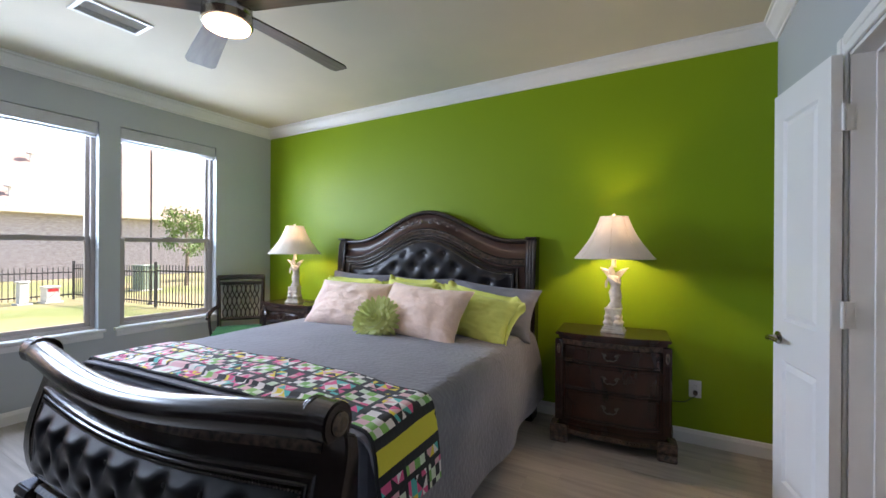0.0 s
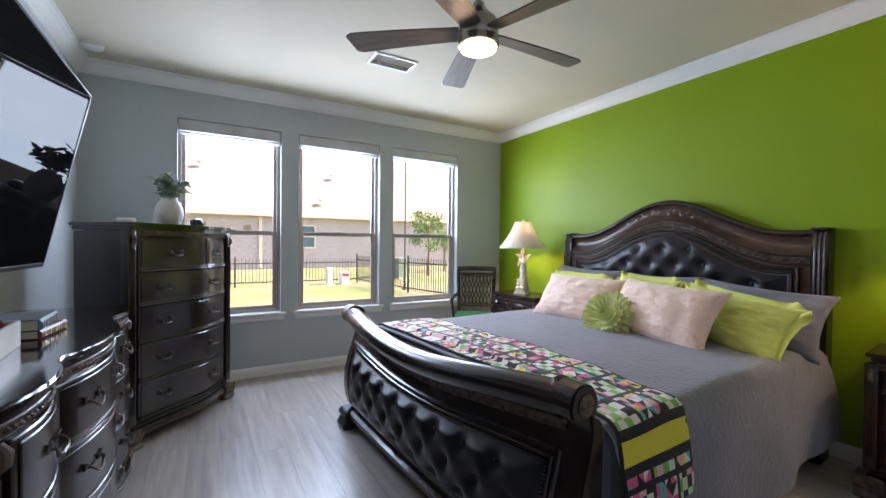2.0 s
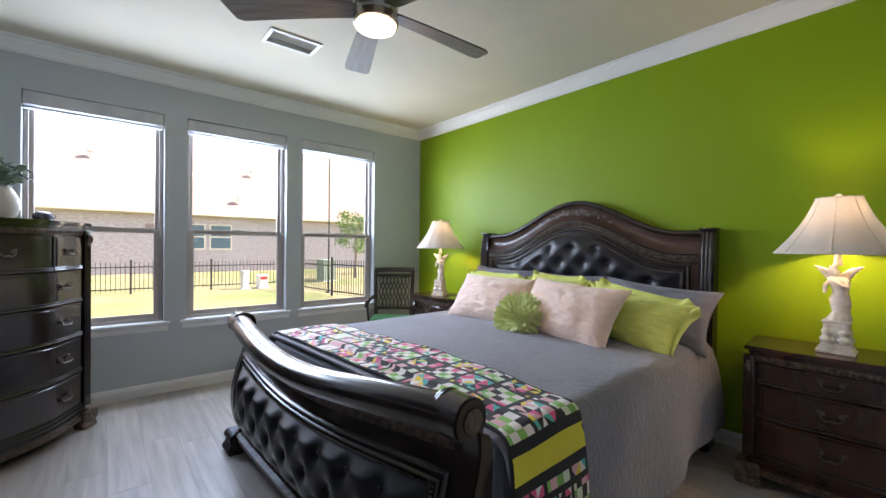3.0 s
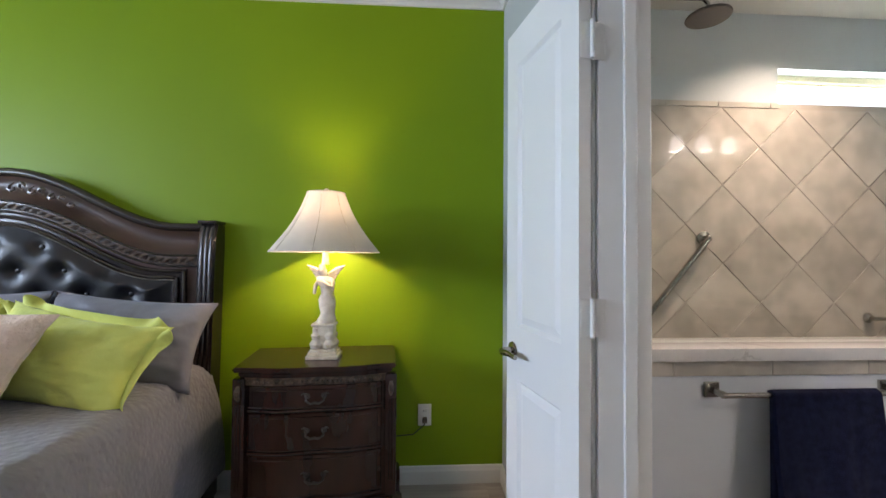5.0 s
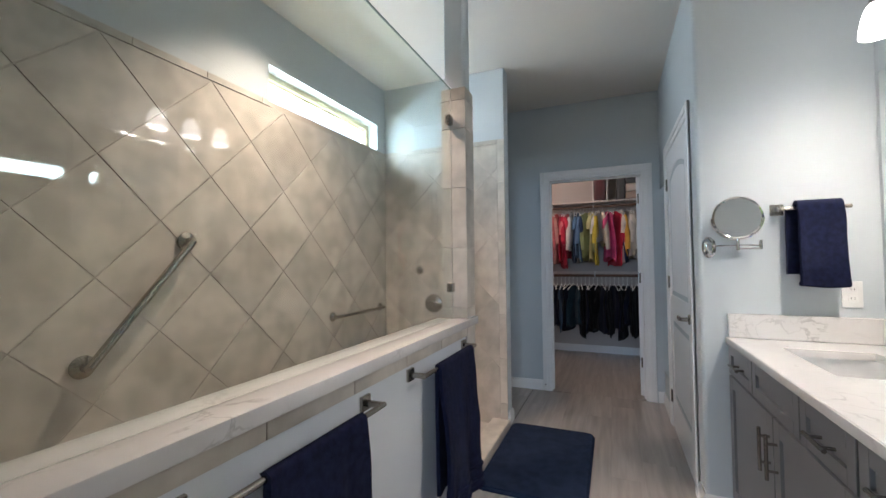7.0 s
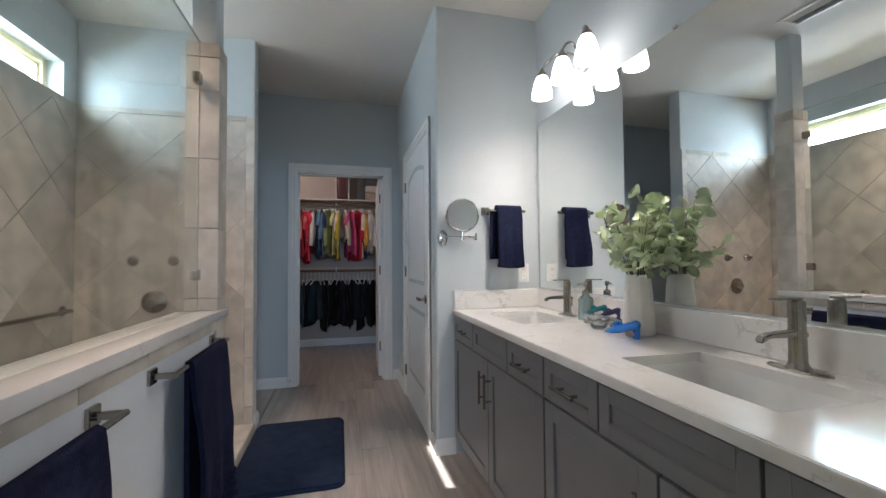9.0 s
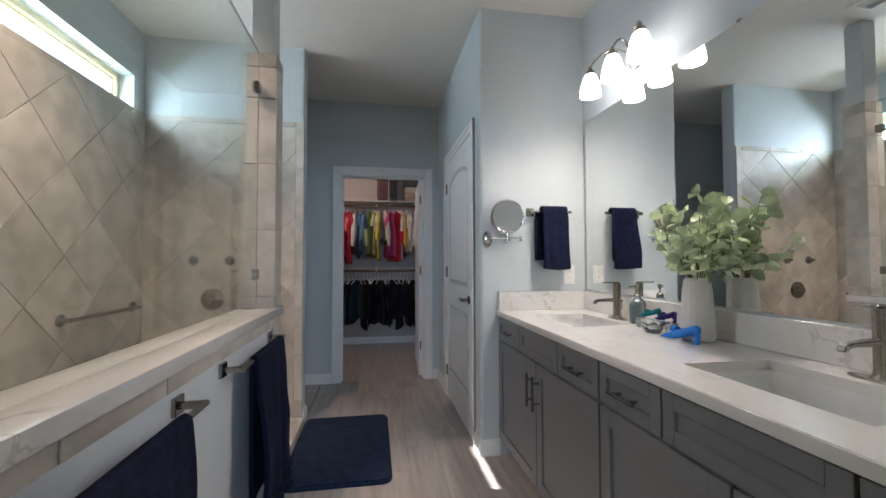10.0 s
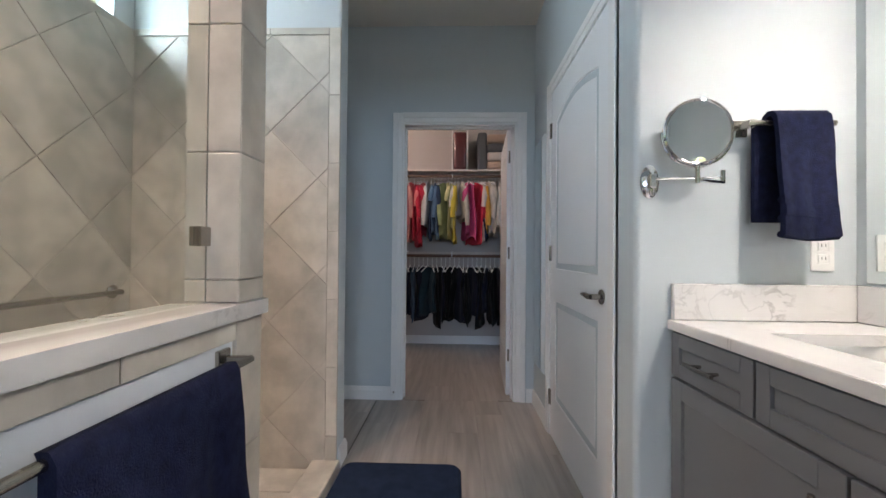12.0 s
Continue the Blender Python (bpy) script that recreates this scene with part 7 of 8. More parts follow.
# things on the counter
M_RIBBED = shader("white_ribbed_ceramic", (0.78, 0.76, 0.73), 0.45)
M_EUCA = shader("eucalyptus_leaf", (0.42, 0.52, 0.30), 0.5, color2=(0.58, 0.66, 0.46), scale=14, per_object=0.22)
M_TWIG = shader("twig", (0.16, 0.15, 0.08), 0.8)
vs_ = thing("vase_of_eucalyptus", "white ribbed vase holding leafy green eucalyptus stems", "plant", "", pose(6.008, -2.612, CT + 0.0005, 0, 0, 0) @ Matrix.Diagonal((0.78, 0.78, 0.98, 1)))
bm = bmesh.new()
n, rows = 72, []
for r, z in ((0.0, 0.0), (0.066, 0.0), (0.074, 0.010), (0.072, 0.08), (0.064, 0.18), (0.058, 0.225), (0.050, 0.240), (0.046, 0.240), (0.050, 0.20), (0.0, 0.16)):
    rows.append([bm.verts.new((r * (1 + (0.035 * (abs(math.sin(9 * 2 * math.pi * k / n)) - 0.5) if 0.005 < z < 0.232 else 0)) * math.cos(2 * math.pi * k / n), r * (1 + (0.035 * (abs(math.sin(9 * 2 * math.pi * k / n)) - 0.5) if 0.005 < z < 0.232 else 0)) * math.sin(2 * math.pi * k / n), z)) for k in range(n)])
for p, q in zip(rows, rows[1:]):
    for k in range(n):
        bm.faces.new((p[k], p[(k + 1) % n], q[(k + 1) % n], q[k]))
part("vase", bm, M_RIBBED, vs_, "white ceramic vase with upright ribs", True, 60)
rr = random.Random(5)
lm = None
for k in range(15):
    a = 2 * math.pi * k / 15 + rr.uniform(-0.2, 0.2)
    lean = rr.uniform(0.25, 0.95)
    L = rr.uniform(0.24, 0.34)
    d0 = Vector((math.cos(a) * math.sin(lean), math.sin(a) * math.sin(lean) * 0.42, math.cos(lean)))
    base = Vector((0.018 * math.cos(a), 0.018 * math.sin(a), 0.20))
    pts = [base + d0 * L * t + Vector((0, 0, -0.05 * t * t * math.sin(lean))) for t in (0, 0.25, 0.5, 0.75, 1.0)]
    if k % 3 == 0:
        pts = [p * 1.0 + Vector((0, 0, 0.05 * i * 0.4)) for i, p in enumerate(pts)]
    part("twig", tube(pts, [0.003, 0.0026, 0.002, 0.0015, 0.001], 5), M_TWIG, vs_, "", True)
    for j in range(8):
        t = 0.28 + 0.78 * j / 7
        i = min(3, int(t * 4))
        c = pts[i].lerp(pts[i + 1], min(1.2, t * 4 - i))
        if lm is None:
            lf = grid_surface(8, 6, lambda u, v: (0.005 + 0.052 * u, (v - 0.5) * 0.050 * math.sin(math.pi * min(1, 0.05 + 0.93 * u)) ** 0.55, 0.010 * (2 * v - 1) ** 2 - 0.010 * u * u), thick=0.0008)
            o = part("leaf", lf, M_EUCA, vs_, "", True, 80)
            lm = o.data
        else:
            o = new("leaf", lm)
            o.parent = vs_
        o.matrix_basis = Matrix.Translation(c) @ Euler((rr.uniform(-0.9, 0.9), rr.uniform(-0.9, 0.5), a + rr.uniform(-1.9, 1.9))).to_matrix().to_4x4() @ Matrix.Scale(rr.uniform(0.85, 1.4), 4)

M_BLUEGLASS = bpy.data.materials.new("cobalt_glass")
M_BLUEGLASS.use_nodes = True
bg = M_BLUEGLASS.node_tree.nodes["Principled BSDF"]
for key, val in (("Base Color", (0.015, 0.22, 0.80, 1)), ("Roughness", 0.08), ("Transmission Weight", 0.25), ("IOR", 1.45), ("Coat Weight", 0.4)):
    bg.inputs[key].default_value = val


def tinted(name, color, trans=0.6):
    m = bpy.data.materials.new(name)
    m.use_nodes = True
    b = m.node_tree.nodes["Principled BSDF"]
    for key, val in (("Base Color", (*color, 1)), ("Roughness", 0.08), ("Transmission Weight", trans), ("IOR", 1.45)):
        b.inputs[key].default_value = val
    return m


M_TEALGLASS, M_PURPLEGLASS, M_CLEARGLASS, M_SMOKEGLASS = tinted("teal_glass", (0.01, 0.22, 0.26), 0.4), tinted("violet_glass", (0.05, 0.04, 0.22), 0.4), tinted("clear_cut_glass", (0.85, 0.90, 0.92), 0.9), tinted("grey_green_glass", (0.26, 0.36, 0.38), 0.6)


def glass_shoe(m, mat, label, s=1.0):
    """Glass slipper ornament: pointed toe, low vamp and a curved heel."""
    ob = thing("glass_shoe", label, "ornament", "glass shoes", m @ Matrix.Scale(s, 4))
    stations = [(-0.062, 0.006, 0.004, 0.004), (-0.050, 0.012, 0.011, 0.008), (-0.030, 0.019, 0.020, 0.010), (-0.010, 0.021, 0.027, 0.016), (0.012, 0.018, 0.026, 0.022), (0.034, 0.017, 0.026, 0.030), (0.052, 0.016, 0.027, 0.036), (0.062, 0.010, 0.020, 0.038)]
    bm = bmesh.new()
    n, rows = 14, []
    for x, hw, hh, zc in stations:
        rows.append([bm.verts.new((x, hw * math.cos(2 * math.pi * k / n), zc + hh * 0.55 * math.sin(2 * math.pi * k / n) + hh * 0.2)) for k in range(n)])
    for p, q in zip(rows, rows[1:]):
        for k in range(n):
            bm.faces.new((p[k], p[(k + 1) % n], q[(k + 1) % n], q[k]))
    bm.faces.new(list(reversed(rows[0])))
    bm.faces.new(rows[-1])
    part("upper", bm, mat, ob, "", True, 80)
    part("heel", tube([(0.052, 0, 0.028), (0.056, 0, 0.014), (0.052, 0, 0.0)], [0.012, 0.008, 0.010], 10), mat, ob, "", True)
    part("bow", tube([(-0.014, -0.016, 0.036), (-0.010, 0, 0.044), (-0.014, 0.016, 0.036)], [0.007, 0.004, 0.007], 8), mat, ob, "", True)
    return ob


glass_shoe(pose(6.0, -2.525, CT + 0.0005, 0, 0, 195), M_BLUEGLASS, "cobalt blue glass slipper ornament on the counter", 1.22)
bk = thing("glass_bowl", "small clear cut-glass bowl with scalloped rim", "ornament", "", pose(6.175, -2.548, CT + 0.0005))
n, rows = 40, []
bm = bmesh.new()
for r, z, sc in ((0.0, 0.0, 0), (0.026, 0.0, 0), (0.030, 0.006, 0.02), (0.042, 0.030, 0.06), (0.056, 0.046, 0.12), (0.052, 0.046, 0.12), (0.038, 0.030, 0.06), (0.024, 0.008, 0.0), (0.0, 0.008, 0)):
    rows.append([bm.verts.new((r * (1 + sc * math.sin(8 * 2 * math.pi * k / n)) * math.cos(2 * math.pi * k / n), r * (1 + sc * math.sin(8 * 2 * math.pi * k / n)) * math.sin(2 * math.pi * k / n), z + sc * 0.05 * math.sin(8 * 2 * math.pi * k / n))) for k in range(n)])
for p, q in zip(rows, rows[1:]):
    for k in range(n):
        bm.faces.new((p[k], p[(k + 1) % n], q[(k + 1) % n], q[k]))
part("bowl", bm, M_CLEARGLASS, bk, "", True, 80)
glass_shoe(pose(6.275, -2.605, CT + 0.048, 0, 0, 200), M_TEALGLASS, "teal glass slipper ornament behind the bowl", 0.85)
glass_shoe(pose(6.175, -2.605, CT + 0.046, 0, 0, 190), M_PURPLEGLASS, "violet glass slipper ornament behind the bowl", 0.85)
single("glass_block", bx(6.13, -2.635, CT + 0.0005, 6.33, -2.575, CT + 0.046, bevel=0.008, seg=2), M_CLEARGLASS, "clear glass block under two ornaments", "ornament", smooth=True)
sd = thing("soap_dispenser", "grey-green pebbled glass soap bottle with nickel pump", "soap dispenser", "", pose(6.422, -2.652, CT + 0.0005))
part("bottle", lathe([(0.0, 0.0), (0.034, 0.0), (0.037, 0.006), (0.037, 0.095), (0.034, 0.108), (0.018, 0.120), (0.014, 0.126), (0.0, 0.126)], 28), M_SMOKEGLASS, sd, "", True)
part("collar", lathe([(0.0, 0.1262), (0.017, 0.1262), (0.017, 0.140), (0.010, 0.146), (0.0, 0.146)], 20), M_NICKEL, sd, "", True)
part("pump", lathe([(0.0, 0.146), (0.004, 0.146), (0.004, 0.166), (0.010, 0.168), (0.011, 0.184), (0.008, 0.188), (0.0, 0.188)], 14), M_NICKEL, sd, "", True)
part("nozzle", tube([(0.0, 0.0, 0.178), (0.012, 0.030, 0.176), (0.014, 0.038, 0.168)], [0.005, 0.004, 0.003], 8), M_NICKEL, sd, "", True)

# shower fittings
YT = SH_N - 0.015
wall_post_bar("grab_bar", (5.546, YT, 0.875), (5.935, YT, 1.352), (0, -1, 0), "brushed nickel slanting grab bar on the shower tiles", "grab bar", "grab bars", r=0.016, stand=0.05, plate=0.032, square=False)
wall_post_bar("grab_bar", (6.985, YT, 0.872), (7.600, YT, 0.876), (0, -1, 0), "brushed nickel horizontal grab bar on the shower tiles", "grab bar", "grab bars", r=0.012, stand=0.05, plate=0.024, square=False)
XE = SH_E - 0.015


def valve(y, z, r, label, big):
    ob = thing("shower_valve", label, "valve", "shower valves", pose(XE, y, z, 0, -90, 0))
    part("escutcheon", lathe([(0.0, 0), (r, 0), (r * 0.98, 0.005), (r * 0.8, 0.012), (r * 0.5, 0.018), (0.0, 0.020)], 28), M_NICKEL, ob, "", True)
    part("stem", lathe([(0.0, 0.018), (r * 0.42, 0.018), (r * 0.38, 0.045), (r * 0.3, 0.052), (0.0, 0.054)], 18), M_NICKEL, ob, "", True)
    part("lever", tube([(0, 0, 0.040), (0, -r * 0.5, 0.046), (0 if big else -r * 0.9, -r * (1.15 if big else 0.5), 0.044)], [r * 0.2, r * 0.17, r * 0.12], 8), M_NICKEL, ob, "", True)


valve(-0.284, 0.907, 0.075, "large round brushed nickel shower mixer", True)
valve(-0.159, 1.177, 0.034, "small round brushed nickel diverter knob", False)
valve(-0.393, 1.177, 0.034, "small round brushed nickel diverter knob", False)
hd = thing("rain_shower", "round dark nickel rain shower head on a wall arm", "shower head", "", pose(5.67, -0.24, 2.44))
part("head", lathe([(0.0, 0.0), (0.100, 0.0), (0.104, 0.006), (0.100, 0.014), (0.040, 0.024), (0.020, 0.045), (0.0, 0.048)], 32), M_PEWTER, hd, "", True)
part("arm", tube([(0, 0, 0.04), (0, 0, 0.075), (-0.03, 0, 0.10), (-0.40, 0, 0.09), (DOORX1 + 0.018 - 5.67, 0, 0.06)], 0.010, 10), M_NICKEL, hd, "", True)
fg = lathe([(0.0, 0), (0.030, 0), (0.028, 0.006), (0.0, 0.010)], 20)
fg.transform(Matrix.Translation((DOORX1 + 0.0165 - 5.67, 0, 0.06)) @ Matrix.Rotation(radians(90), 4, "Y"))
part("flange", fg, M_NICKEL, hd, "", True)

# bath mat
bm = bmesh.new()
x0, x1, y0, y1, r = 6.825, 7.76, -1.492, -0.915, 0.05
out = []
for cx, cy, a0 in ((x1 - r, y1 - r, 0), (x0 + r, y1 - r, 90), (x0 + r, y0 + r, 180), (x1 - r, y0 + r, 270)):
    out += [(cx + r * math.cos(radians(a0 + 15 * k)), cy + r * math.sin(radians(a0 + 15 * k))) for k in range(7)]
mt = thing("bath_mat", "thick navy blue plush bath mat on the floor", "bath mat")
part("plush_top", prism(out, "z", 0.001, 0.024, bevel=0.009, seg=3), M_MAT, mt, "", True, 60)
part("hem", tube([(x, y, 0.007) for x, y in out], 0.006, 6, closed=True), M_MAT, mt, "", True)
# tall mirror and door stop in the passage
tm = thing("tall_mirror", "tall narrow frameless mirror on the passage wall", "mirror")
ol = [(8.275, 0.34), (8.305, 0.31), (8.605, 0.31), (8.635, 0.34), (8.635, 1.81), (8.605, 1.84), (8.305, 1.84), (8.275, 1.81)]
part("glass", prism(ol, "y", COR_S + 0.006, COR_S + 0.010), M_MIRROR, tm)
part("backing", prism(ol, "y", COR_S + 0.0008, COR_S + 0.0058), M_TRIM, tm)
ds = thing("door_stop", "small spring door stop on the baseboard", "door stop", "", pose(CLO_X - 0.014, -1.02, 0.06))
part("spring", tube([(0, 0, 0), (-0.05, 0, 0)], 0.007, 8), M_NICKEL, ds, "", True)
part("tip", tube([(-0.05, 0, 0), (-0.06, 0, 0)], 0.009, 8), M_PLASTIC, ds, "", True)

# ---- closet ----
M_SHELF = shader("white_shelf_paint", (0.62, 0.56, 0.50), 0.5)
M_ROD = shader("brown_wood_rod", (0.16, 0.08, 0.045), 0.4, coat=0.2)
M_HANGER = shader("white_hanger", (0.78, 0.78, 0.76), 0.4)
struct("closet_shelf", bx(10.20, -2.60, 1.985, CL_E, -0.12, 2.003), M_SHELF, "white painted closet shelf", "shelf")
struct("closet_cleat", bx(CL_E - 0.02, -2.60, 1.90, CL_E, -0.12, 1.985), M_SHELF, "white shelf cleat on the closet wall", "shelf")
struct("closet_cleat_lower", bx(CL_E - 0.02, -2.60, 1.02, CL_E, -0.12, 1.09), M_SHELF, "white rod cleat on the closet wall", "shelf")


def rod(z, label):
    ob = thing("closet_rod", label, "closet rod", "closet rods", pose(10.27, 0, z))
    part("pole", tube([(0, -0.1205, 0), (0, -2.5995, 0)], 0.017, 12), M_ROD, ob, "", True)
    for y in (-0.9, -1.42, -2.1):
        b = part("bracket", tube([(CL_E - 10.29, y, 0.045), (0.05, y, 0.045), (0.0, y, 0.035), (-0.022, y, 0.0), (0.0, y, -0.022)], 0.006, 8), M_HANGER, ob, "white rod bracket", True)
    return ob


rod(1.94, "brown wooden closet rod under the shelf")
rod(1.045, "brown wooden lower closet rod")
cloths = {}


def cloth(color, name):
    if name not in cloths:
        cloths[name] = shader("cloth_" + name, color, 0.9, color2=tuple(c * 0.75 for c in color), scale=8, bump=0.4, bump_scale=120, sheen=0.03, spec=0.2)
    return cloths[name]


def garment(y, ztop, length, width, thick, mat, label, seed, sleeve=0.0, category="shirt", group="hanging clothes"):
    """Garment on a hanger, seen from its side edge: shoulders slope from the hook, hem wavers, a sleeve hangs at the front."""
    rr = random.Random(seed)
    ob = thing("hanging_" + category, label, category, group, pose(10.27, y, ztop, 0, 0, rr.uniform(-24, 24)))
    hb_ = tube([(0.0, 0, -0.005), (0.012, 0, 0.022), (0.0, 0, 0.030), (-0.012, 0, 0.018), (0.0, 0, -0.045), (0.0, 0, -0.060)], 0.0028, 6)
    tube([(-width * 0.48, 0, -0.13), (0.0, 0, -0.060), (width * 0.48, 0, -0.13)], 0.005, 6, hb_)
    part("hanger", hb_, M_HANGER, ob, "white plastic hanger", True)
    n = 26
    rows = []
    bm = bmesh.new()
    for j in range(12):
        t = j / 11
        z = -0.075 - (length - 0.075) * t
        half = width * (0.50 + 0.06 * t)
        th = thick * (0.35 + 0.75 * min(1, t * 2.2)) * (1 + 0.25 * math.sin(t * 9 + seed))
        ring = []
        for k in range(n):
            a = 2 * math.pi * k / n
            ca, sa = math.cos(a), math.sin(a)
            drop = 0.06 * abs(ca) * (1 - t) ** 1 if t < 0.3 else 0.0
            fold = 1 + 0.5 * math.sin(5 * a + seed + 3 * t)
            ring.append(bm.verts.new((half * math.copysign(abs(ca) ** 0.8, ca), th * 0.5 * sa * fold + 0.012 * math.sin(t * 5 + seed), z - drop + (0.025 * math.sin(3 * a + seed) * t))))
        rows.append(ring)
    for p, q in zip(rows, rows[1:]):
        for k in range(n):
            bm.faces.new((p[k], p[(k + 1) % n], q[(k + 1) % n], q[k]))
    bm.faces.new(list(reversed(rows[0])))
    bm.faces.new(rows[-1])
    part("cloth", bm, mat, ob, "", True, 80)
    if sleeve:
        s = rr.choice((-1, 1)) * 0.018
        part("sleeve", tube([(-width * 0.46, s * 0.4, -0.15), (-width * 0.54, s, -0.15 - sleeve * 0.5), (-width * 0.53, s * 1.6, -0.15 - sleeve)], [0.020, 0.030, 0.024], 10), mat, ob, "", True)
    return ob


R, P, S, C, W, B, D, G, Y, K, N, M, T = ((0.55, 0.03, 0.06), (0.62, 0.09, 0.22), (0.66, 0.33, 0.28), (0.70, 0.20, 0.20), (0.70, 0.66, 0.60), (0.13, 0.22, 0.34), (0.03, 0.05, 0.10), (0.38, 0.42, 0.20), (0.72, 0.55, 0.08), (0.012, 0.012, 0.014), (0.02, 0.025, 0.06), (0.16, 0.01, 0.04), (0.60, 0.53, 0.44))
top_run = [("maroon", M, 0.62), ("maroon", M, 0.58), ("salmon", S, 0.70), ("salmon", S, 0.62), ("coral", C, 0.60), ("red", R, 0.68), ("red", R, 0.66), ("red", R, 0.60), ("coral", C, 0.46), ("white", W, 0.44), ("denim_dark", D, 0.68),
           ("denim", B, 0.56), ("denim", B, 0.60), ("denim_dark", D, 0.62), ("sage", G, 0.58), ("pale_yellow", (0.66, 0.62, 0.32), 0.52), ("pale_yellow", (0.66, 0.62, 0.32), 0.66), ("yellow", Y, 0.62), ("white", W, 0.40), ("stone", T, 0.44),
           ("pink", P, 0.58), ("pink", P, 0.64), ("red", R, 0.66), ("cream", (0.66, 0.58, 0.50), 0.62), ("orange", (0.66, 0.34, 0.06), 0.60), ("navy", N, 0.60), ("stone", T, 0.58), ("stone", T, 0.56), ("cream", (0.66, 0.58, 0.50), 0.54), ("white", W, 0.52),
           ("cream", (0.66, 0.58, 0.50), 0.48), ("cream", (0.66, 0.58, 0.50), 0.54), ("white", W, 0.56), ("cream", (0.66, 0.58, 0.50), 0.58)]
for k, (nm, col, ln) in enumerate(top_run):
    y = -0.80 - k * 1.30 / len(top_run) - (0.03 if k > 19 else 0)
    garment(y, 1.945, ln + 0.08 + 0.05 * math.sin(k * 2.3), 0.40, 0.034, cloth(col, nm), nm.replace("_", " ") + " coloured shirt hanging from the upper closet rod", k, sleeve=(0.0, 0.16, 0.34, 0.22, 0.42)[k % 5])
low_run = [("black", K), ("grey", (0.10, 0.10, 0.11)), ("navy", N), ("navy", N), ("denim", B), ("black", K), ("navy", N), ("teal_denim", (0.04, 0.10, 0.14)), ("teal_denim", (0.04, 0.10, 0.14)), ("black", K), ("black", K), ("navy", N)]
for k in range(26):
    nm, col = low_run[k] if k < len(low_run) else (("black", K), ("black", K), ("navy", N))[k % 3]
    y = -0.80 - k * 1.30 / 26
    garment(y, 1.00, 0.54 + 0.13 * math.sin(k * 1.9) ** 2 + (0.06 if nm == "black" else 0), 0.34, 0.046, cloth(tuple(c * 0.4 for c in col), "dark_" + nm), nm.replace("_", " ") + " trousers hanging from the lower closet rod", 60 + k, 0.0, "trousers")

# storage bags on the shelf
M_MAROONBAG = shader("maroon_bedding", (0.09, 0.012, 0.016), 0.3, coat=0.9, bump=0.6, bump_scale=25)
M_GREYBAG = shader("grey_felt_bag", (0.10, 0.105, 0.11), 0.9, bump=0.3, bump_scale=200)
M_TANCLOTH = shader("tan_blanket", (0.40, 0.29, 0.22), 0.9, color2=(0.46, 0.34, 0.27), scale=6, bump=0.5, bump_scale=60)
mb = thing("bedding_bag", "clear zipped bag of maroon bedding on the closet shelf", "storage bag", "storage bags", pose(10.36, -1.50, 2.0035))
part("contents", bx(-0.13, -0.075, 0.012, 0.17, 0.075, 0.43, bevel=0.03, seg=3), M_MAROONBAG, mb, "", True)
for s in (-1, 1):
    part("piping", tube([(-0.135, s * 0.085, 0.006), (-0.135, s * 0.085, 0.44), (0.17, s * 0.085, 0.44), (0.17, s * 0.085, 0.006)], 0.007, 6), M_HANGER, mb, "white bag piping", True)
gb = thing("blanket_bag", "grey felt bag of folded blankets on the closet shelf", "storage bag", "storage bags", pose(10.36, -1.86, 2.0035))
part("side", bx(-0.14, 0.06, 0.0, 0.17, 0.16, 0.42, bevel=0.025, seg=3), M_GREYBAG, gb, "", True)
for k, mat in enumerate((M_TANCLOTH, M_SHELF, M_GREYBAG, M_TANCLOTH)):
    part("folded_blanket", bx(-0.14, -0.17, 0.004 + 0.10 * k, 0.17, 0.058, 0.100 + 0.10 * k, bevel=0.03, seg=3), mat, gb, "", True)

# ---- outside ----
GZ = -0.35
M_GRASS = shader("dry_lawn", (0.105, 0.135, 0.035), 0.95, color2=(0.19, 0.165, 0.085), scale=0.25, detail=8, bump=0.8, bump_scale=30, contrast=(0.4, 0.62))
M_BRICKFAR = shader("pale_brick", (0.46, 0.41, 0.40), 0.85, color2=(0.33, 0.285, 0.285), scale=5, detail=2, bump=0.3, bump_scale=9, stretch=(1, 1, 2.6))
M_ROOF = shader("pinkish_shingles", (0.27, 0.195, 0.17), 0.9, color2=(0.21, 0.15, 0.13), scale=7, bump=0.3, bump_scale=12)
M_FASCIA = shader("cream_fascia", (0.70, 0.62, 0.50), 0.6)
M_IRON = shader("black_iron", (0.02, 0.02, 0.022), 0.5)
M_UTIL = shader("utility_green", (0.20, 0.27, 0.22), 0.6)
M_PALE = shader("utility_pale", (0.62, 0.62, 0.58), 0.6)
M_BARK = shader("bark", (0.22, 0.17, 0.13), 0.9, bump=0.6, bump_scale=30)
M_LEAF = shader("tree_leaf", (0.14, 0.22, 0.05), 0.6, color2=(0.08, 0.15, 0.03), scale=3)
M_WINBLUE = shader("far_window_glass", (0.10, 0.16, 0.19), 0.08)
M_REDLABEL = shader("red_label", (0.5, 0.03, 0.03), 0.5)
struct("ground", bx(-600, -600, GZ - 0.4, 600, 600, GZ), M_GRASS, "dry patchy lawn round the house", "ground")
struct("wall_outer", bx(-0.34, -9.0, GZ, -0.15, -4.27, 3.0), M_BRICKFAR, "outside brickwork of the house", "wall")

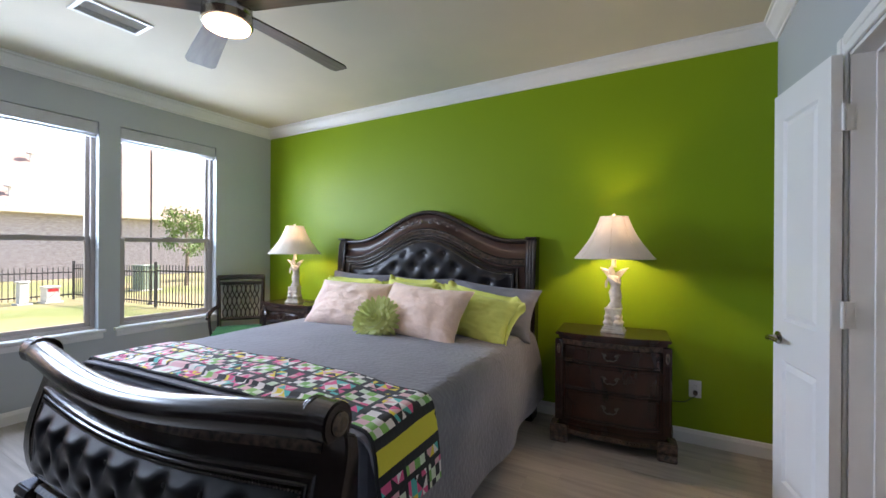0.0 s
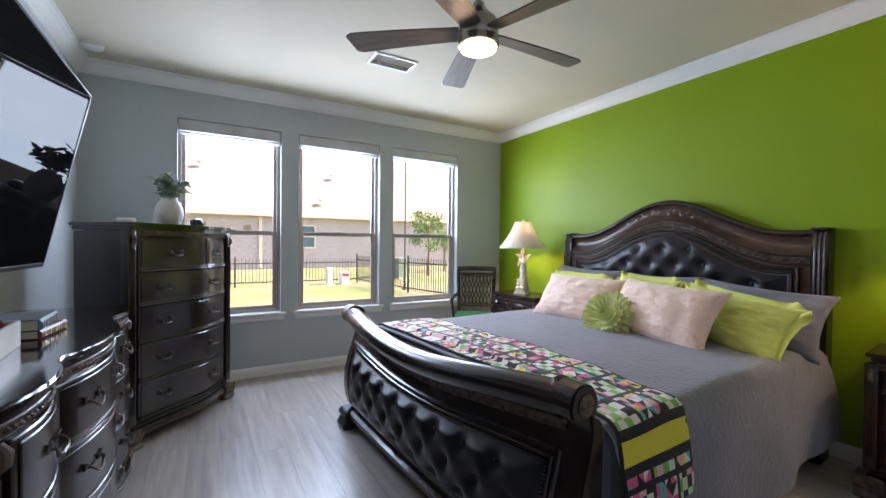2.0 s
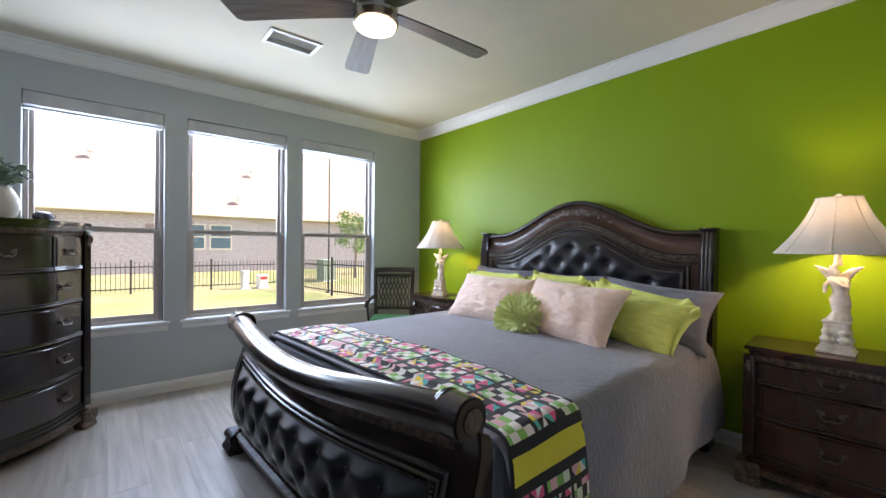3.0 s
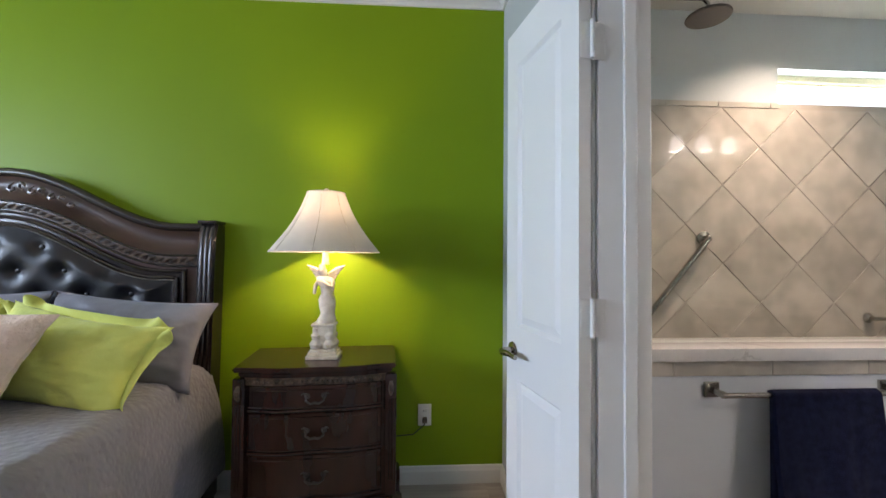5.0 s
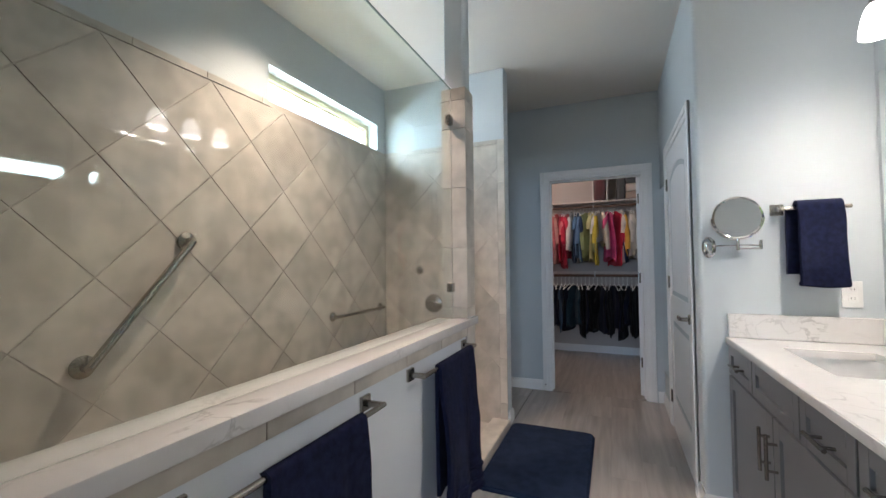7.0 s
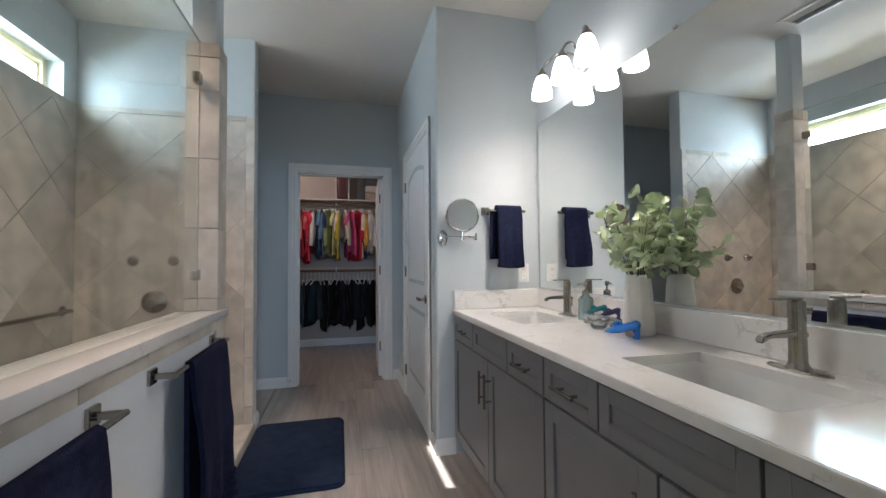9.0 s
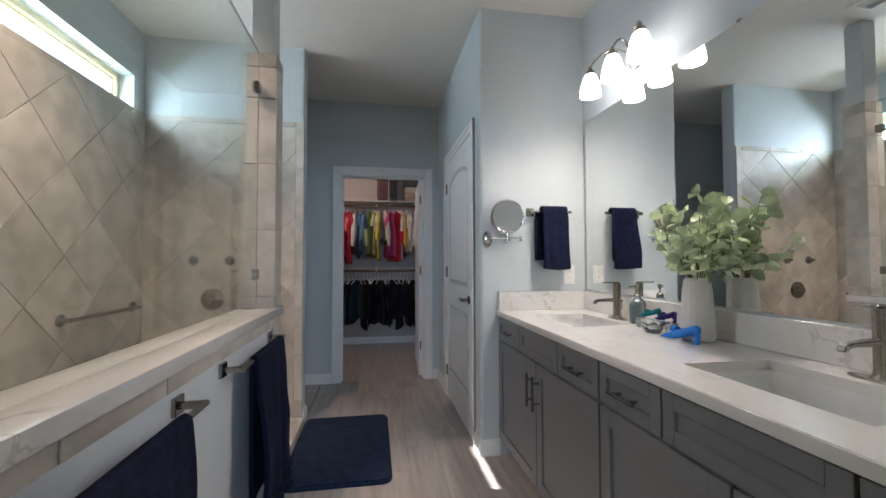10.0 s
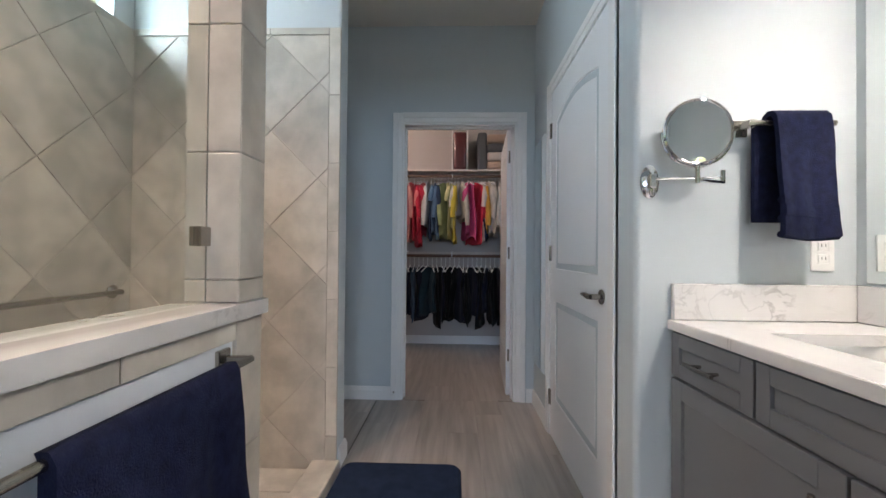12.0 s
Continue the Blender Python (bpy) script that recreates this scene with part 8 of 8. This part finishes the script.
house = thing("neighbour_house", "single-storey pale brick house with pinkish shingle roof", "house")
HX = -23.0
part("wall", bx(HX - 18, -46, GZ, HX, 34, 2.95), M_BRICKFAR, house)
part("roof", prism([(HX + 0.5, 3.0), (HX + 0.5, 3.12), (HX - 9.0, 10.3), (HX - 18.5, 3.12), (HX - 18.5, 3.0)], "y", -46.5, 34.5), M_ROOF, house)
part("fascia", bx(HX + 0.45, -46.4, 2.93, HX + 0.56, 34.4, 3.12), M_FASCIA, house)
part("soffit", bx(HX + 0.002, -46.4, 2.90, HX + 0.45, 34.4, 2.95), M_FASCIA, house)
for wy, ww in ((-14.6, 1.5), (0.35, 1.2), (1.75, 1.2), (16.0, 1.4)):
    w = part("window", bx(HX + 0.002, wy, 0.95, HX + 0.05, wy + ww, 2.45), M_FASCIA, house)
    part("pane", bx(HX + 0.05, wy + 0.08, 1.03, HX + 0.06, wy + ww - 0.08, 1.66), M_WINBLUE, w)
    part("pane", bx(HX + 0.05, wy + 0.08, 1.74, HX + 0.06, wy + ww - 0.08, 2.37), M_WINBLUE, w)
part("downspout", bx(HX + 0.002, -0.45, GZ + 0.1, HX + 0.12, -0.27, 2.95), M_FASCIA, house)
part("wall_vent", bx(HX + 0.002, -1.3, 1.95, HX + 0.06, -0.9, 2.35), M_ROOF, house)
for vy, vd in ((-10.5, 3.6), (-3.6, 3.9), (4.9, 3.7), (3.4, 0.8), (-7.5, 0.9)):
    zr = 3.12 + vd * 3.78 / 5.0
    v = part("roof_vent", tube([(HX + 0.5 - vd, vy, zr - 0.1), (HX + 0.5 - vd, vy, zr + 0.42)], 0.06, 10), M_PALE, house, "", True)
    part("cap", lathe([(0.0, 0), (0.22, 0.0), (0.20, 0.07), (0.08, 0.12), (0.0, 0.12)], 16, cx=HX + 0.5 - vd, cy=vy), M_PALE, v, "", True).location.z = zr + 0.42


def fence_run(ax, ay, bx_, by, label, height=1.35, step=0.115):
    """Black iron fence with posts, two rails and pickets."""
    d = Vector((bx_ - ax, by - ay))
    length = d.length
    ob = thing("fence", label, "fence", "fence runs", pose(ax, ay, GZ, 0, 0, math.degrees(math.atan2(d.y, d.x))))
    picket = bx(-0.009, -0.009, 0.06, 0.009, 0.009, height)
    me = None
    x = step / 2
    while x < length:
        if me is None:
            o = part("picket", picket, M_IRON, ob)
            me = o.data
        else:
            o = new("picket", me)
            o.parent = ob
        o.location.x = x
        x += step
    for z in (0.16, height - 0.16):
        part("rail", bx(0, -0.016, z - 0.018, length, 0.016, z + 0.018), M_IRON, ob)
    n = max(1, round(length / 2.4))
    for k in range(n + 1):
        part("post", bx(k * length / n - 0.028, -0.028, 0, k * length / n + 0.028, 0.028, height + 0.08, bevel=0.004), M_IRON, ob)
    return ob


fence_run(-12.25, -16.0, -12.3, 2.19, "black iron picket fence across the lawn", 1.02, step=0.12)
fence_run(-12.3, 2.19, -8.18, 2.59, "black iron picket fence with a tall gate post", 1.13)
fence_run(-8.18, 2.59, -2.2, 3.75, "black iron picket fence running beside the lawn", 1.17)


def utility(name, x, y, w, h, mat, label):
    ob = thing(name, label, "utility box", "", pose(x, y, GZ, 0, 0, 8))
    body = part("body", bx(-w / 2, -w / 2, 0.04, w / 2, w / 2, h, bevel=0.02), mat, ob)
    part("lid", bx(-w / 2 - 0.02, -w / 2 - 0.02, h + 0.001, w / 2 + 0.02, w / 2 + 0.02, h + 0.05, bevel=0.01), mat, ob)
    part("pad", bx(-w / 2 - 0.06, -w / 2 - 0.06, -0.02, w / 2 + 0.06, w / 2 + 0.06, 0.039), M_PALE, ob)
    return ob


u = utility("utility_box", -11.9, 1.52, 0.32, 0.44, M_PALE, "pale green utility box with a red label on the lawn")
part("red_label", bx(0.161, -0.12, 0.33, 0.166, 0.12, 0.42), M_REDLABEL, u)
utility("utility_pedestal", -11.9, 0.93, 0.21, 0.62, M_PALE, "narrow pale utility pedestal on the lawn")
utility("air_conditioner", -13.5, 4.75, 0.62, 0.92, M_UTIL, "grey-green outdoor air conditioner by the fence")


def tree(x, y, h, r, label, n=900, seed=1):
    ob = thing("tree", label, "tree", "", pose(x, y, GZ))
    rr = random.Random(seed)
    bm = tube([(0, 0, 0), (0.03, 0.02, h * 0.25), (-0.02, 0.05, h * 0.5), (0.02, 0, h * 0.85)], [0.09, 0.075, 0.055, 0.015], 8)
    tips = []
    for k in range(11):
        a, z = k * 2.4, h * (0.38 + 0.045 * k)
        e = Vector((math.cos(a) * r * rr.uniform(0.55, 0.95), math.sin(a) * r * rr.uniform(0.55, 0.95), z + r * rr.uniform(0.2, 0.6)))
        tube([(0, 0.02, z), tuple(e * 0.5 + Vector((0, 0, z * 0.5 + 0.05))), tuple(e)], [0.03, 0.02, 0.008], 6, bm)
        tips += [e, e * 0.7 + Vector((0, 0, z * 0.3)), e * 0.85 + Vector((0, 0, z * 0.15))]
    part("trunk", bm, M_BARK, ob, "", True)
    vs, fs = [], []
    for k in range(n):
        c = rr.choice(tips) + Vector((rr.gauss(0, r * 0.16), rr.gauss(0, r * 0.16), rr.gauss(0, r * 0.13)))
        q = Euler((rr.uniform(0, 6), rr.uniform(0, 6), rr.uniform(0, 6))).to_matrix()
        s = rr.uniform(0.05, 0.10)
        i = len(vs)
        vs += [c + q @ Vector(p) * s for p in ((-1, 0, 0), (0, -0.45, 0.1), (1, 0, 0), (0, 0.45, 0.1))]
        fs.append((i, i + 1, i + 2, i + 3))
    me = bpy.data.meshes.new("crown")
    me.from_pydata(vs, [], fs)
    me.materials.append(M_LEAF)
    o = new("crown", me)
    o.parent = ob
    return ob


tree(-14.2, 6.6, 3.3, 0.95, "small green tree beyond the fence", 1500, 3)
tree(-17.0, 9.2, 2.7, 1.0, "small green tree beside the far house", 1200, 5)
lp = thing("lamp_post", "thin dark pole behind the fence", "pole", "", pose(-9.0, 2.85, GZ))
part("shaft", tube([(0, 0, 0), (0, 0, 6.5)], 0.025, 8), M_IRON, lp, "", True)
part("foot", lathe([(0, 0), (0.09, 0), (0.08, 0.04), (0.03, 0.08), (0, 0.08)], 12), M_IRON, lp, "", True)
# house across the bathroom side yard
side = thing("side_house", "pale brick house wall across the side yard", "house")
part("wall", bx(-4, 6.0, GZ, 18, 12, 3.2), M_BRICKFAR, side)
part("roof", prism([(5.6, 3.2), (5.6, 3.32), (9.0, 5.6), (12.4, 3.32), (12.4, 3.2)], "x", -4.4, 18.4), M_ROOF, side)


# ---- pieces of floors and tiled walls ----
def clip_poly(pts, lo_u, hi_u, lo_v, hi_v):
    for ax, lim, sign in ((0, lo_u, 1), (0, hi_u, -1), (1, lo_v, 1), (1, hi_v, -1)):
        res = []
        for i, p in enumerate(pts):
            q = pts[(i + 1) % len(pts)]
            a, b = sign * (p[ax] - lim), sign * (q[ax] - lim)
            if a >= 0:
                res.append(p)
            if a * b < 0:
                s = a / (a - b)
                res.append((p[0] + s * (q[0] - p[0]), p[1] + s * (q[1] - p[1])))
        pts = res
        if not pts:
            return []
    return pts


def piece(name, pts, lift, put, parent, material, edge=0.0025):
    """Thin tile or plank: outline with a bevelled rim, put(u, v, w) lays it on its surface."""
    cu, cv = sum(p[0] for p in pts) / len(pts), sum(p[1] for p in pts) / len(pts)
    ext = max(max(abs(p[0] - cu), abs(p[1] - cv)) for p in pts)
    if len(pts) < 3 or ext < 0.012:
        return
    k = 1 - edge / ext
    bm = bmesh.new()
    a = [bm.verts.new(put(p[0], p[1], 0.0)) for p in pts]
    b = [bm.verts.new(put(p[0], p[1], lift - edge * 0.6)) for p in pts]
    c = [bm.verts.new(put(cu + (p[0] - cu) * k, cv + (p[1] - cv) * k, lift)) for p in pts]
    n = len(pts)
    for r, s in ((a, b), (b, c)):
        for i in range(n):
            bm.faces.new((r[i], r[(i + 1) % n], s[(i + 1) % n], s[i]))
    bm.faces.new(c)
    part(name, bm, material, parent)


def diamond_tiles(parent, put, u0, u1, v0, v1, apex_u, apex_v, diag=0.4757, gap=0.003):
    h = diag / 2
    for i in range(-14, 15):
        for j in range(-12, 3):
            if (i + j) % 2:
                continue
            u, v = apex_u + i * h, apex_v + (j - 1) * h
            s = h - gap
            pts = clip_poly([(u - s, v), (u, v - s), (u + s, v), (u, v + s)], u0 + 0.002, u1 - 0.002, v0 + 0.002, v1 - 0.002)
            if len(pts) > 2:
                piece("tile", pts, 0.0070, put, parent, M_TILE, 0.0018)


def straight_tiles(parent, put, us, vs, gap=0.003, lift=0.011):
    for u0, u1 in zip(us, us[1:]):
        for v0, v1 in zip(vs, vs[1:]):
            piece("tile", [(u0 + gap / 2, v0 + gap / 2), (u1 - gap / 2, v0 + gap / 2), (u1 - gap / 2, v1 - gap / 2), (u0 + gap / 2, v1 - gap / 2)], lift, put, parent, M_TILE)


def steps(a, b, d, first=None):
    r = [a]
    x = a + (first or d)
    while x < b - 0.02:
        r.append(x)
        x += d
    return r + [b]


def tile_field(name, bm, label):
    return struct(name, bm, M_GROUT, label, "tiled wall")


TT = 2.152
back = tile_field("wall_tiles_back", bx(DOORX1, SH_N - 0.006, 0.0, SH_E, SH_N, TT + 0.036), "beige stone tiles laid diagonally on the shower wall")
diamond_tiles(back, lambda u, v, w: (u, SH_N - 0.004 - w, v), DOORX1, SH_E, 0.005, TT, 5.584, TT)
straight_tiles(back, lambda u, v, w: (u, SH_N - 0.004 - w, v), steps(DOORX1, SWIN[0] - 0.0, 0.335, 0.2), [TT, TT + 0.036])
east = tile_field("wall_tiles_east", bx(SH_E - 0.006, -0.885, 0.0, SH_E, SH_N - 0.006, TT + 0.036), "beige stone tiles laid diagonally at the shower's end")
put_e = lambda u, v, w: (SH_E - 0.004 - w, u, v)
diamond_tiles(east, put_e, -0.83, SH_N - 0.016, 0.005, TT, -0.065, TT)
straight_tiles(east, put_e, steps(-0.83, SH_N - 0.016, 0.335, 0.30), [TT, TT + 0.036])
straight_tiles(east, put_e, [-0.886, -0.83], [0.0, 0.172, 0.508, 0.842, 1.177, 1.513, 1.851, TT + 0.036])
west = tile_field("wall_tiles_west", bx(DOORX1, -0.745, 0.0, DOORX1 + 0.006, SH_N - 0.006, TT + 0.036), "beige stone tiles laid diagonally by the doorway")
diamond_tiles(west, lambda u, v, w: (DOORX1 + 0.004 + w, u, v), -0.74, SH_N - 0.016, 0.005, TT, -0.065, TT)
pil = bpy.data.objects["pillar_core"]
zs = [0.942, 1.0, 1.322, 1.648, 1.974, 2.13, 2.20]
straight_tiles(pil, lambda u, v, w: (6.742 - w, u, v), [-0.919, -0.8335, -0.777], zs)
straight_tiles(pil, lambda u, v, w: (u, -0.908 - w, v), [6.733, 6.862], zs)
straight_tiles(pil, lambda u, v, w: (6.853 + w, u, v), [-0.919, -0.777], zs)
straight_tiles(pil, lambda u, v, w: (u, -0.787 + w, v), [6.733, 6.862], zs)
end = bpy.data.objects["wall_half_end"]
ze = [0.0, 0.22, 0.56, 0.899]
straight_tiles(end, lambda u, v, w: (u, HALF_S - w, v), [6.730, 6.862], ze)
straight_tiles(end, lambda u, v, w: (6.853 + w, u, v), [HALF_S - 0.008, HALF_N], ze)
strip = tile_field("trim_tiles_ledge", bx(DOORX1, HALF_S - 0.004, 0.848, 6.730, HALF_S, 0.90), "beige stone tile strip under the quartz ledge")
straight_tiles(strip, lambda u, v, w: (u, HALF_S - 0.003 - w, v), steps(DOORX1, 6.730, 0.335, 0.21), [0.850, 0.898], lift=0.008)
sfl = bpy.data.objects["shower_floor"]
straight_tiles(sfl, lambda u, v, w: (u, v, 0.004 + w), steps(DOORX1, SH_E - 0.02, 0.335), steps(HALF_N + 0.002, SH_N - 0.02, 0.335), lift=0.006)

# plank floors: rows run along x with staggered ends
PW, PL = 0.178, 1.22


def plank_floor(name, x0, x1, y0, y1, label, holes=()):
    base = struct(name, bx(x0, y0, -0.0079, x1, y1, -0.006), M_JOINT, label, "floor")
    row = 0
    y = math.floor(y0 / PW) * PW
    while y < y1:
        rr = random.Random(int(round(y / PW)) * 7 + 3)
        x = math.floor(x0 / PL) * PL - rr.random() * PL
        while x < x1:
            a, b = max(x, x0), min(x + PL, x1)
            c, d = max(y, y0), min(y + PW, y1)
            if b - a > 0.03 and d - c > 0.01:
                g = 0.0004
                piece("plank", [(a + g, c + g), (b - g, c + g), (b - g, d - g), (a + g, d - g)], 0.006, lambda u, v, w: (u, v, -0.006 + w), base, M_PLANK, edge=0.0006)
            x += PL
        y += PW
    return base


plank_floor("floor_bedroom", WEST, DOORX0, SOUTH, NORTH, "grey-brown oak plank floor in the bedroom")
plank_floor("floor_bathroom", DOORX0, CLO_X, -2.72, HALF_S + 0.005, "grey-brown oak plank floor in the bathroom")
plank_floor("floor_niche", 7.85, CLO_X, HALF_S + 0.005, SH_N, "grey-brown oak plank floor in the passage")
plank_floor("floor_closet", CLO_X, CL_E, -2.60, -0.12, "grey-brown oak plank floor in the closet")
